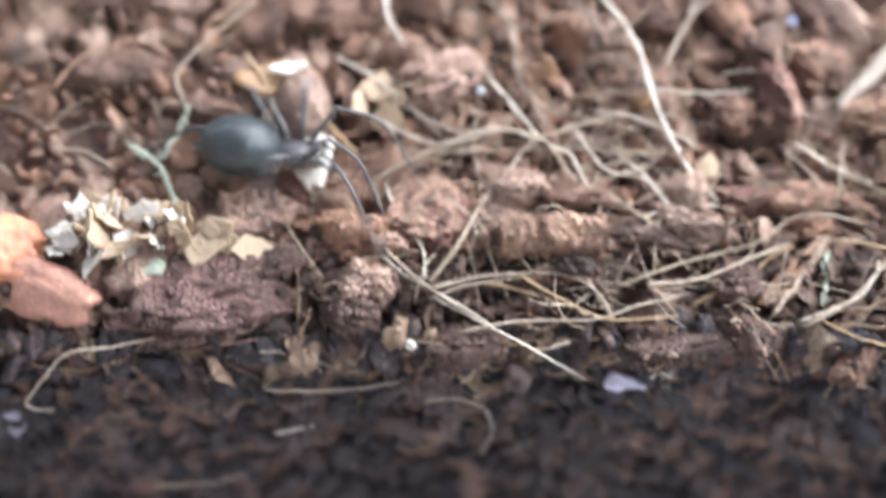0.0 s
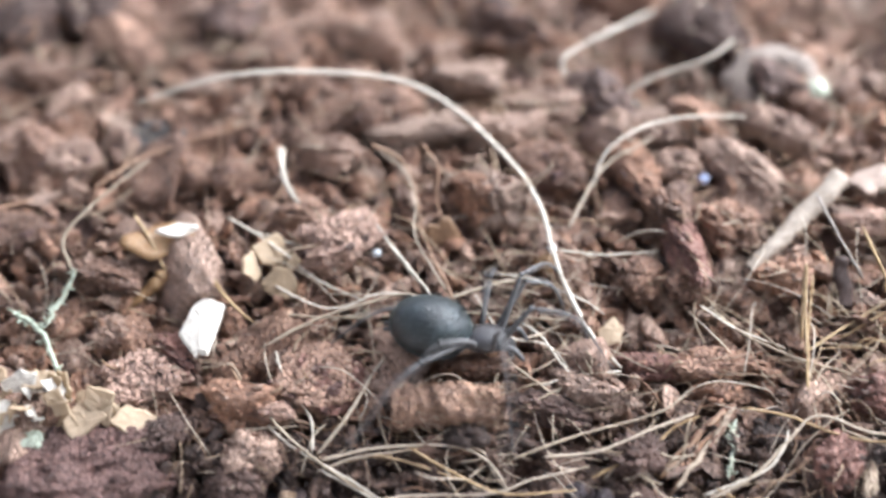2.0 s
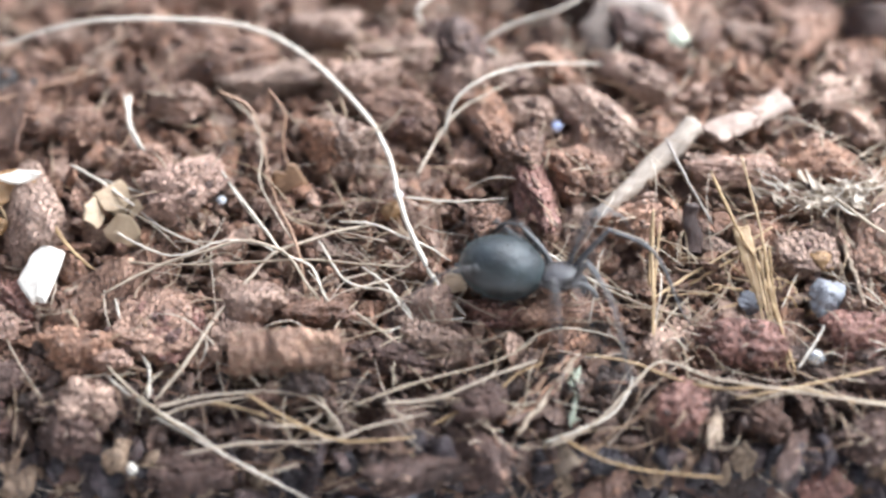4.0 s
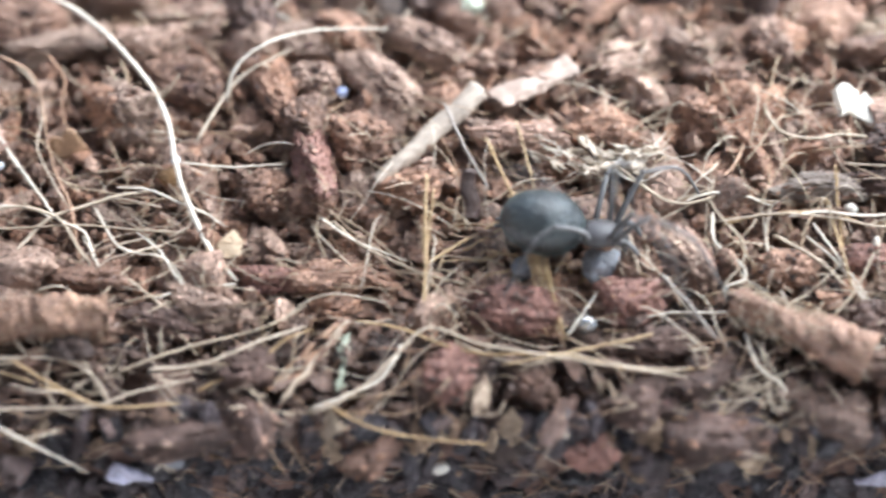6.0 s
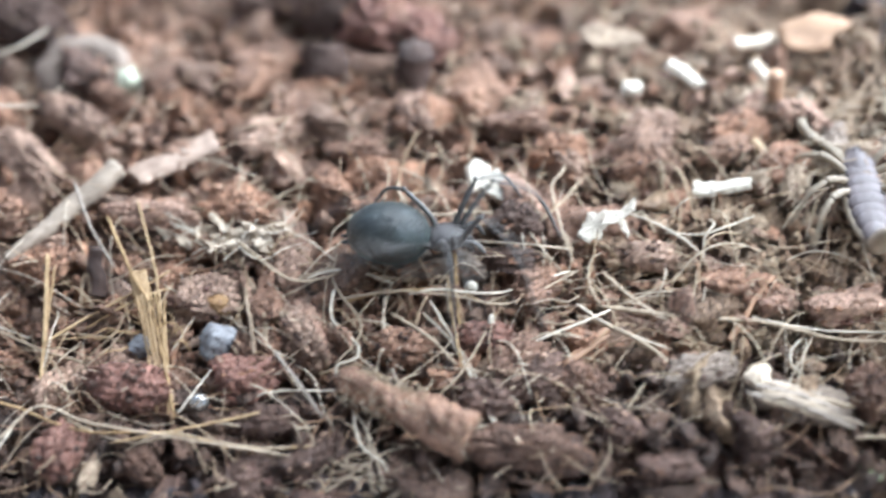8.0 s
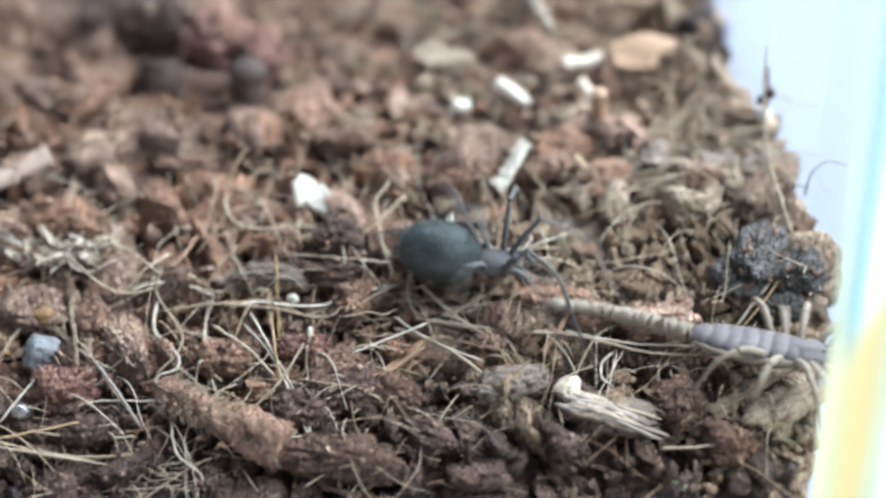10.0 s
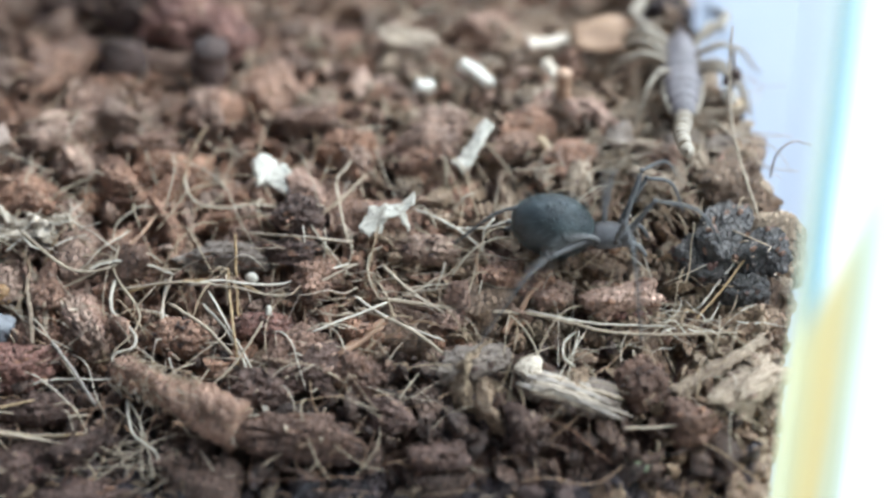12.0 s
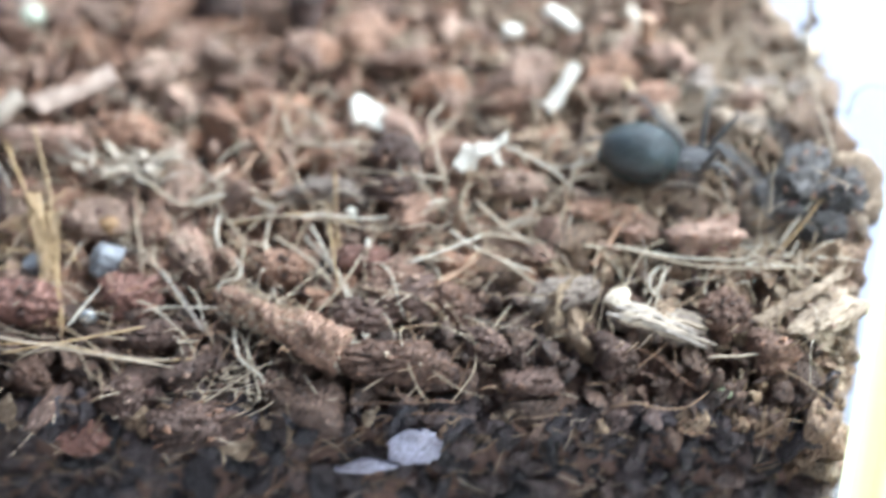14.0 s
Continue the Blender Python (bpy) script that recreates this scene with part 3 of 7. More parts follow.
            x, y = min(max(x, X0), X1), min(max(y, Y0 + 0.5), Y1)
        r = rng.uniform(0.018, 0.045)
        pieces.append(tube(pts, r, r * 0.8, sides=5, steps=4))
    arches = []
    for _ in range(330):
        x, y = (rng.uniform(16, 56), rng.uniform(2.5, 17)) if rng.uniform() < 0.68 else (rng.uniform(-22, 16), rng.uniform(1, 14))
        x = min(x, float(right_limit(y)) - 0.6)
        a, L, lift = rng.uniform(0, 6.3), rng.uniform(1.8, 7.5), rng.uniform(0.1, 1.2)
        bend = rng.normal(0, 0.6)
        pts = []
        for k in range(5):
            pts.append((x, y, float(height(x, y)) + 0.6 + lift * math.sin(math.pi * k / 4) + rng.uniform(0, 0.2)))
            a += bend / 3 + rng.normal(0, 0.12)
            x, y = min(x + math.cos(a) * L / 5, 57.5), min(max(y + math.sin(a) * L / 5, Y0 + 0.4), 30)
        r = rng.uniform(0.02, 0.05)
        arches.append(tube(pts, r, r * 0.7, sides=5, steps=5))
    V, F = joined(arches)
    thing("pale_litter", big_mesh("pale_litter", V, F), M_PALE_FLUFF, "thin pale coir fibres arching over the crumbs", "fibre", kind="stuff")
    # fibres pressed flat against the front
    for _ in range(560):
        x, z = rng.uniform(X0, 53), rng.uniform(-15, -4.5)
        a, L = rng.normal(0, 0.6), rng.uniform(1.5, 8)
        pts = []
        for k in range(5):
            pts.append((x, Y0 + rng.uniform(-0.15, 0.35), z))
            a += rng.normal(0, 0.3)
            x, z = x + math.cos(a) * L / 5, min(z + math.sin(a) * L / 5, -4.2)
        pieces.append(tube(pts, rng.uniform(0.02, 0.055), 0.02, sides=5, steps=4))
    V, F = joined(pieces)
    thing("fibre_litter", big_mesh("fibre_litter", V, F), M_FLUFF, "thin straw-coloured coir fibres strewn over the bed", "fibre", kind="stuff")


scatter()

CHUNK_WORDS = {
    "coir": "reddish-brown crumbly coconut coir chunk on the bed",
    "red": "deep red-brown coir chunk with a rough broken face",
    "pink": "pale pinkish-brown coir chunk with lit crumbly top",
    "dark": "dark coir chunk half sunk in the bed",
    "wood": "greyish-brown woody bark chip on the coir",
    "straw": "tan frayed husk chunk lying on the coir",
    "clump": "dark reddish damp coir clump by the pane",
    "dimmed": "brown coir chunk near the front of the bed, darkened for the shade there",
    "soil": "nearly black granular soil clump beside the pane",
}


CHUNK_MESH = {}


def clinging(shape):
    """Grains and stray fibre ends that stick to a chunk's skin, for the unit-size chunk."""
    rng = np.random.RandomState(700 + shape)
    skin = FINE[shape][0]
    grains, ends = [], []
    for k in range(22):
        q = skin[rng.randint(len(skin))]
        v, f = TINY[rng.randint(len(TINY))]
        m = Matrix.LocRotScale(tuple(q * 0.98), Euler(rng.uniform(0, 6.3, 3)), Vector(rng.uniform(0.06, 0.17, 3)))
        grains.append((turned(v, m), f))
    for k in range(9):
        q = skin[rng.randint(len(skin))] / MM
        n = q / np.linalg.norm(q) + rng.normal(0, 0.7, 3)
        side = rng.normal(0, 0.12, 3)
        ends.append(tube([q * 0.95, q + n * 0.1 + side * 0.5, q + n * 0.2 + side * 1.6], 0.016, 0.009, sides=4, steps=3))
    return big_mesh("clinging_grit", *joined(grains)), big_mesh("clinging_fuzz", *joined(ends))


CLINGING = {}


def chunk(tone, x, y, z, length, width, tall, turn, shape):
    """A lump of coir of the given size at a place on the bed; turn in degrees."""
    if (tone, shape) not in CHUNK_MESH:
        v, f = FINE[shape]
        me = big_mesh("coir_chunk", v, f)
        me.materials.append(CHUNK_MAT[tone])
        CHUNK_MESH[tone, shape] = me
    if shape not in CLINGING:
        CLINGING[shape] = clinging(shape)
    ob = new("coir_chunk", CHUNK_MESH[tone, shape])
    lean = ((shape * 37) % 11 - 5) * 2.0
    ob.matrix_basis = Matrix.LocRotScale((x * MM, y * MM, (z + (0.14 if y > 9 else 0.0) * tall) * MM), Euler((radians(lean), radians(lean * 0.7), radians(turn))), (length * 0.98, width * 0.98, tall))
    tagged(ob, CHUNK_WORDS[tone], "coir chunk", "coir chunks on the bed")
    tagged(part("clinging_grit", CLINGING[shape][0], CHUNK_MAT[tone], ob), kind="stuff")
    tagged(part("clinging_fuzz", CLINGING[shape][1], M_FLUFF, ob, "thin straw-coloured fibre ends"), kind="stuff")
    return ob


chunk("clump", -30.6, 1.7, -3.2, 9.0, 5.5, 4.0, 11, 3)
chunk("coir", -22.4, 4.8, -1.7, 5.0, 3.0, 2.6, 11, 9)
chunk("coir", -14.7, 5.8, -1.5, 3.2, 2.6, 2.0, -8, 8)
chunk("dimmed", -11.2, 2.5, -2.4, 5.0, 1.4, 1.3, 14, 2)
chunk("coir", -21.7, 2.0, -2.8, 3.7, 2.8, 2.8, 8, 2)
chunk("dark", -22.7, 0.8, -3.6, 3.2, 2.6, 2.4, 0, 5)
chunk("pink", -18.1, 13.4, 1.5, 3.9, 3.2, 2.6, 27, 9)
chunk("coir", -19.4, 15.2, 1.9, 3.5, 2.4, 2.2, -20, 7)
chunk("coir", -8.8, 16.4, 2.2, 4.0, 3.6, 3.2, 0, 9)
chunk("coir", -0.8, 18.4, 2.7, 6.6, 2.0, 1.9, -66, 1)
chunk("red", 1.3, 13.8, 1.7, 7.8, 2.6, 2.2, -77, 9)
chunk("coir", 4.1, 14.5, 1.8, 3.0, 2.6, 2.4, 0, 0)
chunk("coir", 5.1, 18.2, 2.8, 6.7, 2.2, 2.0, -46, 7)
chunk("coir", -13.3, 21.3, 3.3, 5.6, 2.4, 2.0, 8, 4)
chunk("coir", -26.5, 18.5, 2.7, 4.0, 2.2, 2.0, -16, 8)
chunk("coir", -32.8, 19.5, 2.9, 3.4, 2.2, 2.0, 14, 3)
chunk("coir", -36.0, 14.5, 1.8, 5.2, 2.2, 1.8, 5, 3)
chunk("coir", -23.6, 18.0, 2.6, 3.2, 2.2, 2.0, 39, 7)
chunk("pink", -27.7, 6.5, -1.2, 4.7, 3.0, 2.0, 22, 8)
chunk("coir", -29.6, 9.0, -0.4, 2.4, 2.0, 1.8, 0, 8)
chunk("dark", -6.2, 4.4, -1.9, 5.2, 1.8, 1.6, -14, 7)
chunk("dark", -1.7, 1.9, -2.9, 3.0, 3.2, 2.4, 0, 6)
chunk("coir", 2.7, 22.2, 3.4, 3.1, 3.2, 2.4, 67, 2)
chunk("coir", 0.3, 21.5, 3.3, 3.2, 2.2, 2.0, -14, 3)
chunk("coir", 2.8, 6.9, -1.0, 5.2, 1.9, 1.6, 5, 2)
chunk("red", -18.0, 6.3, -1.4, 3.9, 4.0, 2.4, 59, 8)
chunk("dark", -26.6, 3.1, -2.4, 3.3, 2.6, 2.0, 27, 6)
chunk("coir", -22.7, 27.9, 3.7, 5.7, 3.0, 2.4, 16, 0)
chunk("coir", -16.0, 29.3, 3.9, 5.8, 3.0, 2.4, -29, 1)
chunk("coir", -30.9, 29.0, 3.8, 6.6, 3.0, 2.4, -50, 2)
chunk("coir", -35.2, 26.0, 3.6, 5.0, 3.0, 2.4, 11, 9)
chunk("coir", -6.1, 23.3, 3.4, 5.4, 3.0, 2.4, -11, 0)
chunk("coir", -10.3, 25.7, 3.6, 4.0, 3.0, 2.6, -11, 4)
chunk("coir", -37.6, 20.5, 3.0, 5.0, 2.4, 2.0, 14, 0)
chunk("coir", -30.1, 11.9, 0.8, 4.4, 2.6, 2.2, -16, 4)
chunk("red", -26.1, 7.9, -1.0, 3.7, 2.2, 1.8, -45, 7)
chunk("coir", -9.3, 16.3, 2.4, 4.6, 3.0, 2.8, 7, 9)
chunk("pink", -17.4, 13.5, 1.6, 4.9, 4.0, 2.8, 27, 6)
chunk("coir", -1.0, 17.4, 2.7, 6.2, 2.2, 2.0, -69, 6)
chunk("coir", 0.9, 15.2, 2.0, 3.8, 3.4, 2.8, -67, 9)
chunk("coir", 3.4, 14.4, 1.8, 3.5, 3.2, 2.6, -50, 7)
chunk("coir", 4.9, 18.0, 2.8, 6.6, 2.4, 2.2, -48, 2)
chunk("coir", 1.2, 18.5, 2.8, 3.0, 2.2, 2.0, 0, 5)
chunk("pink", 12.8, 14.4, 2.0, 5.8, 1.8, 1.7, -5, 1)
chunk("coir", 6.5, 11.7, 0.8, 4.0, 2.6, 2.2, 0, 0)
chunk("coir", 1.5, 11.3, 0.6, 2.8, 2.8, 2.4, 0, 2)
chunk("coir", -1.0, 11.5, 0.7, 3.3, 2.4, 2.2, 50, 7)
chunk("coir", -18.6, 6.4, -1.3, 4.6, 4.6, 2.6, 0, 3)
chunk("pink", -20.8, 4.4, -1.8, 2.4, 2.0, 1.8, 0, 4)
chunk("red", 8.8, 1.6, -2.9, 3.1, 3.0, 2.4, 67, 6)
chunk("dimmed", 4.9, -0.9, -5.9, 3.9, 2.2, 2.2, 48, 4)
chunk("dimmed", 12.9, 1.0, -3.4, 2.9, 2.0, 2.0, -50, 6)
chunk("red", 15.9, -0.9, -5.8, 2.8, 2.4, 2.2, 0, 8)
chunk("coir", 20.7, 8.2, -0.5, 5.5, 1.9, 1.7, -61, 6)
chunk("red", 17.8, 5.3, -1.6, 4.0, 2.6, 2.2, 0, 9)
chunk("red", 12.1, 5.0, -1.7, 5.0, 3.0, 2.6, -5, 5)
chunk("red", -0.1, 6.8, -1.0, 6.6, 1.5, 1.3, 0, 9)
chunk("dark", -16.4, -0.9, -4.8, 4.6, 2.8, 2.4, 0, 6)
chunk("coir", -7.9, 21.1, 3.1, 5.6, 2.8, 2.6, 27, 9)
chunk("coir", -6.0, 18.8, 2.7, 4.8, 2.8, 2.4, -33, 3)
chunk("coir", -15.3, 22.8, 3.4, 5.1, 2.8, 2.4, 27, 5)
chunk("coir", -18.2, 19.8, 2.9, 4.1, 2.8, 2.4, -27, 0)
chunk("dark", 21.5, -0.9, -4.9, 4.0, 3.6, 3.0, 0, 4)
chunk("coir", 8.9, 23.0, 3.4, 3.7, 2.4, 2.0, -20, 9)
chunk("coir", 18.9, 20.2, 3.0, 5.6, 2.4, 2.0, 33, 2)
chunk("coir", 7.3, 21.4, 3.2, 5.2, 2.4, 2.0, -33, 5)
chunk("coir", 17.1, 15.2, 1.8, 4.0, 2.6, 2.2, -14, 8)
chunk("coir", 22.2, 16.1, 2.1, 4.3, 2.4, 2.0, -45, 9)
chunk("straw", 10.3, 0.9, -3.5, 3.2, 0.9, 0.9, 82, 9)
chunk("dark", 14.2, -0.5, -4.0, 4.2, 1.1, 1.0, 66, 1)
chunk("coir", 15.8, 9.9, -0.1, 3.6, 2.6, 2.2, 0, 3)
chunk("coir", -4.2, 5.3, -1.7, 5.4, 2.6, 2.2, -14, 9)
chunk("coir", -10.1, 7.1, -1.1, 4.0, 2.6, 2.2, 0, 4)
chunk("dark", -4.7, -0.9, -4.7, 5.6, 2.6, 2.2, 11, 4)
chunk("dark", -1.3, -0.6, -4.1, 4.8, 2.4, 2.0, -59, 1)
chunk("wood", 28.6, 11.4, 0.8, 4.8, 1.8, 1.5, 2, 7)
chunk("dark", 32.4, 13.4, 1.5, 3.4, 3.0, 2.6, 0, 7)
chunk("dimmed", 32.9, 1.5, -2.6, 7.0, 2.4, 2.2, -5, 1)
chunk("dark", 30.6, 4.3, -2.0, 3.4, 2.6, 2.2, 0, 5)
chunk("dimmed", 32.6, 6.6, -1.3, 3.8, 2.6, 2.2, 39, 1)
chunk("coir", 26.5, 21.4, 3.2, 4.4, 2.4, 2.0, -75, 6)
chunk("coir", 17.6, 25.6, 3.6, 6.3, 2.6, 2.2, 46, 2)
chunk("coir", 18.9, 20.7, 3.0, 6.0, 2.4, 2.2, 52, 0)
chunk("coir", 23.4, 18.8, 2.6, 3.6, 2.4, 2.2, 0, 4)
chunk("coir", 34.6, 18.4, 2.6, 3.4, 2.4, 2.2, 0, 6)
chunk("coir", 39.7, 20.1, 2.9, 3.4, 2.4, 2.2, 0, 6)
chunk("coir", 44.7, 20.0, 2.9, 3.5, 2.4, 2.2, 27, 1)
chunk("pink", 40.8, 8.8, -0.4, 2.4, 2.6, 0.9, -67, 0)
chunk("coir", 35.7, 7.4, -1.0, 2.6, 2.0, 1.8, 0, 9)
chunk("dark", 22.5, -0.9, -4.9, 5.0, 2.6, 2.2, 0, 9)
chunk("dark", 17.9, 0.2, -3.9, 3.0, 2.6, 2.2, 0, 0)
chunk("wood", 41.8, 5.5, -1.5, 4.2, 2.4, 2.2, 11, 6)
chunk("dark", 44.4, 2.2, -2.7, 2.6, 2.8, 2.4, 0, 9)
chunk("dimmed", 50.6, 4.6, -1.7, 3.1, 3.0, 2.2, -67, 5)
chunk("pink", 40.9, 8.7, -0.1, 1.8, 3.0, 0.7, -20, 8)
chunk("coir", 43.3, 10.4, 0.2, 2.4, 2.4, 2.0, 0, 4)
chunk("coir", 46.0, 9.5, -0.2, 2.2, 1.8, 1.6, 0, 8)
chunk("red", 49.6, 9.0, -0.3, 3.2, 2.0, 1.8, 0, 3)
chunk("dark", 31.5, 11.8, 1.0, 4.4, 1.8, 1.5, -11, 0)
chunk("wood", 27.4, 11.6, 0.8, 3.6, 1.2, 1.0, 14, 4)
chunk("dark", 33.0, 5.5, -1.6, 4.7, 2.6, 2.2, 24, 0)
chunk("dark", 34.4, 1.4, -3.1, 4.4, 2.2, 2.0, 0, 1)
chunk("coir", 21.3, 7.8, -0.8, 4.6, 2.2, 2.0, -71, 1)
chunk("red", 18.2, 5.8, -1.4, 4.4, 2.4, 2.0, 14, 9)
chunk("soil", 55.1, 12.7, 1.5, 4.3, 2.6, 2.6, 67, 8)
chunk("soil", 57.0, 11.5, 0.9, 3.3, 2.8, 2.6, 27, 0)
chunk("soil", 54.1, 11.4, 0.6, 3.1, 2.6, 2.4, -27, 3)
chunk("soil", 56.2, 9.6, -0.2, 2.6, 2.2, 2.0, 0, 6)
chunk("straw", 55.9, 4.4, -1.9, 4.7, 2.8, 2.4, 39, 4)
chunk("dimmed", 52.9, 2.6, -2.6, 3.2, 2.6, 2.2, 0, 9)
chunk("dark", 40.1, 1.0, -3.5, 3.2, 2.6, 2.2, 0, 4)
chunk("dimmed", 35.6, 5.0, -1.8, 3.6, 2.4, 2.2, -39, 2)
chunk("dark", 37.1, 3.1, -2.4, 4.2, 2.0, 1.8, -39, 0)
chunk("coir", 39.3, 11.9, 0.9, 3.4, 1.8, 1.6, 0, 5)
chunk("red", 30.6, 7.8, -0.8, 3.6, 1.8, 1.6, 0, 5)
chunk("coir", 26.2, 7.2, -1.0, 3.4, 2.4, 2.2, 0, 5)
chunk("coir", 33.5, 10.4, 0.2, 3.8, 2.4, 2.2, 50, 2)
chunk("coir", 43.9, 18.6, 2.7, 3.0, 2.0, 1.8, 14, 6)
chunk("coir", 38.8, 17.8, 2.5, 3.1, 2.0, 1.8, 27, 6)
chunk("coir", 35.0, 17.7, 2.5, 3.2, 2.0, 1.8, -39, 7)
chunk("coir", 47.0, 17.8, 2.5, 3.3, 2.2, 2.0, 50, 8)
chunk("coir", 52.0, 17.8, 2.5, 3.1, 2.0, 1.8, -27, 6)
chunk("straw", 51.3, 15.8, 2.1, 2.8, 2.2, 2.0, 0, 9)
chunk("coir", 24.3, 17.3, 2.4, 3.0, 2.2, 2.0, 0, 8)
chunk("coir", 27.1, 21.2, 3.2, 3.8, 2.2, 2.0, 39, 1)
chunk("coir", 21.7, 20.6, 3.1, 3.7, 2.2, 2.0, -27, 9)
chunk("coir", 17.2, 24.9, 3.6, 5.0, 2.6, 2.2, 45, 8)
chunk("coir", 32.3, 20.6, 3.1, 3.6, 2.2, 2.0, 0, 4)
chunk("dark", 19.4, 3.0, -2.4, 3.4, 2.2, 2.0, 0, 6)
chunk("dark", 18.8, 0.6, -3.7, 3.4, 2.2, 2.0, 0, 3)
chunk("dark", 21.7, 1.4, -3.2, 3.5, 2.2, 2.0, 27, 4)
chunk("pink", 21.1, 8.7, -0.4, 5.7, 1.6, 1.3, -69, 6)
chunk("pink", 49.6, 9.1, -0.2, 4.2, 2.2, 2.0, 7, 4)
chunk("coir", 45.1, 10.1, 0.1, 2.3, 1.8, 1.6, 27, 8)
chunk("pink", 45.8, 9.3, -0.2, 1.8, 1.6, 1.5, 0, 4)

FIBRE_WORDS = {
    "pale": "pale cream dry coir fibre arching over the bed",
    "straw": "straw-coloured curved coir fibre lying on the bed",
    "gold": "golden-yellow stiff coir fibre sticking out",
    "brown": "brown coir fibre lying across the crumbs",
    "grey": "greyish dull coir fibre on the bed",
}
FIBRE_COUNT = [0]
LOOSE = np.array((0.0, -0.42, 0.37))


def fibre(tone, r0, r1, points):
    FIBRE_COUNT[0] += 1
    points = [tuple(np.array(p) + LOOSE) for p in points]  # lying loose on top of the crumbs
    V, F = tube(points, r0 * 0.68, r1 * 0.62, sides=8, steps=8, wobble=0.012, seed=FIBRE_COUNT[0])
    thing("coir_fibre", big_mesh("coir_fibre", V, F), FIBRE_MAT[tone], FIBRE_WORDS[tone], "fibre", "coir fibres")


fibre("pale", 0.17, 0.24, [(-29.6, 23.2, 4.3), (-23.9, 23.3, 6.1), (-18.7, 23.3, 6.3), (-14.2, 23.2, 5.7), (-11.0, 21.4, 4.9), (-7.9, 17.9, 3.8), (-6.5, 15.2, 3.0), (-5.9, 12.7, 2.0), (-5.2, 10.9, 0.9), (-3.8, 8.3, -0.4), (-2.4, 6.8, -1.1)])
fibre("pale", 0.15, 0.1, [(-3.6, 17.1, 2.6), (-2.8, 18.2, 4.4), (-0.9, 19.4, 5.1), (1.6, 20.8, 4.8), (5.3, 21.5, 4.3)])
fibre("pale", 0.14, 0.12, [(0.8, 30.7, 5.2), (-3.1, 27.2, 5.6), (-4.9, 25.7, 5.3), (-4.4, 25.2, 4.2), (-2.5, 24.4, 4.0), (-0.2, 23.4, 3.6)])
fibre("pale", 0.13, 0.12, [(-1.7, 23.8, 4.0), (0.4, 24.8, 4.7), (3.4, 25.6, 5.3), (5.2, 27.2, 5.6)])
fibre("pale", 0.12, 0.1, [(-21.1, 19.0, 4.4), (-20.4, 16.9, 3.3), (-19.0, 14.7, 2.3), (-17.7, 12.1, 1.1)])
fibre("gold", 0.16, 0.12, [(-28.7, 14.6, 3.2), (-27.7, 13.3, 2.3), (-26.9, 12.1, 1.1)])
fibre("gold", 0.13, 0.1, [(-25.2, 13.1, 1.8), (-23.9, 11.1, 0.9), (-22.4, 9.7, -0.1)])
fibre("straw", 0.14, 0.1, [(-32.0, 12.0, 1.4), (-32.5, 13.5, 2.5), (-30.9, 15.3, 3.5), (-28.1, 17.9, 4.4)])
fibre("pale", 0.2, 0.15, [(-20.8, 19.2, 4.2), (-20.7, 17.4, 3.5), (-19.9, 15.9, 2.6), (-19.2, 14.4, 1.8)])
fibre("straw", 0.13, 0.11, [(-21.6, 7.9, -0.5), (-18.7, 9.2, 0.3), (-15.8, 9.9, 0.9), (-14.0, 10.2, 1.2), (-11.9, 9.8, 0.7), (-10.7, 8.3, -0.2), (-8.9, 6.2, -1.3)])
fibre("gold", 0.14, 0.1, [(-13.6, 2.1, -2.1), (-11.3, 1.0, -2.9), (-8.7, 0.1, -3.5), (-5.0, 0.3, -3.5)])
fibre("straw", 0.1, 0.1, [(-16.9, -0.5, -3.8), (-13.5, 0.1, -3.6), (-9.5, 0.1, -3.5), (-7.3, 0.7, -3.1), (-5.0, 1.2, -2.9)])
fibre("straw", 0.14, 0.12, [(-6.7, 1.9, -2.7), (-3.9, 2.0, -2.4), (-1.0, 3.0, -1.8), (1.3, 4.1, -1.8)])
fibre("gold", 0.1, 0.1, [(11.3, 2.0, -2.6), (15.1, 2.5, -2.1), (19.2, 3.5, -1.9)])
fibre("gold", 0.13, 0.11, [(10.6, 12.4, 3.9), (11.8, 10.4, 2.0), (12.9, 8.9, 0.6), (13.7, 6.7, -0.7), (14.6, 3.4, -2.3)])
fibre("gold", 0.1, 0.1, [(12.2, 13.0, 4.5), (13.1, 10.6, 1.9), (13.6, 8.4, 0.0)])
fibre("gold", 0.15, 0.17, [(7.5, 10.8, 2.6), (7.4, 9.7, 1.1), (7.3, 8.4, -0.7)])
fibre("grey", 0.13, 0.12, [(8.4, 15.1, 4.1), (9.5, 12.7, 2.9), (10.8, 11.2, 1.2)])
fibre("grey", 0.18, 0.14, [(19.6, 6.7, -0.7), (20.9, 5.1, -1.3), (22.3, 3.3, -2.2)])
fibre("straw", 0.13, 0.1, [(1.7, -0.2, -3.8), (4.0, 0.8, -3.2), (5.9, 2.3, -2.2), (7.6, 3.6, -1.5), (10.3, 2.8, -1.9), (14.4, 2.2, -2.3), (17.9, 1.7, -2.6), (20.8, 1.4, -3.0)])
fibre("gold", 0.12, 0.1, [(7.3, 7.3, -0.6), (9.8, 8.8, 0.1), (12.4, 10.1, 0.8), (13.9, 10.8, 1.4)])
fibre("gold", 0.12, 0.12, [(7.5, 10.6, 2.9), (7.4, 9.0, 1.1), (7.4, 7.0, -0.5)])
fibre("straw", 0.1, 0.1, [(30.7, 7.7, -0.2), (29.5, 5.7, -1.1), (27.9, 4.2, -2.0)])
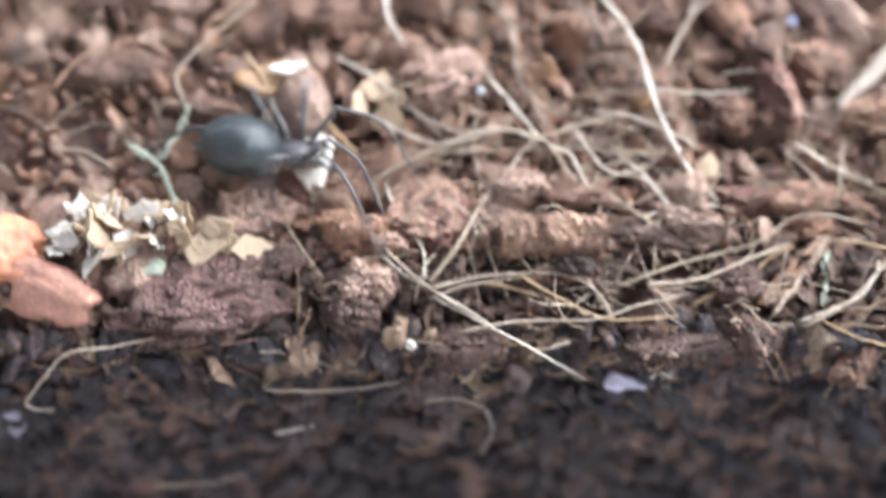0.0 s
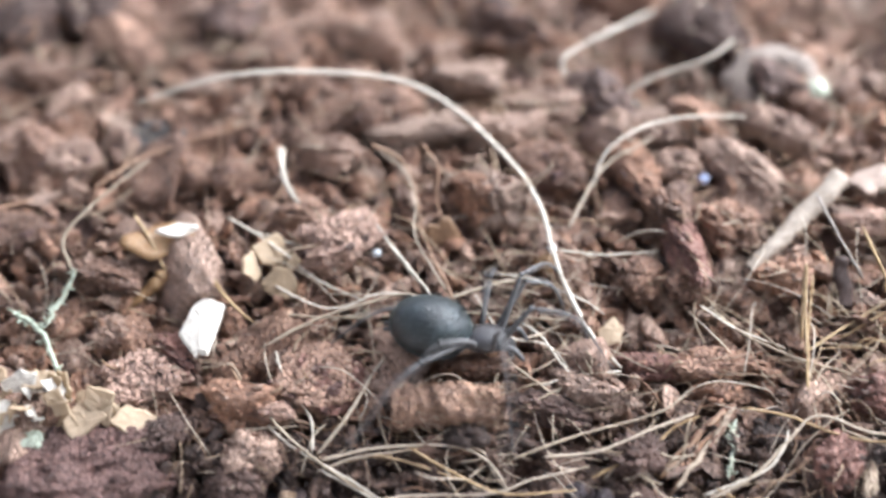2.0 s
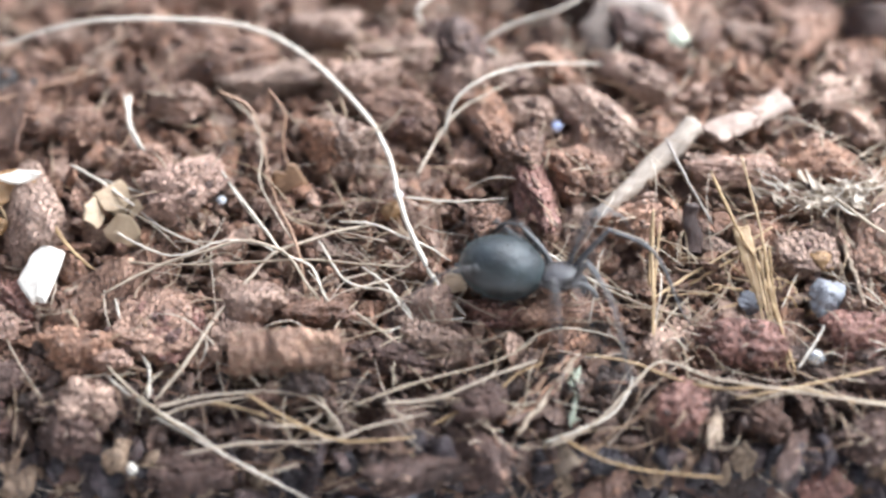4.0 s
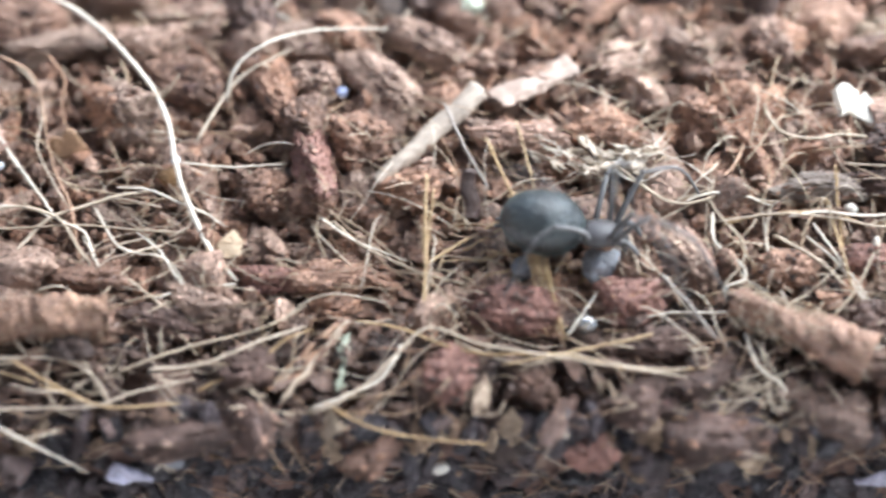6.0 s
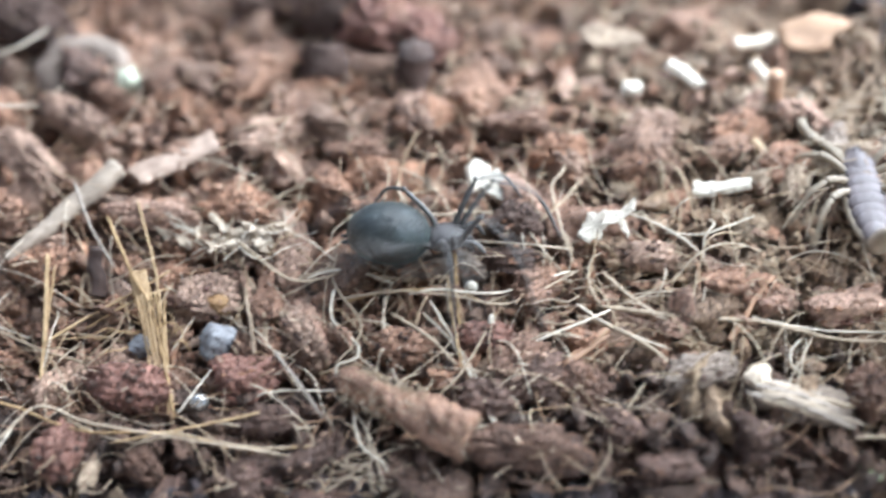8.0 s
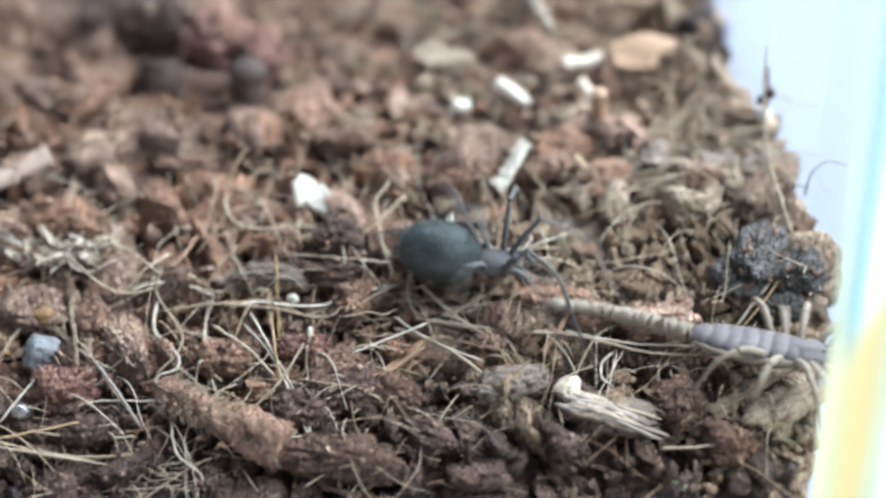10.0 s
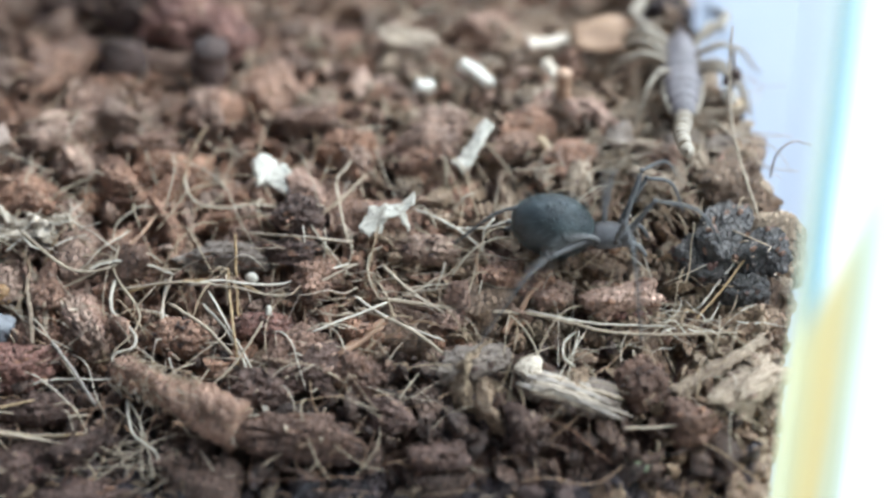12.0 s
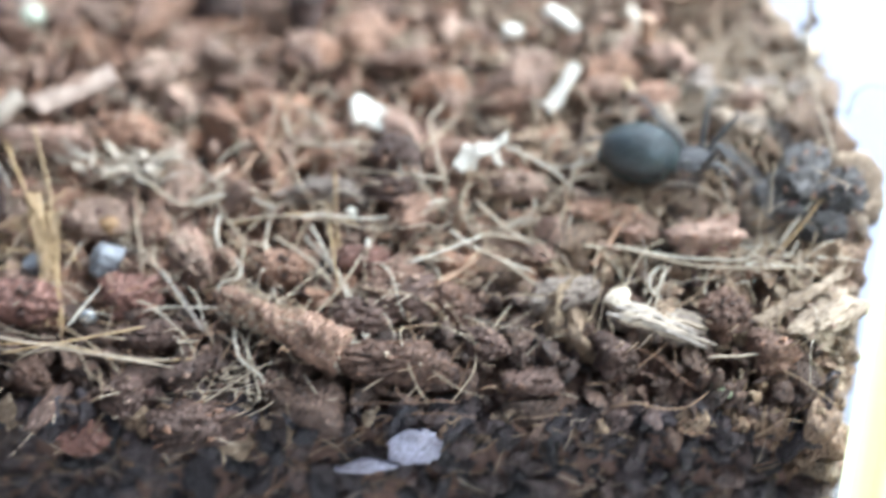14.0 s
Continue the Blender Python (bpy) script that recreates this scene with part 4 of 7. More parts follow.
fibre("pale", 0.13, 0.1, [(26.5, 10.1, 0.2), (28.2, 10.0, 0.6), (30.2, 9.8, 0.5), (32.0, 10.0, 0.5), (35.1, 11.2, 0.8)])
fibre("straw", 0.1, 0.1, [(35.3, 12.1, 1.5), (32.9, 12.4, 1.6), (29.6, 12.8, 1.6)])
fibre("brown", 0.2, 0.16, [(34.7, 6.0, -1.2), (37.1, 7.4, -0.3)])
fibre("straw", 0.1, 0.13, [(55.8, 21.7, 8.9), (55.7, 20.5, 6.7), (55.9, 17.8, 4.1), (57.1, 13.7, 1.7)])
fibre("grey", 0.1, 0.08, [(57.8, 16.2, 2.6), (58.1, 16.6, 3.9), (59.0, 17.1, 4.4), (60.2, 17.4, 3.9)])
fibre("straw", 0.1, 0.1, [(22.6, 9.8, 0.1), (26.0, 10.0, 0.5), (29.1, 9.7, 0.4), (31.8, 9.3, 0.2), (35.4, 10.8, 1.0)])
fibre("straw", 0.13, 0.11, [(17.2, 12.6, 2.0), (20.4, 10.6, 0.8), (23.4, 11.3, 0.9)])
fibre("pale", 0.1, 0.1, [(33.1, 7.3, -0.7), (36.1, 8.4, -0.1), (37.2, 9.1, -0.1)])
fibre("pale", 0.11, 0.09, [(-5.7, 13.1, 1.7), (-2.9, 12.7, 1.7), (0.0, 13.1, 1.6)])
fibre("straw", 0.14, 0.1, [(-5.0, 14.6, 1.9), (-2.9, 18.1, 3.4), (-0.0, 19.7, 4.3)])
fibre("gold", 0.1, 0.1, [(-25.2, 12.6, 1.6), (-23.6, 10.6, 0.7), (-22.0, 9.3, -0.0)])
fibre("straw", 0.12, 0.1, [(-39.2, 9.9, 0.2), (-37.3, 9.4, 0.3), (-35.7, 8.4, -0.1)])
fibre("brown", 0.12, 0.1, [(-31.4, 17.1, 2.9), (-28.4, 19.2, 3.7), (-22.7, 21.8, 3.9)])
fibre("brown", 0.13, 0.1, [(-39.5, 13.1, 1.8), (-37.8, 14.9, 2.8), (-34.5, 16.6, 2.7)])
fibre("gold", 0.12, 0.1, [(7.3, 5.0, -1.7), (7.5, 7.9, 0.1), (7.9, 10.4, 2.2)])
fibre("straw", 0.14, 0.12, [(25.6, 9.0, -0.1), (27.7, 7.4, -0.4), (29.2, 6.1, -1.2)])

# ---------------------------------------------------------------- single things on the bed


def pebble(name, at, size, mat, label, category, seed=1, turn=(0, 0, 0), group="", rough=1.0, sub=4):
    v, f = lump(900 + seed, sub)
    v0 = ICO[sub][0] * MM * 0.5
    v = v0 * (1 - rough) + v * rough
    me = big_mesh(name, v, f)
    ob = thing(name, me, mat, label, category, group)
    ob.matrix_basis = Matrix.LocRotScale(mm(at), Euler([radians(a) for a in turn]), size)
    return ob


def flake_mesh(seed, lx, ly, thick, curl=0.25, angular=False):
    """A thin curled flake with a broken outline."""
    rng = np.random.RandomState(seed)
    points = 22
    ang = np.linspace(0, 6.283, points, endpoint=False) + rng.uniform(-0.1, 0.1, points)
    ph = rng.uniform(0, 6.283, 4)
    rad = 0.82 + 0.16 * np.sin(2 * ang + ph[0]) + 0.1 * np.sin(3 * ang + ph[1]) + 0.07 * np.sin(5 * ang + ph[2]) + rng.uniform(-0.07, 0.07, points)
    if angular:
        n = rng.randint(4, 7)
        ca = np.arange(n) * 6.283 / n + rng.uniform(-0.4, 0.4, n)
        cr = rng.uniform(0.8, 1.1, n)
        cx, cy = cr * np.cos(ca), cr * np.sin(ca)
        for i, a in enumerate(ang):
            for k in range(n):
                x0, y0, x1, y1 = cx[k], cy[k], cx[(k + 1) % n], cy[(k + 1) % n]
                d = math.cos(a) * (y1 - y0) - math.sin(a) * (x1 - x0)
                r = (x0 * (y1 - y0) - y0 * (x1 - x0)) / d if abs(d) > 1e-6 else -1
                u = ((r * math.cos(a) - x0) * (x1 - x0) + (r * math.sin(a) - y0) * (y1 - y0)) / ((x1 - x0) ** 2 + (y1 - y0) ** 2)
                if r > 0 and -0.001 <= u <= 1.001:
                    rad[i] = r * (1 + rng.uniform(-0.03, 0.03))
    rings = [0.0, 0.35, 0.7, 1.0]
    V, F = [], []
    for side in (1, -1):
        for q in rings[1:]:
            for a, r in zip(ang, rad):
                x, y = q * r * math.cos(a), q * r * math.sin(a)
                V.append((x * lx / 2, y * ly / 2, curl * (x * x * lx * 0.5 - y * x * 0.4 * ly) + 0.12 * math.sin(3 * x + 2 * y + ph[3]) + side * thick / 2 * (1 - 0.5 * q)))
        V.append((0, 0, 0.12 * math.sin(ph[3]) + side * thick / 2))
    n, per = points, points * 3 + 1
    for s in (0, 1):
        o = s * per
        for k in range(n):
            b = (k + 1) % n
            tri = [(o + per - 1, o + k, o + b)]
            for q in range(2):
                i = o + q * n
                tri += [(i + k, i + n + k, i + n + b), (i + k, i + n + b, i + b)]
            F += tri if s == 0 else [t[::-1] for t in tri]
    for k in range(n):
        b = (k + 1) % n
        F += [(2 * n + k, per + 2 * n + k, per + 2 * n + b), (2 * n + k, per + 2 * n + b, 2 * n + b)]
    return np.array(V) * MM, np.array(F)


def flake(name, at, lx, ly, thick, mat, label, category, seed, turn=(0, 0, 0), curl=0.12, group=""):
    v, f = flake_mesh(seed, lx, ly, thick, curl, angular="leaf" not in name and "mould" not in name)
    ob = thing(name, big_mesh(name, v, f), mat, label, category, group)
    ob.matrix_basis = Matrix.LocRotScale(mm(at), Euler([radians(a) for a in turn]), None)
    return ob


def stick(name, a, b, r0, r1, mat, label, category, flat=1.0, seed=0, rough=1.0):
    """A broken piece of wood between two places, knobbly, with blunt ends."""
    a, b = np.array(a, float), np.array(b, float)
    L = np.linalg.norm(b - a)
    rng = np.random.RandomState(seed)
    V, F = tube([(t * L, rng.normal(0, 0.05), rng.normal(0, 0.04)) for t in np.linspace(0, 1, 6)], r0, r1, sides=20, steps=9, taper=False)
    for i, v in enumerate(V):
        w = Vector(v) / MM
        k = 1 + 0.16 * rough * noise.noise(Vector((w.x * 0.5, w.y * 1.3, w.z * 1.3 + seed))) + 0.08 * rough * noise.noise(w * 2.2)
        V[i, 1:] *= k
        V[i, 2] *= flat
        if w.x < 0.05 or w.x > L - 0.05:
            V[i, 0] += 0.25 * MM * noise.noise(w * 2.5 + Vector((seed, 0, 0)))
    ob = thing(name, big_mesh(name, V, F), mat, label, category)
    d = Vector(b - a)
    ob.matrix_basis = Matrix.Translation(mm(a)) @ d.to_track_quat("X", "Z").to_matrix().to_4x4()
    return ob


stick("twig", (4.73, 11.85, 1.26), (10.29, 17.29, 3.23), 0.42, 0.62, M_TWIG, "pale cream broken twig lying on the coir", "twig", seed=2)
stick("bark_strip", (52.18, 3.88, -1.87), (57.26, 7.26, -0.76), 0.5, 0.3, CHUNK_MAT["straw"], "tan bark strip lying aslant by the side wall", "bark", flat=0.6, seed=33, rough=4.0)
stick("brown_stick", (34.70, 5.98, -0.91), (37.03, 7.66, -0.22), 0.22, 0.2, FIBRE_MAT["brown"], "short golden-brown stick on the coir", "stick", seed=34)
stick("brown_stick", (43.26, 7.32, -0.64), (45.81, 10.43, 1.00), 0.16, 0.13, FIBRE_MAT["brown"], "short golden-brown stick on the coir", "stick", seed=35)
flake("white_flake", (30.87, 7.95, -0.12), 0.5, 1.5, 0.08, M_WHITE, "tiny white blade-shaped husk flake", "husk flake", 91, (60, 0, -25), 0.05)
flake("cream_shell", (28.01, 9.89, 0.56), 3.4, 0.7, 0.2, CHUNK_MAT["pink"], "thin pale pinkish bark flake on the coir", "bark", 92, (40, 0, 8), 0.05)
flake("bark_flake", (35.80, 4.54, -1.56), 1.6, 2.2, 0.3, CHUNK_MAT["coir"], "tan angular bark flake on the coir", "bark", 93, (50, 0, -15), 0.05)
flake("bark_flake", (40.87, 8.48, 0.27), 1.8, 2.8, 0.3, CHUNK_MAT["pink"], "pale pinkish bark flake standing in the coir", "bark", 94, (60, 10, -20), 0.1)


def nap(ob, length, radius, count, mat, seed):
    """Short slanting fibre ends all over a rod that runs along its own x."""
    rng = np.random.RandomState(seed)
    ends = []
    for _ in range(count):
        x, a = rng.uniform(0, length), rng.uniform(0, 6.3)
        out = np.array((0, math.cos(a), math.sin(a)))
        q = np.array((x, 0, 0)) + out * radius * 0.9
        d = np.array((rng.uniform(0.1, 0.7), 0, 0)) + out * rng.uniform(0.12, 0.4) + rng.normal(0, 0.1, 3)
        ends.append(tube([q, q + d * 0.5 + rng.normal(0, 0.04, 3), q + d], rng.uniform(0.02, 0.04), 0.012, sides=4, steps=2))
    tagged(part("fuzz", big_mesh("fuzz", *joined(ends)), mat, ob, "short frayed fibre ends"), kind="stuff")


nap(stick("coir_rod", (-14.55, 3.77, -0.95), (-8.85, 3.88, -0.91), 1.15, 1.05, M_ROD, "orange-brown rod-shaped coir piece with cut ends", "coir rod", seed=31, rough=3.0), 5.7, 1.1, 420, M_FLUFF, 31)
nap(stick("coir_rod", (23.2, 4.9, -1.0), (29.9, 1.7, -1.9), 0.75, 1.15, M_ROD_TAN, "fuzzy tan rod-shaped coir piece lying aslant", "coir rod", seed=36, rough=3.0), 7.5, 0.95, 700, M_PALE_FLUFF, 36)
stick("wood_chip", (11.20, 16.81, 2.81), (15.43, 19.29, 3.46), 0.85, 0.8, M_CHIP, "flat pale pink wood chip on the coir", "wood chip", flat=0.38, seed=5, rough=2.0)


def plate(name, at, outline, thick, mat, label, category, seed, turn=(0, 0, 0), group=""):
    """A thin broken plate: an angular outline (mm) with nicked edges, a little bent, soft along its rim."""
    rng = np.random.RandomState(seed)
    rim = []
    for k, (x, y) in enumerate(outline):
        nx, ny = outline[(k + 1) % len(outline)]
        rim += [(x + (nx - x) * u + rng.normal(0, 0.05), y + (ny - y) * u + rng.normal(0, 0.05)) for u in (0.0, 0.33, 0.67)]
    size = max(abs(c) for p in outline for c in p)
    bend, lean = rng.uniform(-0.25, 0.25), rng.uniform(-0.2, 0.2)

    def sheet(x, y):
        return (bend * x * x + lean * x * y) / size

    n = len(rim)
    V = []
    for side in (1, -1):
        for q in (0.5, 0.9, 1.0):
            V += [(x * q, y * q, sheet(x * q, y * q) + side * thick / 2 * (1 if q < 1 else 0.5) + rng.normal(0, 0.02)) for x, y in rim]
        V.append((0, 0, side * thick / 2))
    per = 3 * n + 1
    F = []
    for s in (0, 1):
        o = s * per
        for k in range(n):
            b = (k + 1) % n
            tri = [(o + per - 1, o + k, o + b)]
            for q in range(2):
                i = o + q * n
                tri += [(i + k, i + n + k, i + n + b), (i + k, i + n + b, i + b)]
            F += tri if s == 0 else [t[::-1] for t in tri]
    for k in range(n):
        b = (k + 1) % n
        F += [(2 * n + k, per + 2 * n + k, per + 2 * n + b), (2 * n + k, per + 2 * n + b, 2 * n + b)]
    ob = thing(name, big_mesh(name, np.array(V) * MM, np.array(F), False), mat, label, category, group)
    ob.matrix_basis = Matrix.LocRotScale(mm(at), Euler([radians(a) for a in turn]), None)
    return ob


def broken_outline(rng, lx, ly):
    n = rng.randint(4, 6)
    ang = np.sort((np.arange(n) + rng.uniform(-0.3, 0.3, n)) * 2 * math.pi / n)
    return [(lx / 2 * rng.uniform(0.75, 1.1) * math.cos(a), ly / 2 * rng.uniform(0.75, 1.1) * math.sin(a)) for a in ang]


def husk_pile():
    rng = np.random.RandomState(5)
    a, b, c = (np.array(p) for p in ((-39.14, 3.22, -2.27), (-32.00, 3.58, -2.06), (-37.42, 6.85, -1.10)))
    for k in range(46):
        u, w = rng.uniform(), rng.uniform()
        p = a + (b - a) * u + (c - a) * w * (1 - 0.5 * u) + (0, -0.9, 0.8 + rng.uniform(0, 1.2))
        size = rng.uniform(1.3, 2.9)
        plate("husk_flake", tuple(p), broken_outline(rng, size, size * rng.uniform(0.45, 0.9)), 0.14, M_WHITE if rng.uniform() < 0.4 else M_CREAM, "broken white and cream husk flake in a small heap", "husk flake", 20 + k, (rng.uniform(-35, 65), rng.uniform(-45, 45), rng.uniform(-90, 90)), "husk flakes in the heap")
    for k, (p, w, h) in enumerate([((-31.5, 3.2, -1.5), 1.6, 2.2), ((-30.6, 3.3, -1.2), 2.0, 2.4), ((-29.7, 3.8, -0.7), 1.5, 2.6), ((-29.2, 3.3, -1.3), 1.9, 2.2), ((-28.1, 3.1, -1.6), 2.1, 2.0), ((-30.2, 4.3, -0.9), 2.2, 1.6)]):
        plate("husk_flake", p, broken_outline(rng, w * 1.3, h * 1.25), 0.2, M_CREAM, "cream upright husk flake beside the red clump", "husk flake", 60 + k, (rng.uniform(25, 55), rng.uniform(-25, 25), rng.uniform(-40, 40)), "husk flakes in the heap")


husk_pile()
pebble("carrot_piece", (-42.2, 4.40, -2.6), (6.6, 4.6, 4.2), M_ORANGE, "soft orange piece of carrot under white flakes", "vegetable piece", 3, (0, 0, -20), rough=0.6)
pebble("carrot_piece", (-39.3, 2.2, -3.2), (6.6, 3.4, 3.6), M_ORANGE_PALE, "pinkish-orange damp carrot scrap by the pane", "vegetable piece", 4, (0, 0, -25), rough=0.6)


def sprig(points, r, seed, label):
    rng = np.random.RandomState(seed)
    pieces = [tube(points, r, r * 0.7, sides=7, steps=7, wobble=0.05, seed=seed)]
    P = np.array(points)
    for _ in range(48):
        k = rng.randint(len(P) - 1)
        q = P[k] + (P[k + 1] - P[k]) * rng.uniform()
        d = rng.normal(0, 1, 3)
        d /= np.linalg.norm(d)
        pieces.append(tube([q, q + d * rng.uniform(0.25, 0.55)], 0.08, 0.05, sides=5, steps=2))
    V, F = joined(pieces)
    thing("lichen_sprig", big_mesh("lichen_sprig", V, F), M_LICHEN, label, "lichen")


sprig([(-35.09, 9.64, 0.67), (-33.48, 8.42, 0.35), (-32.28, 6.25, -0.71), (-32.07, 4.79, -1.58)], 0.17, 1, "pale green crusty lichen sprig leaning on the heap")
sprig([(-33.44, 8.58, 0.40), (-32.38, 9.96, 1.19), (-31.72, 11.30, 2.11)], 0.15, 2, "pale green lichen twig with a crusty skin")
sprig([(3.33, 3.54, -1.97), (3.24, 2.12, -2.61), (2.93, 0.90, -3.50)], 0.15, 3, "pale green crusty lichen sprig hanging by the fibres")
pebble("lichen_clump", (-33.54, 2.58, -2.28), (2.2, 1.8, 1.4), M_LICHEN, "grey-green crusty lichen clump under the heap", "lichen", 6)

# shells and husks
plate("white_flake", (-24.75, 8.5, 0.55), [(-1.25, -0.5), (-0.1, -1.9), (0.55, -1.75), (1.05, 1.3), (-0.2, 1.75), (-0.75, 0.9)], 0.4, M_WHITE, "bright white angular husk flake lying on the coir", "husk flake", 12, (18, -6, -8))
shell_rng = np.random.RandomState(8)
plate("cream_shell", (-21.19, 12.77, 2.09), broken_outline(shell_rng, 2.6, 2.0), 0.14, M_CREAM, "cream thin angular shell flake", "shell flake", 53, (40, 10, 30))
plate("cream_shell", (-20.54, 11.17, 1.04), broken_outline(shell_rng, 2.4, 2.6), 0.14, M_CREAM, "cream thin angular shell flake", "shell flake", 54, (50, 20, -10))
plate("cream_shell", (-22.12, 11.80, 1.84), broken_outline(shell_rng, 1.6, 2.2), 0.1, M_CREAM, "small cream shell flake among fibres", "shell flake", 151, (50, 30, 40))
plate("cream_shell", (-20.08, 12.08, 1.87), broken_outline(shell_rng, 1.4, 1.2), 0.1, M_CREAM, "small cream shell flake among fibres", "shell flake", 152, (40, -30, -20))
plate("cream_shell", (-2.76, 8.47, -0.04), broken_outline(shell_rng, 1.9, 1.6), 0.14, M_CREAM, "small cream shell flake among fibres", "shell flake", 55, (40, 0, 20))
plate("cream_shell", (-3.79, 7.44, -0.50), broken_outline(shell_rng, 1.2, 2.2), 0.14, M_CREAM, "small cream shell flake among fibres", "shell flake", 56, (50, 0, 10))
plate("cream_shell", (-21.11, 12.73, 1.67), broken_outline(shell_rng, 2.2, 1.8), 0.14, M_CREAM, "cream yellowish shell flake on the coir", "shell flake", 57, (30, 0, 10))
flake("amber_husk", (-27.50, 13.12, 2.53), 4.6, 2.6, 0.4, M_AMBER, "amber brown glossy seed husk in the coir", "seed husk", 51, (25, 10, 10), 0.2)
flake("white_flake", (-26.24, 13.39, 3.09), 3.2, 1.1, 0.3, M_WHITE, "white shiny husk flake on an amber husk", "husk flake", 52, (20, 0, 5), 0.1)
stick("gold_husk", (12.23, 10.13, 1.96), (13.20, 6.64, -0.58), 0.5, 0.22, FIBRE_MAT["gold"], "golden husk sheath standing among the fibres", "husk", flat=0.22, seed=58, rough=2.5)
pebble("water_drop", (-5.94, 12.68, 2.25), (0.5, 0.5, 0.5), M_DROP, "round water drop on the pale fibre, whitened for its sparkle", "water drop", 7, rough=0.05, sub=3)
pebble("water_drop", (-15.47, 12.84, 1.83), (0.55, 0.5, 0.5), M_DROP, "round water drop on a fibre, whitened for its sparkle", "water drop", 8, rough=0.05, sub=3)
pebble("snail_shell", (15.70, 4.14, -1.89), (1.2, 1.0, 1.0), M_SHINE, "small shiny silvery round shell on the coir", "shell", 9, rough=0.25)
pebble("grey_stone", (16.52, 7.04, -0.24), (1.9, 1.9, 1.9), M_STONE, "small round blue-grey stone on the coir", "stone", 10, rough=0.9)
pebble("grey_stone", (12.45, 6.99, -0.55), (1.3, 1.2, 1.2), M_STONE, "smaller lilac-grey stone among golden fibres", "stone", 41, rough=0.9)
pebble("amber_crumb", (16.33, 9.28, 0.35), (1.9, 1.0, 0.9), M_AMBER, "amber brown glossy husk crumb on the coir", "seed husk", 42, (0, 0, -30))
pebble("white_grain", (8.11, -0.90, -7.18), (1.0, 0.7, 0.8), M_WHITE, "small white grain near the pane", "grain", 11, rough=0.4)
pebble("white_grain", (29.85, 10.29, 0.53), (0.7, 0.7, 0.7), M_WHITE, "tiny white grain on the coir", "grain", 12, rough=0.4)
pebble("white_grain", (-19.45, -0.90, -4.44), (0.6, 0.7, 0.6), M_WHITE, "tiny white grain near the pane", "grain", 13, rough=0.4)
pebble("blue_grain", (2.75, 17.78, 2.8), (0.7, 0.8, 0.6), M_BLUE, "small bluish shiny grain between coir chunks", "grain", 14, rough=0.4)
flake("pale_mould", (-7.9, -1.5, -6.9), 2.6, 1.4, 0.5, M_PEARL, "lilac-white mould patch on the cut front of the bed", "mould", 61, (88, 0, 0), 0.03)
flake("pale_mould", (-5.50, -0.90, -6.15), 2.2, 1.8, 0.6, M_STONE, "grey-lilac mould patch near the pane", "mould", 62, (85, 20, 0), 0.05)
pebble("pale_mould", (33.9, -1.3, -6.2), (3.3, 0.9, 2.6), M_PEARL, "lilac-blue round mould patch on the cut front of the bed", "mould", 63, rough=1.0)
flake("pale_mould", (31.0, -1.6, -7.4), 3.6, 1.1, 0.5, M_PEARL, "lilac-blue mould streak on the cut front of the bed", "mould", 64, (88, 0, 0), 0.03)
flake("pale_mould", (-41.77, -0.90, -10.72), 2.2, 2.6, 0.5, M_PEARL, "bluish mould patch on the cut front of the bed", "mould", 65, (88, 0, 0), 0.03)

# frayed bundles


def frayed(at, spread, count, length, tone_mat, label, seed, lift=1.0):
    rng = np.random.RandomState(seed)
    ob = holder("frayed_husk", label, "husk", Matrix.Translation(mm(at)))
    for _ in range(count):
        a = rng.uniform(-0.6, 0.6) + (math.pi if rng.uniform() < 0.4 else 0)
        q = rng.normal(0, 1, 3) * (spread, spread * 0.5, 0.35)
        L = length * rng.uniform(0.5, 1.2)
        pts = [q]
        for k in range(4):
            a += rng.normal(0, 0.35)
            pts.append(pts[-1] + np.array((math.cos(a) * L / 4, math.sin(a) * L / 4, rng.normal(0.05, 0.16) * lift)))
        part("strand", big_mesh("strand", *tube(pts, rng.uniform(0.025, 0.065), 0.022, sides=6, steps=3)), tone_mat, ob)


frayed((18.02, 12.56, 1.79), 1.1, 26, 2.6, FIBRE_MAT["pale"], "frayed cream husk bundle of short fibres", 1)
frayed((14.27, 12.82, 1.82), 0.8, 16, 2.0, FIBRE_MAT["pale"], "frayed cream husk bundle of short fibres", 2)
frayed((-2.73, 1.85, -2.67), 1.6, 14, 2.8, FIBRE_MAT["straw"], "tangle of straw-coloured fibres by the pane", 3)
frayed((-11.00, 0.88, -3.21), 2.0, 12, 3.4, FIBRE_MAT["straw"], "tangle of straw fibres by the pane", 4)
frayed((23.98, 0.99, -3.35), 1.0, 34, 1.8, FIBRE_MAT["straw"], "fine pale root tuft near the pane", 5)
frayed((-4.67, 8.09, -0.47), 1.8, 20, 3.6, FIBRE_MAT["straw"], "tangle of straw-coloured fibres on the bed", 6)
frayed((37.19, 10.56, 0.46), 2.4, 26, 3.0, FIBRE_MAT["straw"], "thin straw fibres in a loose tangle", 7)
frayed((50.41, 17.57, 2.70), 1.8, 22, 3.4, FIBRE_MAT["straw"], "loose tan fibres along the side pane", 8)
frayed((53.09, 7.83, -0.66), 1.2, 22, 2.6, FIBRE_MAT["pale"], "frayed pale fibre ends by the side pane", 9)
frayed((26.30, 3.17, -1.49), 1.5, 30, 0.9, FIBRE_MAT["brown"], "short brown fuzz on the frayed husk slab", 12)
frayed((-7.53, 9.66, 0.18), 1.8, 15, 4.0, FIBRE_MAT["straw"], "tangle of straw fibres under the pale fibre", 10)
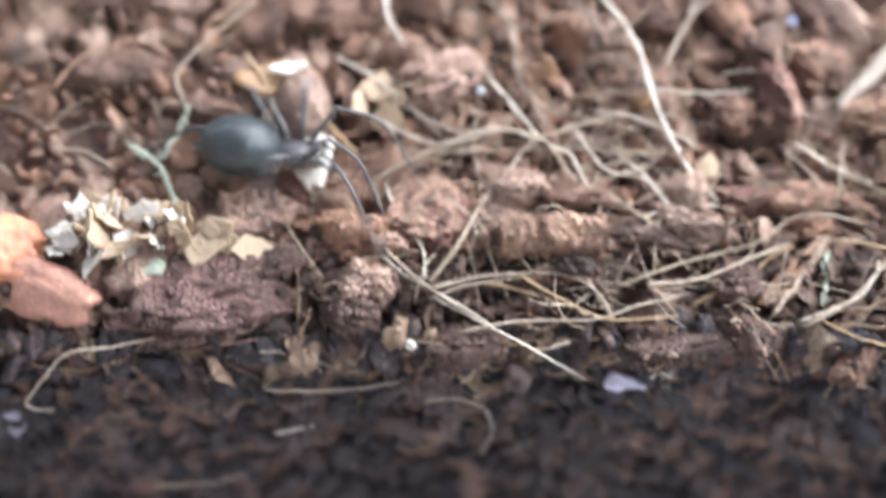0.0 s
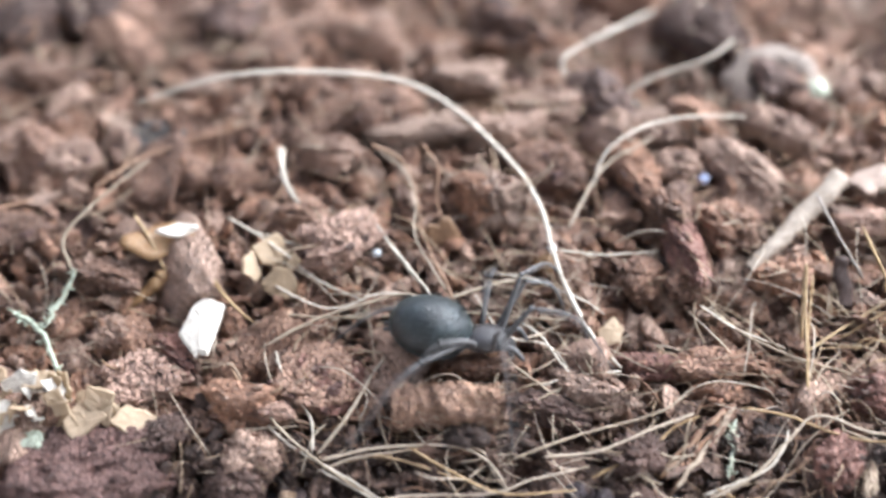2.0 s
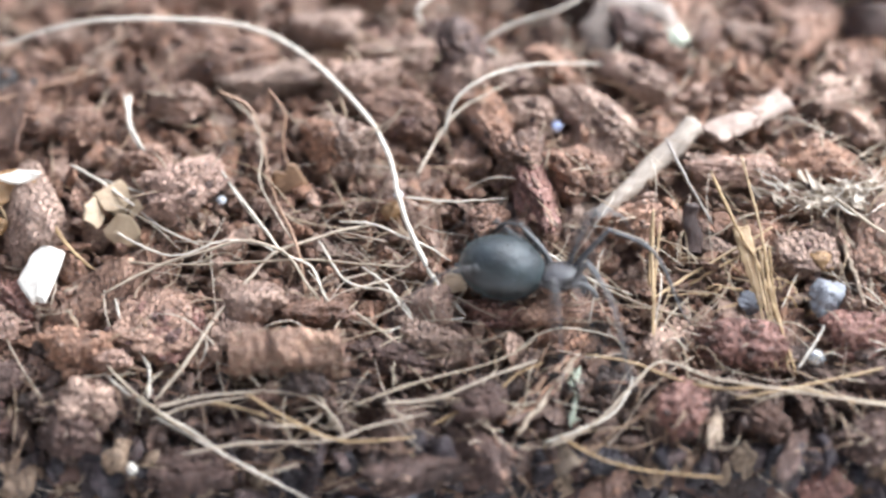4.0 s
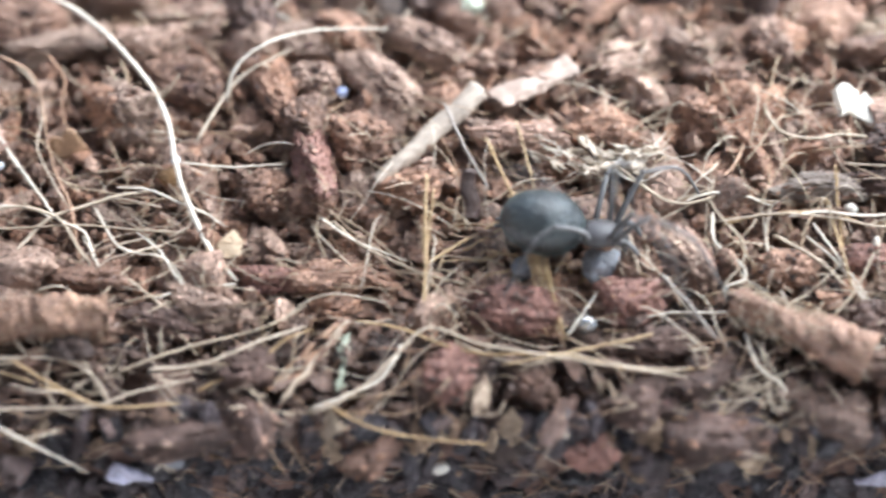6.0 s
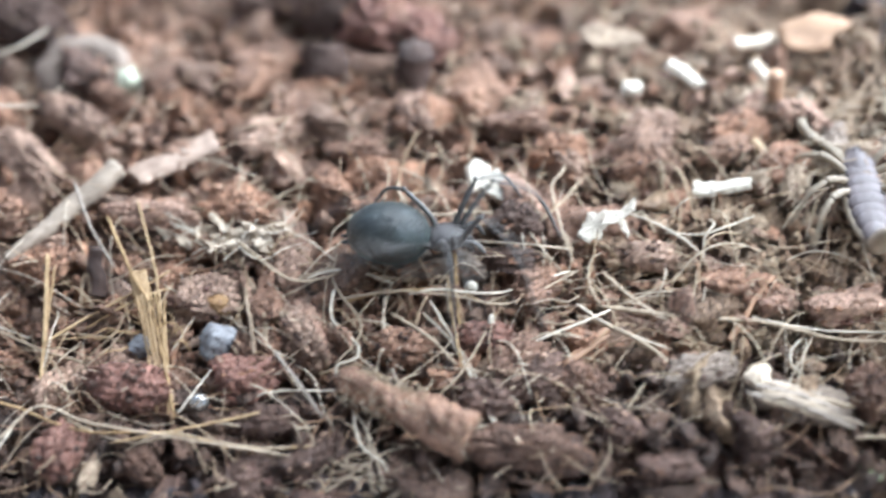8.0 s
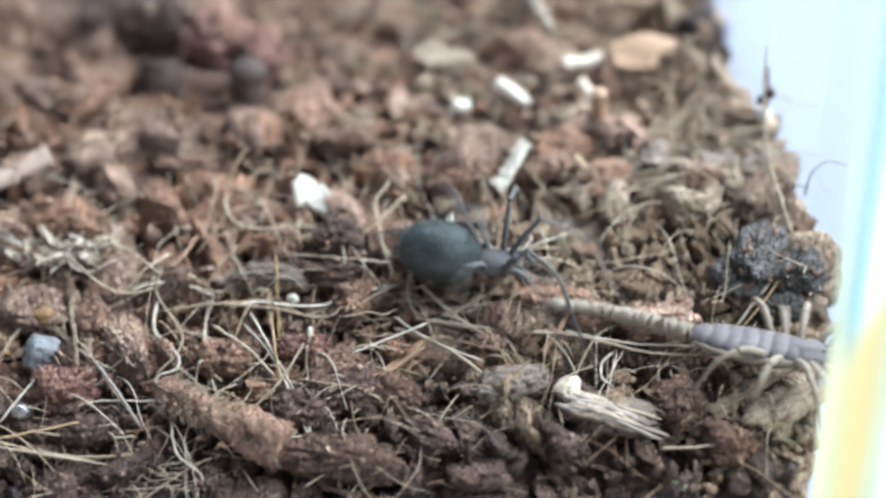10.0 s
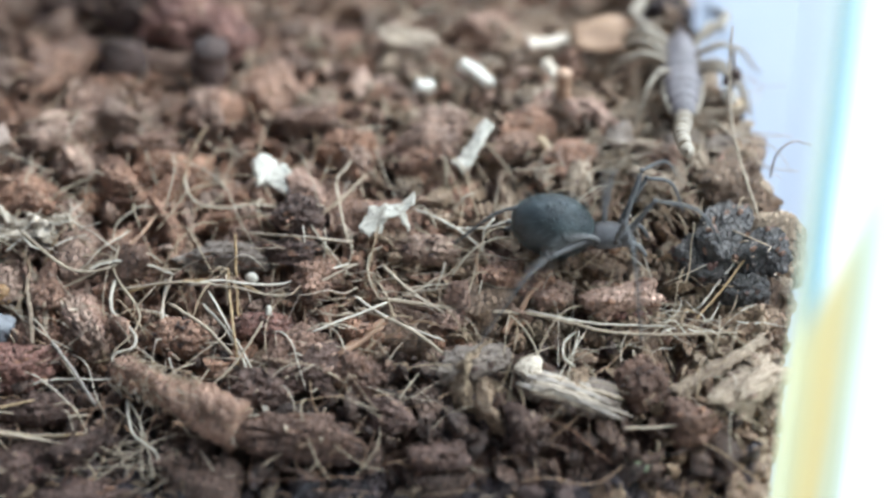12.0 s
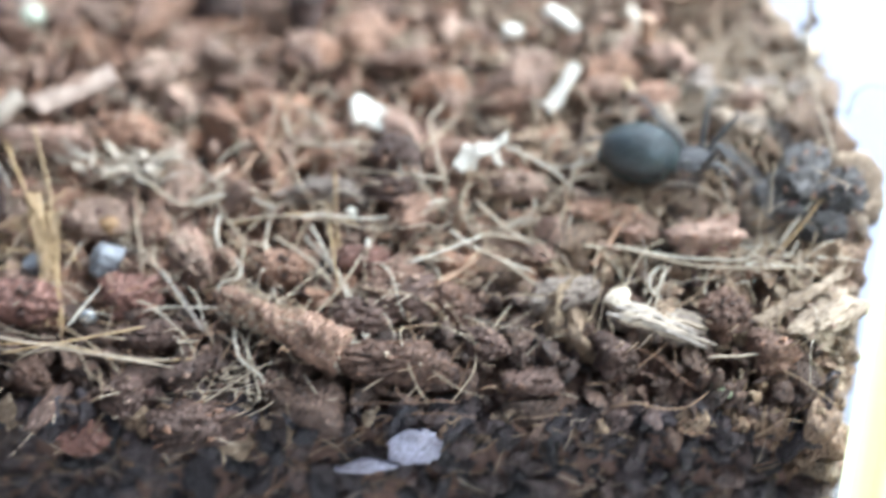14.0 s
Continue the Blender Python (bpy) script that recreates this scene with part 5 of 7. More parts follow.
frayed((12.88, 7.77, -0.38), 0.8, 14, 3.0, FIBRE_MAT["gold"], "golden fibre tuft standing in the coir", 11, 2.0)

for k in range(5):
    fibre("gold", 0.11, 0.08, [(12.30, 8.95, 1.13), (12.87, 6.96, -0.46), (13.66, 3.76, -2.30)] if k == 0 else [(12.4 + 0.25 * k, 8.6, 1.6 + 0.1 * k), (12.9 + 0.2 * k, 6.9 + 0.1 * k, -0.2), (13.6 + 0.16 * k, 4.6 + 0.2 * k, -1.9)])
shaving_rng = np.random.RandomState(77)
for k in range(16):
    p = np.array((15.15, 12.52, 1.78)) + (np.array((19.08, 12.98, 2.29)) - np.array((15.15, 12.52, 1.78))) * shaving_rng.uniform(-0.1, 1.05) + shaving_rng.normal(0, 1, 3) * (0.2, 0.45, 0.2)
    flake("husk_flake", tuple(p), shaving_rng.uniform(0.8, 2.0), shaving_rng.uniform(0.4, 0.9), 0.08, M_SHAVING, "cream curled husk shaving on the coir", "husk flake", 140 + k, (shaving_rng.uniform(20, 80), shaving_rng.uniform(-40, 40), shaving_rng.uniform(-60, 60)), 0.6, "cream shavings")
stick("black_bark", (9.74, 11.84, 2.06), (9.79, 10.22, 0.10), 0.4, 0.5, M_BARK, "charred black bark splinter standing in the coir", "bark", seed=8)

# single strands lying across the bed
fibre("straw", 0.17, 0.13, [(-18.5, 2.3, -2.9), (-16.9, 4.1, -1.9), (-15.5, 6.7, -1.1), (-14.0, 8.6, -0.4), (-12.6, 10.3, 0.2), (-10.9, 10.9, 0.5), (-8.8, 11.5, 0.8), (-7.2, 12.0, 0.7)])
fibre("pale", 0.13, 0.10, [(-15.8, 15.3, 1.9), (-14.1, 12.6, 1.7), (-12.9, 11.1, 1.0), (-12.0, 10.0, 0.5), (-10.5, 9.2, 0.2), (-9.8, 7.6, -0.4), (-9.1, 6.5, -1.4)])
fibre("pale", 0.10, 0.08, [(-21.7, 12.1, 0.8), (-19.8, 10.8, 0.5), (-17.7, 10.2, 0.2), (-15.3, 10.9, 0.6), (-13.5, 10.8, 0.5), (-12.4, 10.6, 0.0)])
fibre("pale", 0.10, 0.08, [(-22.3, 14.9, 1.7), (-20.3, 13.8, 1.8), (-18.2, 13.2, 1.6), (-15.5, 13.5, 1.3)])
fibre("straw", 0.10, 0.08, [(-21.3, 10.2, -0.1), (-18.2, 9.6, 0.1), (-14.4, 9.7, 0.1), (-10.8, 9.8, 0.2), (-7.5, 9.5, 0.1), (-4.3, 9.6, -0.3)])
fibre("pale", 0.11, 0.08, [(-9.1, 12.2, 0.8), (-7.3, 11.7, 1.0), (-5.8, 11.1, 0.7), (-4.3, 10.5, 0.4), (-3.1, 10.0, -0.2)])
fibre("pale", 0.11, 0.09, [(-7.9, 9.8, -0.3), (-6.6, 8.5, -0.4), (-5.7, 7.2, -0.9), (-4.8, 6.0, -1.3), (-4.4, 5.2, -1.9)])
fibre("straw", 0.12, 0.09, [(-9.0, 7.9, -1.0), (-7.7, 6.6, -1.1), (-6.5, 5.6, -1.4), (-5.8, 4.7, -1.7), (-5.6, 3.7, -2.4)])
fibre("straw", 0.13, 0.10, [(-18.5, 1.5, -3.3), (-16.5, 2.0, -2.8), (-14.2, 2.3, -2.6), (-11.6, 2.5, -2.5), (-9.9, 2.3, -2.6), (-9.3, 1.3, -3.2), (-8.5, 0.5, -3.9)])
fibre("gold", 0.12, 0.10, [(-17.1, 2.0, -3.1), (-15.3, 2.1, -2.7), (-13.3, 1.7, -3.0), (-11.6, 1.2, -3.3), (-9.9, 0.9, -3.7)])
fibre("straw", 0.12, 0.09, [(-8.5, 2.0, -3.1), (-6.5, 2.5, -2.5), (-4.5, 3.2, -2.3), (-2.2, 3.8, -2.1), (-0.4, 4.4, -1.9), (1.3, 5.7, -1.8)])
fibre("gold", 0.12, 0.10, [(-4.2, 1.1, -3.5), (-2.7, 1.7, -3.0), (-1.3, 2.2, -2.7), (0.1, 3.4, -2.2), (1.6, 4.3, -2.2)])
fibre("straw", 0.10, 0.08, [(-3.6, 1.1, -3.6), (-2.2, 2.0, -2.8), (-1.0, 2.2, -2.7), (0.4, 1.9, -2.8), (1.9, 2.4, -2.8)])
fibre("pale", 0.12, 0.10, [(-21.3, 4.2, -2.3), (-20.0, 2.8, -2.5), (-18.2, 1.8, -3.0), (-16.4, 0.9, -3.5), (-14.7, -0.1, -4.2)])
fibre("pale", 0.10, 0.08, [(-20.8, 7.7, -1.1), (-20.0, 5.8, -1.4), (-18.9, 4.2, -1.9), (-18.6, 2.5, -2.8)])
fibre("straw", 0.10, 0.08, [(8.9, 3.5, -2.4), (10.5, 2.7, -2.5), (12.5, 2.1, -2.7), (14.5, 2.4, -2.6), (16.6, 2.1, -2.8), (18.5, 1.8, -2.9), (21.2, 2.0, -3.1)])
fibre("pale", 0.12, 0.10, [(1.5, 0.3, -4.0), (3.6, 0.9, -3.5), (5.0, 1.5, -3.2), (5.9, 2.5, -2.6), (6.2, 3.6, -2.5)])
fibre("gold", 0.13, 0.10, [(13.4, 10.5, 0.0), (13.7, 8.0, -0.6), (14.1, 5.4, -1.5), (14.2, 3.8, -2.3)])
fibre("pale", 0.11, 0.08, [(14.7, 3.8, -2.3), (15.3, 4.5, -1.8), (16.1, 5.7, -1.4), (16.7, 7.0, -1.3)])
fibre("gold", 0.11, 0.08, [(9.4, 8.5, -0.6), (10.9, 9.0, 0.1), (12.4, 9.8, 0.4), (13.7, 10.7, 0.2)])
fibre("brown", 0.12, 0.10, [(-13.2, 15.4, 1.8), (-12.4, 12.8, 1.5), (-11.6, 11.3, 0.8), (-11.1, 9.8, 0.1), (-10.8, 8.2, -0.9)])
fibre("straw", 0.10, 0.08, [(-15.7, 20.5, 3.0), (-14.0, 18.1, 3.2), (-13.4, 16.2, 2.7), (-13.4, 13.9, 2.2), (-12.4, 11.9, 1.5), (-11.5, 10.9, 0.4)])
fibre("straw", 0.14, 0.12, [(25.8, 17.9, 2.4), (25.9, 15.9, 2.4), (26.7, 14.7, 2.1), (28.4, 14.4, 2.0), (29.6, 14.6, 2.1), (31.2, 14.4, 2.0), (32.4, 14.1, 1.5)])
fibre("pale", 0.15, 0.13, [(22.8, 11.3, 0.4), (22.5, 9.9, 0.2), (22.5, 8.8, -0.3), (23.1, 8.1, -0.5), (23.9, 7.3, -0.8), (23.9, 6.5, -1.0), (22.9, 6.1, -1.2), (23.0, 5.5, -1.7)])
fibre("straw", 0.12, 0.09, [(20.3, 11.0, 0.2), (21.9, 11.4, 0.8), (23.1, 11.5, 0.8), (25.0, 11.0, 0.6), (26.8, 11.1, 0.3)])
fibre("gold", 0.12, 0.09, [(23.0, 9.9, -0.2), (24.7, 10.1, 0.2), (26.5, 10.3, 0.3), (28.7, 10.3, 0.3), (30.5, 9.9, -0.2)])
fibre("straw", 0.13, 0.10, [(30.5, 9.8, -0.3), (32.0, 10.2, 0.1), (33.8, 10.9, 0.5), (35.6, 11.5, 0.5)])
fibre("gold", 0.11, 0.09, [(28.5, 11.7, 0.7), (28.8, 9.4, 0.2), (29.2, 7.1, -0.5), (29.5, 5.7, -1.6)])
fibre("pale", 0.12, 0.09, [(27.2, 9.4, -0.4), (28.6, 7.7, -0.6), (29.6, 6.1, -1.2), (30.5, 4.2, -1.8), (31.4, 2.4, -2.7)])
fibre("straw", 0.12, 0.10, [(35.0, 19.5, 2.8), (34.9, 17.3, 2.9), (34.2, 16.1, 2.6), (34.5, 14.2, 2.2), (34.8, 12.8, 1.8), (35.3, 11.8, 0.8)])
fibre("pale", 0.10, 0.08, [(25.2, 10.9, 0.1), (25.3, 8.4, -0.5), (25.8, 6.2, -1.3), (26.2, 5.1, -1.9)])
fibre("brown", 0.12, 0.09, [(24.8, 15.6, 1.8), (23.9, 12.9, 1.6), (22.5, 11.7, 1.0), (20.9, 11.1, 0.3)])
fibre("straw", 0.13, 0.10, [(18.8, 10.8, 0.1), (19.9, 9.0, -0.3), (20.3, 8.0, -1.0)])
fibre("pale", 0.10, 0.08, [(18.3, 4.6, -2.1), (19.8, 4.9, -1.8), (22.2, 4.9, -1.8), (25.5, 4.9, -1.8), (28.4, 4.8, -2.1)])
fibre("pale", 0.12, 0.09, [(23.8, 4.0, -2.3), (24.0, 2.8, -2.5), (24.4, 1.9, -2.9), (25.5, 1.2, -3.4), (25.8, 0.5, -4.0)])
fibre("straw", 0.12, 0.10, [(16.8, 2.4, -2.9), (18.4, 2.0, -2.9), (20.2, 1.9, -2.9), (21.9, 2.2, -3.0)])
fibre("straw", 0.08, 0.06, [(22.4, -0.1, -4.2), (24.1, 0.9, -3.5), (25.5, 1.7, -3.1), (26.6, 2.1, -3.0)])
fibre("straw", 0.20, 0.12, [(36.6, 9.6, -0.3), (39.0, 9.0, -0.2), (41.2, 8.7, -0.3), (43.3, 8.5, -0.3), (45.1, 8.4, -0.4), (46.8, 7.9, -0.5), (48.9, 7.4, -0.7), (51.6, 7.3, -0.8), (55.5, 7.7, -1.0)])
fibre("straw", 0.18, 0.14, [(35.4, 9.1, -0.5), (37.3, 8.2, -0.5), (39.1, 7.1, -0.8), (40.3, 6.4, -1.5)])
fibre("pale", 0.13, 0.10, [(38.3, 14.8, 1.7), (39.9, 13.7, 1.8), (41.4, 12.6, 1.5), (42.3, 12.1, 0.8)])
fibre("pale", 0.10, 0.08, [(40.2, 13.5, 1.4), (42.0, 13.0, 1.7), (43.5, 13.5, 1.8), (45.1, 14.6, 1.6)])
fibre("gold", 0.12, 0.09, [(57.4, 13.0, 1.3), (56.2, 11.4, 1.0), (55.0, 9.9, 0.3), (53.4, 8.3, -0.7)])
fibre("straw", 0.12, 0.10, [(44.8, 9.3, -0.4), (45.2, 10.0, 0.2), (45.8, 11.2, 0.3)])
fibre("pale", 0.10, 0.08, [(47.2, 7.8, -1.0), (46.5, 6.9, -1.0), (46.5, 6.1, -1.3), (47.1, 5.8, -1.7)])
fibre("brown", 0.12, 0.10, [(41.9, 12.1, 0.8), (42.0, 10.0, 0.2), (42.7, 9.0, -0.6)])
fibre("pale", 0.10, 0.08, [(42.2, 12.1, 0.8), (42.3, 12.8, 1.7), (42.8, 13.6, 1.9), (42.6, 14.4, 1.6)])
fibre("straw", 0.12, 0.10, [(49.4, 2.4, -2.8), (51.4, 2.3, -2.6), (53.2, 2.7, -2.7)])
fibre("straw", 0.13, 0.10, [(36.8, 11.5, 0.5), (38.1, 10.0, 0.2), (39.7, 8.8, -0.2), (40.9, 8.2, -0.8)])
fibre("pale", 0.11, 0.09, [(44.5, 9.0, -0.6), (46.3, 8.2, -0.4), (48.6, 7.9, -0.6), (52.2, 8.1, -0.9)])

# the white pieces near the far corner


def white_shell():
    ob = holder("white_shell", "broken white shell with jagged wings on the coir", "shell", Matrix.Translation(mm((36.96, 12.9, 2.7))))
    rng = np.random.RandomState(9)
    shell = [  # place, outline, turn
        ((-0.45, 0, -0.2), [(-1.0, -0.45), (-0.75, 0.15), (-0.45, 0.3), (-0.3, 0.75), (0.2, 0.6), (0.7, 0.8), (0.8, 0.1), (0.35, -0.35), (0.2, -0.85), (-0.35, -0.75), (-0.55, -0.95)], (44, 0, 10)),
        ((0.55, 0, 0.35), [(-0.75, -0.3), (-0.5, 0.35), (0.3, 0.4), (1.15, 0.95), (1.05, 0.3), (0.5, -0.1), (0.1, -0.35)], (44, 0, 6)),
        ((0.95, 0.1, -0.1), [(-0.3, 0.35), (0.05, 0.4), (0.3, -0.2), (0.5, -0.75), (0.15, -0.5), (-0.1, -0.1)], (40, 15, 0)),
    ]
    for at, outline, turn in shell:
        piece = plate("shell_piece", at, outline, 0.2, M_WHITE, "", "", rng.randint(999), turn)
        piece.parent = ob


white_shell()
PEG = stick("white_peg", (0, 0, 0), (3.1, 0, 0), 0.52, 0.34, M_WHITE, "bright white tapered peg of husk, knocked over", "husk", flat=0.8, seed=11, rough=3.0)
plate("white_lump", (30.21, 16.48, 3.04), [(-0.7, -0.9), (0.6, -0.8), (0.8, 0.4), (0.1, 0.9), (-0.6, 0.7)], 0.5, M_WHITE, "white angular husk piece on a coir chunk", "husk", 124, (40, 10, 25))
plate("white_lump", (31.15, 16.08, 2.64), [(-0.8, -0.7), (0.8, -0.5), (0.6, 0.6), (-0.5, 0.8)], 0.4, M_WHITE, "white angular husk piece on a coir chunk", "husk", 127, (30, 25, -30))
pebble("coir_chunk", (32.33, 15.78, 2.17), (3.4, 1.8, 1.6), CHUNK_MAT["pink"], "pale pinkish-brown coir chunk with lit crumbly top", "coir chunk", 22, (0, 0, -40), group="coir chunks on the bed")
pebble("white_lump", (38.83, 23.36, 3.70), (1.1, 1.2, 1.0), M_WHITE, "small white husk lump on the coir", "husk", 23)
stick("white_peg", (40.92, 24.49, 4.5), (42.56, 23.01, 4.2), 0.42, 0.36, M_WHITE, "white short peg of husk far on the coir", "husk", flat=0.7, seed=13, rough=2.5)
stick("white_peg", (44.84, 26.14, 4.7), (46.99, 26.79, 4.6), 0.5, 0.45, M_SHAVING, "white short peg of husk far on the coir", "husk", flat=0.6, seed=14, rough=2.5)
stick("white_peg", (45.64, 24.61, 4.5), (46.75, 23.01, 4.2), 0.45, 0.4, M_SHAVING, "white short peg of husk far on the coir", "husk", flat=0.6, seed=15, rough=2.5)
flake("dry_leaf", (49.13, 26.92, 4.9), 5.0, 3.0, 0.3, M_LEAF, "orange-brown dry leaf scrap far on the coir", "leaf", 70, (15, 5, 10), 0.05)
flake("pale_leaf", (37.57, 26.93, 4.7), 5.0, 1.6, 0.3, CHUNK_MAT["straw"], "greyish pale leaf scrap far on the coir", "leaf", 71, (15, 5, 0), 0.05)
stick("cream_stalk", (45.27, 18.95, 3.29), (46.67, 17.66, 2.62), 0.3, 0.25, M_CREAM, "short cream stalk on the coir", "stalk", seed=16)
stick("green_stalk", (49.21, 1.13, -3.36), (50.92, 0.29, -3.84), 0.24, 0.2, M_GREEN, "short pale green stalk near the pane", "stalk", seed=17)
stick("stump", (46.73, 21.99, 3.20), (46.72, 22.02, 5.60), 0.4, 0.5, FIBRE_MAT["brown"], "short upright brown stalk with a pale tip", "stalk", seed=18)
stick("bark_post", (26.23, 24.20, 3.16), (26.52, 24.51, 5.79), 0.9, 1.0, M_BARK, "dark brown upright bark piece far on the bed", "bark", seed=19)
stick("bark_post", (21.23, 25.44, 3.26), (21.14, 26.24, 4.92), 1.5, 1.3, M_BARK, "dark brown upright bark piece far on the bed", "bark", seed=20)


def striped_chip():
    ob = holder("striped_wood_chip", "pale splintered wood chip with dark grooves on the coir", "wood chip")
    a, b = np.array((44.15, 4.61, -1.34)), np.array((49.38, 3.06, -2.02))
    d = Vector(b - a)
    ob.matrix_basis = Matrix.Translation(mm(a)) @ d.to_track_quat("X", "Z").to_matrix().to_4x4()
    L = d.length
    rng = np.random.RandomState(4)
    v, f = lump(71, 5, "rod")
    part("core", big_mesh("core", v * (L * 1.0, 2.4, 1.7), f), CHUNK_MAT["wood"], ob, at=put(L * 0.5, 0.2, -0.2))
    for k in range(8):
        a = radians(-75 + 19 * k)
        y, z = -1.15 * math.cos(a * 0.5) + 0.2 * k, 0.45 * math.sin(a + 1.6) + 0.1
        v, f = tube([(rng.uniform(-0.2, 0.8), y, z), (L * 0.5, y + rng.normal(0, 0.06), z + 0.12), (L * rng.uniform(0.75, 1.15), y + rng.normal(0, 0.12), z - 0.1)], rng.uniform(0.14, 0.28), 0.1, sides=8, steps=6, wobble=0.04, seed=k)
        part("splinter", big_mesh("splinter", v, f), (FIBRE_MAT["straw"], FIBRE_MAT["grey"], M_TWIG)[k % 3], ob)
    v, f = lump(77, 4)
    part("pale_end", big_mesh("pale_end", v * (1.3, 1.6, 0.8), f), M_SHAVING, ob, "cream broken end", put(0.4, 0.4, 0.45))


striped_chip()


def holed_stone():
    v, f = lump(930, 4)
    ob = holder("holed_husk", "grey-tan round husk with a dark hole", "husk", Matrix.Translation(mm((7.42, 24.97, 4.02))))
    pieces = []
    n, m = 28, 12
    V = []
    for i in range(n):
        a = 2 * math.pi * i / n
        for j in range(m):
            b = 2 * math.pi * j / m
            R = 1.5 + 0.75 * math.cos(b) + 0.5 * noise.noise(Vector((math.cos(a) * 1.6, math.sin(a) * 1.6, b))) + 0.2 * noise.noise(Vector((math.cos(a) * 5, math.sin(a) * 5, b * 2)))
            V.append((R * math.cos(a) * 1.3, R * math.sin(a) * 0.95, 0.75 * math.sin(b)))
    F = []
    for i in range(n):
        for j in range(m):
            p, q, r, s = i * m + j, ((i + 1) % n) * m + j, ((i + 1) % n) * m + (j + 1) % m, i * m + (j + 1) % m
            F += [(p, q, r), (p, r, s)]
    part("rim", big_mesh("rim", np.array(V) * MM, np.array(F)), CHUNK_MAT["wood"], ob, at=put(0, 0, 0, 35, 0, 0))
    part("crust", big_mesh("crust", v * (1.8, 1.5, 1.4), f), M_LICHEN, ob, "pale bluish-grey crust", put(2.2, -0.4, -0.2))


holed_stone()

# ---------------------------------------------------------------- pieces between the fibres
# fibres pressed on the cut front
fibre("straw", 0.1, 0.08, [(-27.5, -1.2, -7.6), (-24.6, -1.2, -7.7), (-22.2, -1.2, -7.5), (-20.0, -1.2, -7.0)])
fibre("pale", 0.14, 0.12, [(-27.1, -1.2, -11.3), (-26.0, -1.2, -10.9), (-24.8, -1.2, -10.6)])
fibre("straw", 0.14, 0.12, [(-40.6, -1.2, -8.6), (-39.3, -1.2, -6.5), (-37.8, -1.2, -4.6), (-35.5, -1.0, -4.3), (-32.3, -0.1, -4.3)])
fibre("straw", 0.12, 0.1, [(-40.6, -1.2, -8.6), (-40.0, -1.2, -9.1), (-39.0, -1.2, -9.1)])
fibre("grey", 0.12, 0.1, [(-15.3, -1.2, -9.2), (-14.9, -1.2, -11.1), (-15.5, -1.2, -13.1)])
fibre("pale", 0.14, 0.1, [(-6.4, -1.2, -6.9), (-5.8, -1.2, -5.8), (-5.1, -1.2, -5.0)])
fibre("straw", 0.09, 0.08, [(-18.7, -1.2, -8.6), (-16.9, -1.2, -8.4), (-15.3, -1.2, -9.2)])
fibre("straw", 0.11, 0.09, [(-34.3, -1.2, -15.8), (-30.7, -1.2, -15.5), (-28.7, -1.2, -14.6)])
# tan husk pieces along the side wall
chunk("straw", 51.5, 18.2, 2.7, 2.4, 1.5, 1.5, 17, 9)
chunk("straw", 45.6, 22.1, 3.5, 2.0, 1.6, 1.1, 52, 8)
chunk("pink", 47.7, 21.1, 3.3, 2.9, 1.7, 1.5, 0, 5)
chunk("wood", 49.8, 19.5, 3.0, 2.5, 1.6, 1.2, 81, 1)
chunk("straw", 53.9, 17.4, 2.5, 2.4, 1.7, 1.4, -62, 7)
chunk("straw", 52.8, 16.7, 2.4, 3.7, 1.4, 1.1, 75, 1)
chunk("pink", 45.4, 21.5, 3.4, 3.0, 1.6, 1.4, 54, 0)
chunk("wood", 52.7, 17.0, 2.4, 3.6, 1.4, 1.0, 68, 0)
chunk("straw", 45.8, 17.1, 2.5, 3.3, 1.5, 1.2, 82, 0)
chunk("straw", 53.1, 18.4, 2.7, 2.6, 1.6, 1.2, 14, 7)
chunk("pink", 49.0, 20.4, 3.2, 1.9, 1.3, 1.6, -79, 4)
chunk("wood", 53.2, 18.7, 2.8, 3.4, 1.5, 1.4, 30, 2)
chunk("straw", 46.0, 22.5, 3.5, 2.1, 1.3, 1.1, -88, 7)
chunk("straw", 47.3, 16.3, 2.3, 3.3, 1.5, 1.4, 81, 0)
chunk("pink", 55.8, 17.2, 2.5, 3.4, 1.5, 1.5, 62, 3)
chunk("wood", 55.8, 18.8, 2.8, 2.6, 1.5, 1.1, 16, 1)
frayed((51.2, 21.4, 3.6), 1.6, 12, 5.0, FIBRE_MAT["straw"], "loose tan fibres along the side wall", 40)
frayed((53.9, 18.5, 3.0), 1.6, 12, 5.0, FIBRE_MAT["straw"], "loose tan fibres along the side wall", 41)
frayed((48.9, 17.7, 2.8), 1.6, 12, 5.0, FIBRE_MAT["straw"], "loose tan fibres along the side wall", 42)
frayed((55.6, 20.6, 3.4), 1.6, 12, 5.0, FIBRE_MAT["straw"], "loose tan fibres along the side wall", 43)


def frayed_strip(a, b, width, count, label, seed):
    """A torn husk strip: long fibres side by side, spreading at the lower end."""
    rng = np.random.RandomState(seed)
    ob = holder("husk_strip", label, "husk")
    a, b = np.array(a), np.array(b)
    side = np.cross(b - a, (0, 0.5, 1.0))
    side /= np.linalg.norm(side)
    for k in range(count):
        u = (k / (count - 1) - 0.5) * width
        mid = (a + b) / 2 + side * u * 0.7 + rng.normal(0, 0.12, 3)
        p, q = a + side * u * 0.35 + (b - a) * rng.uniform(0, 0.15), b + side * u * 1.1 + rng.normal(0, 0.2, 3) - (b - a) * rng.uniform(0, 0.2)
        part("strand", big_mesh("strand", *tube([p, mid, q], rng.uniform(0.1, 0.24), 0.12, sides=7, steps=7, wobble=0.05, seed=seed + k)), (CHUNK_MAT["coir"], CHUNK_MAT["straw"], FIBRE_MAT["brown"])[k % 3], ob)


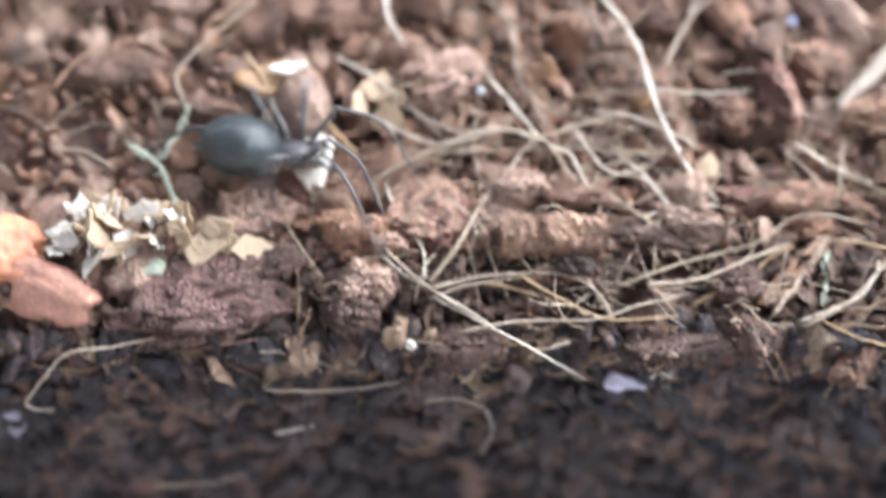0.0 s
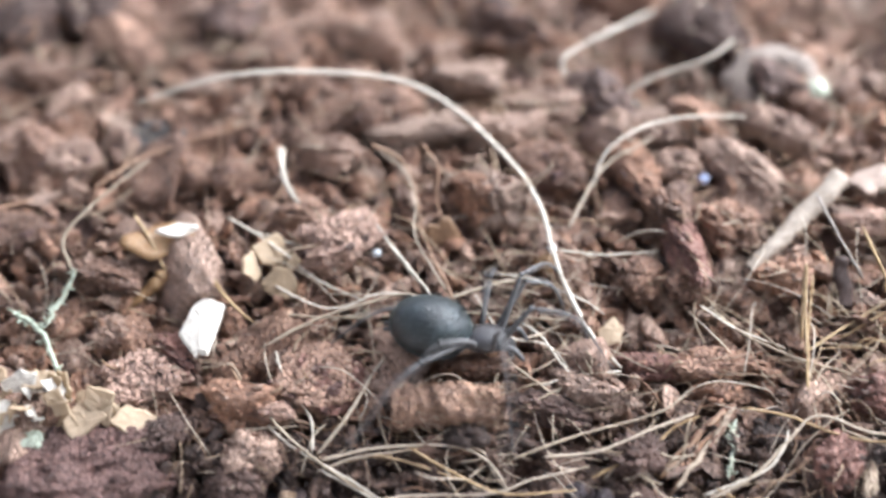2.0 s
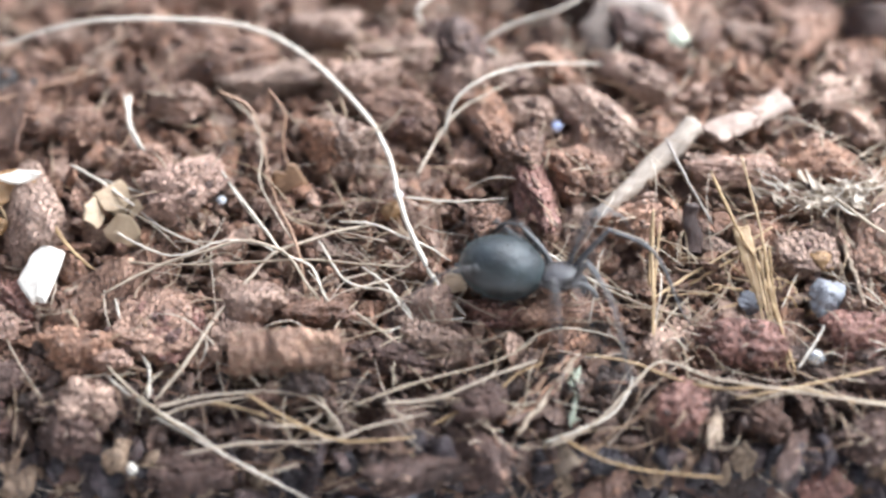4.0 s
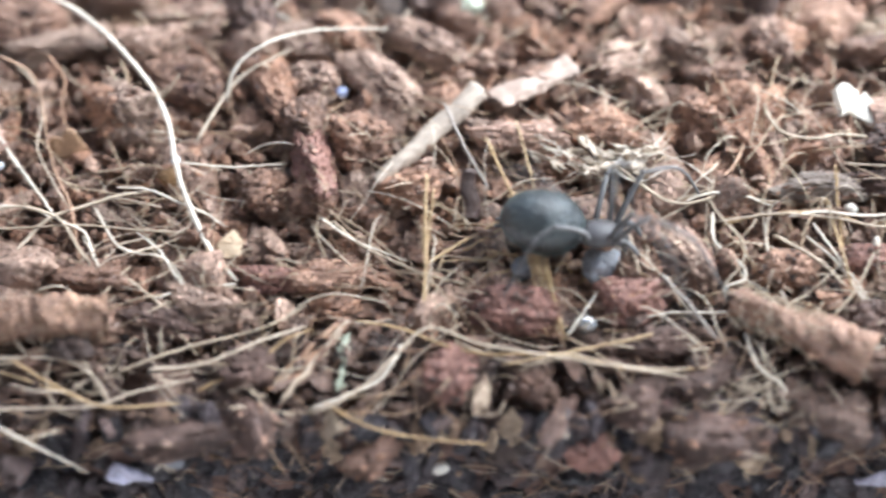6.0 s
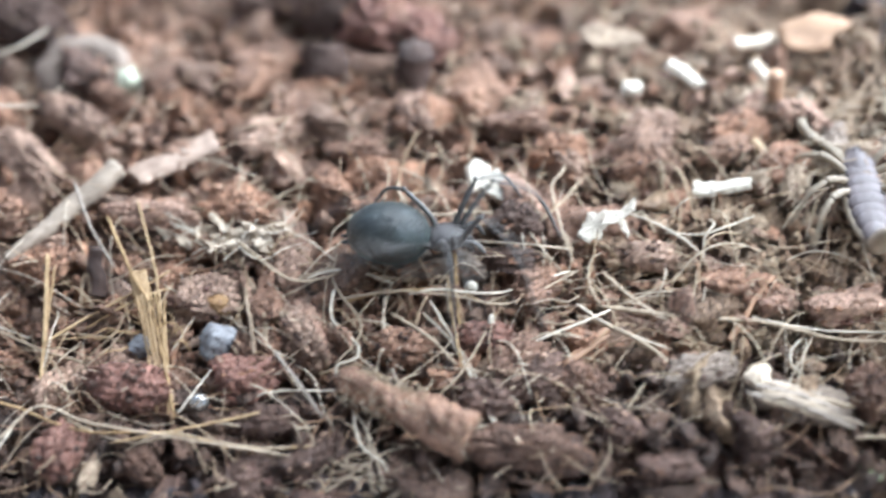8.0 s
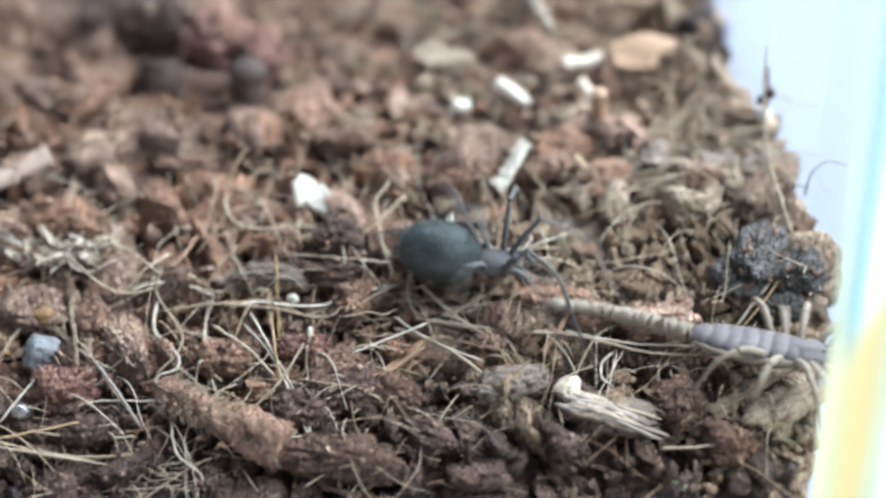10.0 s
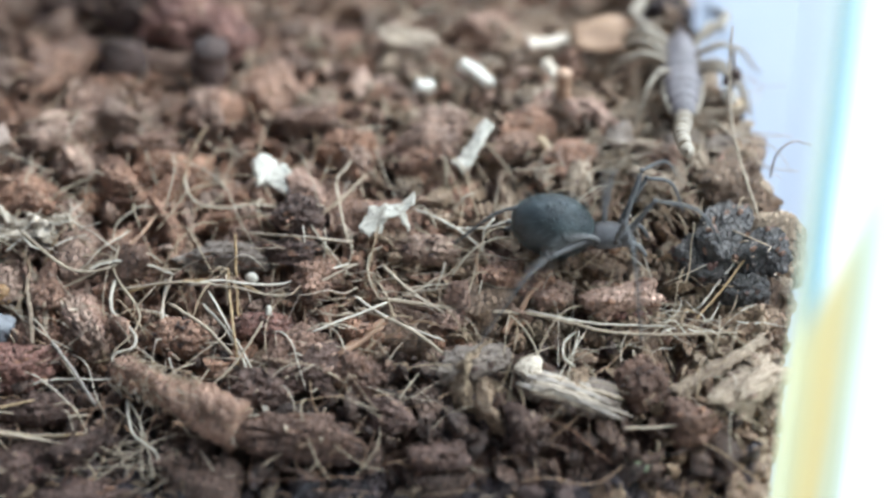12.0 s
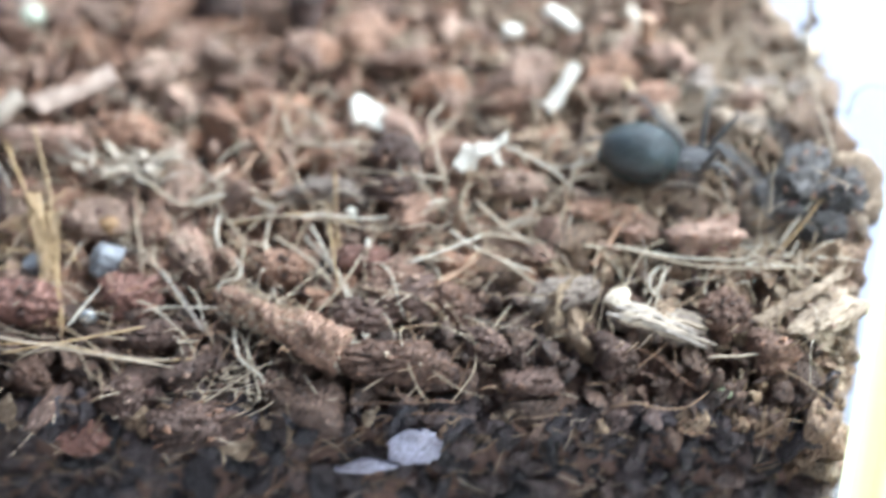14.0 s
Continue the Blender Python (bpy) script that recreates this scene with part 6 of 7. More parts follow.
frayed_strip((3.7, 4.4, -1.4), (-0.6, 0.3, -3.5), 1.7, 9, "tan frayed husk strip leaning by the pane", 31)
frayed_strip((17.6, 11.4, 1.0), (19.4, 6.5, -1.2), 1.3, 5, "greyish frayed straw bundle lying on the coir", 32)
frayed_strip((-19.9, 10.0, 0.3), (-24.0, 8.0, -0.7), 1.1, 7, "dry grey ribbed stalks lying together on the coir", 33)
frayed_strip((22.9, 5.8, -1.0), (29.9, 2.4, -2.2), 2.2, 12, "thick frayed coir strip with a fuzzy back", 34)
mass_rng = np.random.RandomState(91)
for k in range(26):
    p = np.array((13.4, 13.3, 1.7)) + np.array((6.2, -0.1, -0.0)) * mass_rng.uniform() + mass_rng.normal(0, 1, 3) * (0.2, 0.6, 0.25)
    flake("husk_flake", tuple(p), mass_rng.uniform(1.2, 2.8), mass_rng.uniform(0.35, 0.9), 0.1, M_SHAVING, "cream curled husk shaving on the coir", "husk flake", 240 + k, (mass_rng.uniform(10, 70), mass_rng.uniform(-40, 40), mass_rng.uniform(-50, 70)), 0.5, "cream shavings")
flake("leaf_scrap", (-11.8, 14.0, 2.0), 3.6, 1.9, 0.22, M_LEAF, "brown toothed leaf scrap standing in the coir", "leaf", 171, (80, 75, 10), 0.1)
pebble("amber_bead", (-6.3, 12.5, 1.3), (1.3, 1.0, 1.1), M_AMBER, "brown resinous bead hanging on a pale fibre", "resin bead", 43, rough=0.7)
flake("grey_leaf", (-28.4, 21.4, 3.2), 4.4, 2.2, 0.2, CHUNK_MAT["soil"], "dark bluish-grey leaf scrap between coir chunks", "leaf", 172, (20, 0, 20), 0.08)
stick("brown_stub", (-29.4, 10.3, -0.1), (-27.2, 11.7, 1.2), 0.26, 0.34, M_AMBER, "curved brown stub with a knobbed end", "stalk", seed=63, rough=2.5)
pebble("knob", (-27.2, 11.7, 1.3), (0.75, 0.7, 0.7), M_AMBER, "round knob at the end of a brown stub", "stalk", 44, rough=0.5)
stick("knobbed_stalk", (56.1, 21.7, 3.1), (56.1, 21.7, 3.1 + 4.5), 0.14, 0.1, FIBRE_MAT["grey"], "thin upright grey stalk at the corner of the bed", "stalk", seed=64)
pebble("stalk_knob", (56.3, 21.7, 5.7), (0.75, 0.68, 0.75), M_BARK, "small dark seed knob on an upright stalk", "seed", 71, rough=0.8)
pebble("stalk_knob", (55.8, 21.7, 5.2), (0.60, 0.54, 0.60), M_BARK, "small dark seed knob on an upright stalk", "seed", 66, rough=0.8)
pebble("stalk_knob", (56.0, 21.7, 4.2), (0.90, 0.81, 0.90), M_WHITE, "white crumb on an upright stalk", "seed", 56, rough=0.8)
pebble("stalk_knob", (56.3, 21.7, 3.4), (1.10, 0.99, 1.10), M_CREAM, "cream crumb at the foot of a stalk", "seed", 48, rough=0.8)
chunk("red", 24.0, 29.1, 4.2, 6, 4, 4.2, -90, 0)
chunk("dark", 21.1, 30.2, 4.3, 5, 4, 3.4, -43, 1)
chunk("dark", 17.9, 31.4, 4.3, 5, 3.5, 3, 4, 2)
chunk("red", 27.2, 27.2, 4.1, 3, 2.6, 3.6, 51, 3)
chunk("dark", 7.6, 25.0, 3.9, 4, 3, 2.6, -82, 4)
chunk("dark", 3.6, 29.1, 4.2, 6, 4, 3, -35, 5)
chunk("dark", -36.6, 30.6, 4.3, 6, 4, 3, 59, 7)
chunk("dark", -33.4, 32.8, 4.4, 6, 4, 3.2, -74, 8)
chunk("dark", -7.9, 30.2, 4.3, 5, 3, 2.6, -27, 9)
chunk("dark", 3.4, 31.8, 4.3, 5, 3.4, 2.8, 20, 0)
chunk("dark", -24.4, 31.6, 4.3, 5, 3.4, 2.6, 67, 1)
chunk("dark", -2.8, 23.2, 3.8, 5, 3, 2.6, -66, 2)
fibre("brown", 0.1, 0.08, [(-13.0, 17.9, 5.4), (-12.1, 17.0, 4.5), (-12.2, 15.7, 3.2), (-11.6, 14.4, 2.1)])
fibre("brown", 0.1, 0.08, [(-15.8, 18.5, 4.9), (-14.1, 17.8, 4.3), (-13.4, 16.5, 3.2), (-13.0, 14.6, 2.2)])
fibre("pale", 0.1, 0.08, [(1.9, 9.6, 0.8), (3.8, 8.7, -0.1), (6.5, 8.0, -0.9)])
fibre("pale", 0.13, 0.1, [(21.1, 10.8, 0.7), (22.4, 11.1, 1.0), (24.2, 11.0, 0.9), (25.7, 10.7, 0.4)])
fibre("pale", 0.12, 0.1, [(-10.2, 10.9, 0.6), (-8.6, 8.6, -0.3), (-6.2, 8.0, -0.6), (-5.0, 6.4, -1.3), (-4.6, 5.5, -1.8)])
fibre("pale", 0.1, 0.09, [(-6.7, 5.9, -1.5), (-5.0, 6.3, -1.2), (-2.4, 6.7, -1.2)])
fibre("pale", 0.12, 0.1, [(-18.3, 1.6, -3.2), (-16.5, 0.7, -3.7), (-13.5, -1.1, -4.1), (-9.8, -1.2, -7.0)])
fibre("straw", 0.13, 0.1, [(-18.3, 1.8, -2.8), (-15.5, 2.3, -2.4), (-11.7, 2.3, -2.2), (-9.7, 1.8, -2.7), (-8.5, 0.6, -3.7)])
fibre("gold", 0.12, 0.1, [(3.8, 4.5, -1.8), (6.1, 4.0, -1.9), (9.8, 2.7, -2.4), (14.7, 2.5, -2.4), (17.9, 1.9, -2.9), (21.9, 2.0, -2.9)])
fibre("gold", 0.11, 0.09, [(2.3, 0.5, -3.7), (4.6, -1.0, -3.9), (7.4, -1.2, -4.6), (10.6, -1.2, -5.0)])
fibre("pale", 0.13, 0.1, [(-23.7, 14.9, 2.7), (-22.2, 14.1, 2.3), (-20.3, 12.8, 1.7), (-18.5, 11.7, 0.8), (-16.3, 10.9, 0.2)])
fibre("pale", 0.12, 0.1, [(-15.5, 14.5, 2.5), (-14.8, 13.4, 2.1), (-13.8, 12.2, 1.3), (-12.6, 11.0, 0.5)])
fibre("pale", 0.1, 0.09, [(-20.8, 7.7, -0.5), (-20.1, 5.8, -1.2), (-18.8, 4.0, -1.9), (-18.7, 2.3, -2.7)])
fibre("straw", 0.11, 0.09, [(2.5, 9.8, 0.4), (4.1, 8.5, -0.2), (6.7, 7.4, -0.9), (9.7, 6.5, -1.3)])
fibre("straw", 0.13, 0.1, [(-21.9, 5.2, -1.4), (-20.3, 3.3, -2.0), (-18.2, 1.7, -2.9), (-15.5, 0.2, -3.9)])
fibre("pale", 0.1, 0.08, [(27.7, 9.5, 0.3), (28.9, 7.5, -0.5), (30.2, 5.4, -1.4), (31.3, 2.9, -2.4)])
fibre("straw", 0.12, 0.1, [(22.7, 12.0, 1.4), (22.5, 10.7, 0.6), (24.0, 8.6, -0.3), (23.8, 7.4, -0.8), (22.8, 6.3, -1.2)])
fibre("pale", 0.12, 0.1, [(35.4, 9.4, 0.1), (37.3, 8.2, -0.5), (40.3, 7.1, -1.1)])
fibre("straw", 0.1, 0.09, [(25.6, 10.6, 0.4), (25.2, 8.6, -0.3), (25.6, 6.7, -1.0), (26.4, 6.0, -1.5)])
fibre("gold", 0.11, 0.1, [(29.0, 12.0, 2.2), (29.1, 10.3, 0.6), (29.3, 8.3, -0.8)])
fibre("pale", 0.12, 0.1, [(57.0, 12.5, 1.7), (55.3, 10.9, 0.6), (53.6, 9.0, -0.5)])
fibre("straw", 0.11, 0.1, [(16.7, 3.2, -2.4), (19.5, 2.8, -2.4), (22.1, 3.0, -2.5)])


# ---------------------------------------------------------------- the spider


def hairs(centre, radii, count, seed, length=0.25):
    rng = np.random.RandomState(seed)
    pieces = []
    for _ in range(count):
        n = rng.normal(size=3)
        n /= np.linalg.norm(n)
        p = np.array(centre) + n * radii
        d = n + np.array((-0.7, 0, 0.1)) + rng.normal(0, 0.2, 3)
        d /= np.linalg.norm(d)
        pieces.append(tube([p - d * 0.04, p + d * length * rng.uniform(0.6, 1.2)], 0.016, 0.006, sides=3, steps=1, taper=False))
    return joined(pieces)


LEGS = []


def build_spider():
    sp = holder("spider", "small dark grey-green spider with grey legs walking over the coir", "spider")
    v, f = ball(2.35, 1.8, 1.62, sub=4)
    v = v * np.where(v[:, :1] > 0, (0.92, 1, 1), (1, 1, 1))
    ab = part("abdomen", big_mesh("abdomen", v, f), M_ABDOMEN, sp, "round velvety dark grey-green abdomen", put(-1.9, 0, 2.5, 0, 8, 0))
    hv, hf = hairs((0, 0, 0), (2.25, 1.77, 1.6), 600, 3, 0.32)
    part("bristles", big_mesh("bristles", hv, hf), M_ABDOMEN, ab)
    for s in (-1, 1):
        part("spinneret", big_mesh("spinneret", *tube([(-2.0, 0.2 * s, -0.5), (-2.6, 0.28 * s, -0.65)], 0.16, 0.08)), M_LEG, ab)
    v, f = ball(1.3, 1.0, 0.62, sub=3)
    ca = part("carapace", big_mesh("carapace", v, f), M_CARAPACE, sp, "shiny grey head and thorax", put(0.95, 0, 2.1, 0, -4, 0))
    part("waist", big_mesh("waist", *tube([(-0.5, 0, 2.1), (0.2, 0, 2.05)], 0.28, 0.35)), M_CARAPACE, sp)
    for k, (y, z) in enumerate([(-0.18, 0.34), (0.18, 0.34), (-0.42, 0.3), (0.42, 0.3)]):
        part("eye", big_mesh("eye", *ball(0.11, 0.11, 0.11, sub=2)), M_EYE, ca, at=put(1.05 - 0.15 * (k > 1), y, z))
    for s in (-1, 1):
        part("jaw", big_mesh("jaw", *tube([(1.9, 0.22 * s, 2.0), (2.3, 0.24 * s, 1.7), (2.35, 0.2 * s, 1.2)], 0.26, 0.16)), M_CARAPACE, sp)
        part("palp", big_mesh("palp", *tube([(1.7, 0.5 * s, 2.0), (2.5, 0.8 * s, 2.3), (3.1, 0.75 * s, 1.5)], 0.17, 0.13)), M_LEG, sp)
        for k, (ang, reach, up, bend) in enumerate([(24, 6.6, 3.0, 0.26), (55, 5.6, 2.8, 0.28), (114, 5.4, 2.0, 0.4), (158, 8.4, 1.5, 0.42)]):
            a = radians(ang) * s
            d = np.array((math.cos(a), math.sin(a), 0))
            knee = np.array((0, 0, up)) + d * reach * bend
            shin = np.array((0, 0, up * 0.72)) + d * reach * 0.62
            upper = tube([(0, 0, 0), tuple(d * reach * 0.12 + (0, 0, up * 0.5)), tuple(knee)], 0.18, 0.13, sides=8, steps=5)
            fuzz = [hairs((0, 0, 0), (0.2, 0.2, 0.2), 5, 10 * k + i, 0.3) for i in range(7)]
            fuzz = [(hv + (d * reach * bend * i / 7 + (0, 0, up * i / 7)) * MM, hf) for i, (hv, hf) in enumerate(fuzz)]
            leg = part("leg", big_mesh("leg", *joined([upper, ball(0.16, 0.16, 0.15, tuple(knee), 2)] + fuzz)), M_LEG, sp)
            v3, f3 = tube([tuple(knee), tuple(shin), tuple(d * reach * 0.88 + (0, 0, -0.9)), tuple(d * reach + (0, 0, -2.0))], 0.12, 0.05, sides=8, steps=5)
            part("lower_leg", big_mesh("lower_leg", v3, f3), M_LEG, leg)
            part("coxa", big_mesh("coxa", *ball(0.42, 0.36, 0.34, tuple(-0.25 * d + (0, 0, -0.15)), 2)), M_COXA, leg, "short brown leg base")
            LEGS.append((leg, (0.95 + 0.75 * math.cos(a) * 1.0, 0.62 * s, 2.0), s, k))
    return sp


SPIDER = build_spider()

# ---------------------------------------------------------------- the scorpion
SLEGS, TAIL = [], []


def build_scorpion():
    sc = holder("scorpion", "small pale tan scorpion with lilac-grey banded back and thin tail", "scorpion")
    v, f = ball(1.15, 0.7, 0.36, sub=4)
    v = v * np.where(v[:, :1] > 0, (1, 0.82, 1), (1, 1, 1))
    v[:, 2] += 0.04 * MM * np.cos(v[:, 1] / MM * 7)
    head = part("carapace", big_mesh("carapace", v, f), M_SCORPION_BACK, sc, "lilac-grey shield over the head", put(1.9, 0, 1.1, 0, 4, 0))
    for s in (-1, 1):
        part("eye", big_mesh("eye", *ball(0.09, 0.08, 0.08, sub=2)), M_EYE, head, at=put(0.3, 0.12 * s, 0.33))
    for k in range(7):
        w = (0.7, 0.78, 0.84, 0.84, 0.78, 0.68, 0.54)[k]
        v, f = ball(0.62, w, 0.36, sub=3)
        plate_back = part("back_plate", big_mesh("back_plate", v, f), M_SCORPION_BACK, sc, at=put(0.95 - 0.6 * k, 0, 1.06 + 0.03 * (k % 2), 0, -9, 0))
        part("rim", big_mesh("rim", *tube([(-0.42, -w * 0.7, 0.1), (-0.56, 0, 0.22), (-0.42, w * 0.7, 0.1)], 0.05, 0.05, sides=6)), M_SCORPION, plate_back, "tan edge of a back plate")
    for s in (-1, 1):
        part("flank", big_mesh("flank", *tube([(1.6, 0.6 * s, 0.95), (0, 0.8 * s, 0.92), (-1.8, 0.74 * s, 0.92), (-3.1, 0.4 * s, 0.95)], 0.2, 0.14, sides=8)), M_SCORPION, sc, "pale soft flank")
    pts = [(0, 0, 0), (-1.15, 0.08, 0.1), (-2.3, 0.2, 0.2), (-3.6, 0.25, 0.25), (-5.1, 0.2, 0.3)]
    root = None
    for k in range(4):
        a, b = np.array(pts[k]), np.array(pts[k + 1])
        m = (a + b) / 2
        r = 0.42 - 0.035 * k
        seg = big_mesh("tail_segment", *tube([a, a * 0.8 + b * 0.2, m, a * 0.2 + b * 0.8, b], r * 0.98, r * 0.92, sides=10, steps=4, wobble=0.02, seed=k))
        if root is None:
            root = part("tail", seg, M_SCORPION, sc, "thin jointed tail", put(-3.3, 0, 1.0))
            TAIL.append(root)
        else:
            part("tail_segment", seg, M_SCORPION, root)
    part("sting", big_mesh("sting", *joined([ball(0.42, 0.3, 0.3, (-5.5, 0.15, 0.3), 3), tube([(-5.8, 0.15, 0.35), (-6.2, 0.1, 0.45), (-6.4, 0.1, 0.15)], 0.13, 0.03)])), M_SCORPION, root, "pale bulb with a curved sting")
    for s in (-1, 1):
        arm = part("claw_arm", big_mesh("claw_arm", *joined([tube([(2.3, 0.5 * s, 1.05), (2.7, 1.2 * s, 1.3), (3.0, 1.7 * s, 1.5)], 0.16, 0.22, sides=8), ball(0.3, 0.26, 0.24, (3.05, 1.75 * s, 1.5), 3), tube([(3.05, 1.75 * s, 1.5), (3.7, 2.1 * s, 1.6), (4.4, 2.0 * s, 1.4)], 0.2, 0.24, sides=8)])), M_SCORPION, sc)
        part("claw", big_mesh("claw", *joined([ball(0.8, 0.3, 0.28, (5.0, 1.8 * s, 1.3), 3), tube([(5.5, 1.95 * s, 1.3), (6.2, 1.8 * s, 1.35), (6.8, 1.35 * s, 1.25)], 0.13, 0.04), tube([(5.5, 1.55 * s, 1.25), (6.1, 1.4 * s, 1.25), (6.7, 1.25 * s, 1.2)], 0.11, 0.04)])), M_SCORPION, arm, "slender two-fingered claw")
        for k, ang in enumerate((50, 75, 105, 135)):
            a = radians(ang) * s
            d = np.array((math.cos(a), math.sin(a), 0))
            leg = part("leg", big_mesh("leg", *joined([tube([(0, 0, 0), tuple(d * 0.6 + (0, 0, 0.45)), tuple(d * 1.2 + (0, 0, 0.7))], 0.15, 0.17, sides=8), ball(0.17, 0.17, 0.15, tuple(d * 1.2 + (0, 0, 0.7)), 2)])), M_SCORPION, sc)
            part("lower_leg", big_mesh("lower_leg", *tube([tuple(d * 1.2 + (0, 0, 0.7)), tuple(d * 2.1 + (0, 0, 0.35)), tuple(d * 2.7 + (0, 0, -0.5)), tuple(d * 3.1 + (0, 0, -1.0))], 0.14, 0.04, sides=8)), M_SCORPION, leg)
            SLEGS.append((leg, (1.7 - 0.55 * k, 0.5 * s, 1.0), s, k))
    return sc


SCORPION, OTHER_SCORPION = build_scorpion(), build_scorpion()
SCORPION.scale = OTHER_SCORPION.scale = (1.3, 1.3, 1.3)

# ---------------------------------------------------------------- movement
# seconds, place (mm), heading in degrees (0 is towards +x)
SPIDER_ROWS = [
    (0, (-26.87, 8.16, -0.82), -2, 0),
    (0.3, (-22.99, 9.55, -0.30), -5, 0),
    (0.5, (-19.43, 9.85, -0.19), -5, 0),
    (0.9, (-15.37, 12.36, 0.98), -5, 0),
    (1, (-15.81, 11.08, 0.38), -5, 0),
    (1.2, (-15.24, 10.90, 0.34), -8, 0),
    (1.5, (-12.24, 10.70, 0.25), -8, 0),
    (1.8, (-11.77, 7.05, -1.14), -8, 0),
    (2, (-10.45, 7.31, -1.05), -8, 0),
    (2.2, (-9.79, 7.79, -0.88), -8, 0),
    (4.3, (3.58, 7.44, -1.04), -5, 0),
    (4.5, (5.48, 5.54, -1.53), -20, 0),
    (4.7, (5.64, 4.75, -1.71), -28, 0),
    (5, (6.65, 3.85, -1.98), -30, 0),
    (5.4, (7.4, 4.1, -1.9), -18, 0),
    (5.467, (7.7, 4.2, -1.95), -14, 0),
    (5.5, (9.31, 4.90, -1.82), -12, 0),
    (5.533, (10.9, 5.7, -1.6), -12, 0),
    (5.6, (11.4, 6.0, -1.5), -10, 0),
    (5.8, (13.71, 7.41, -1.02), -8, 0),
    (6, (15.66, 7.73, -0.90), -8, 0),
    (6.2, (17.06, 7.46, -1.00), -8, 0),
    (6.5, (20.07, 5.39, -1.67), -12, 0),
    (7, (23.79, 7.88, -0.88), -5, 0),
    (7.2, (24.20, 8.57, -0.70), 0, 0),
    (7.5, (24.76, 10.31, -0.23), 12, 0),
    (8, (27.61, 11.69, 0.53), 4, 0),
    (8.4, (30.74, 8.87, -0.48), -10, 0),
    (8.5, (31.53, 8.90, -0.47), -10, 0),
    (8.7, (31.01, 10.60, 0.24), -10, 0),
    (9, (34.81, 10.00, -0.04), -10, 0),
    (9.2, (36.09, 10.10, 0.00), -10, 0),
    (11.3, (45.69, 12.61, 1.10), -5, 0),
    (11.433, (46.2, 12.3, 1.0), -6, 0),
    (11.467, (46.6, 12.1, 0.9), -8, 0),
    (11.5, (48.48, 11.38, 0.57), -8, 0),
    (11.533, (49.9, 10.8, 0.4), -8, 0),
    (11.6, (48.9, 11.6, 0.7), -8, 0),
    (11.7, (47.20, 12.31, 1.00), -8, 0),
    (12, (47.82, 11.59, 0.67), -8, 0),
    (12.5, (49.50, 11.38, -0.04), -8, 0),
    (13, (49.42, 11.46, 0.00), -8, 0),
    (13.3, (48.96, 11.23, -0.15), -5, 0),
    (13.5, (49.22, 10.87, -0.31), -5, 0),
    (13.7, (48.16, 14.08, 0.90), -5, 0),
    (14, (47.92, 12.67, 0.52), -5, 0),
]
SCORPION_ROWS = [  # faces the spider, backs off to the wall, later climbs away along it
    (0, (49.00, 7.00, -1.15), 176, 0),
    (6.4, (48.00, 7.00, -1.15), 176, 0),
    (6.7, (41.0, 5.6, -1.7), 176, 0),
    (7, (41.3, 6.2, -1.5), 176, 0),
    (7.2, (43.11, 6.08, -1.47), 175, 0),
    (7.4, (53.0, 7.8, -0.9), 232, 0),
    (7.7, (56.0, 9.0, -0.3), 255, 0),
    (8.4, (56.6, 8.4, 0.0), 260, 0),
    (8.6, (58.2, 6.6, 1.3), 308, 0),
    (9, (58.5, 6.4, 1.3), 312, 0),
    (9.4, (58.2, 6.5, 0.9), 314, 0),
    (10.1, (54.6, 6.2, -0.6), 352, 0),
    (10.7, (53.00, 8.2, -0.5), 385, 0),
    (11.3, (55.42, 14.43, 1.64), 406, 0),
    (11.5, (54.8, 17.0, 2.1), 428, 0),
    (11.7, (54.28, 21.18, 3.14), 436, 0),
    (11.9, (53.43, 23.06, 3.38), 448, 0),
    (12.1, (53.41, 23.58, 3.42), 448, 0),
    (12.5, (53.00, 29.54, 3.87), 452, 0),
    (13, (53.00, 34.45, 4.02), 452, 0),
    (13.5, (52.42, 40.07, 4.17), 452, 0),
    (14, (49.27, 43.76, 4.27), 452, 0),
]
OTHER_ROWS = [  # stands by the wall, then runs to the back of the box
    (0, (53.50, 11.60, 0.45), 97, 0),
    (7.5, (53.50, 11.60, 0.45), 97, 0),
    (7.8, (50.92, 13.42, 1.40), 97, 0),
    (8, (50.92, 14.82, 1.74), 92, 0),
    (8.4, (50.98, 15.29, 1.85), 90, 0),
    (8.5, (50.94, 15.82, 1.98), 91, 0),
    (8.6, (50.60, 16.10, 2.05), 100, 0),
    (8.7, (49.74, 16.50, 2.1), 118, 0),
    (8.8, (49.30, 18.20, 2.3), 131, 0),
    (8.9, (45.50, 22.80, 3.1), 134, 0),
    (9, (44.00, 25.00, 3.3), 135, 0),
    (9.2, (43.30, 26.80, 3.4), 130, 0),
    (10, (42.00, 38.00, 4.0), 100, 0),
    (11.2, (42.00, 50.00, 4.3), 92, 0),
    (14, (42.00, 50.00, 4.3), 92, 0),
]


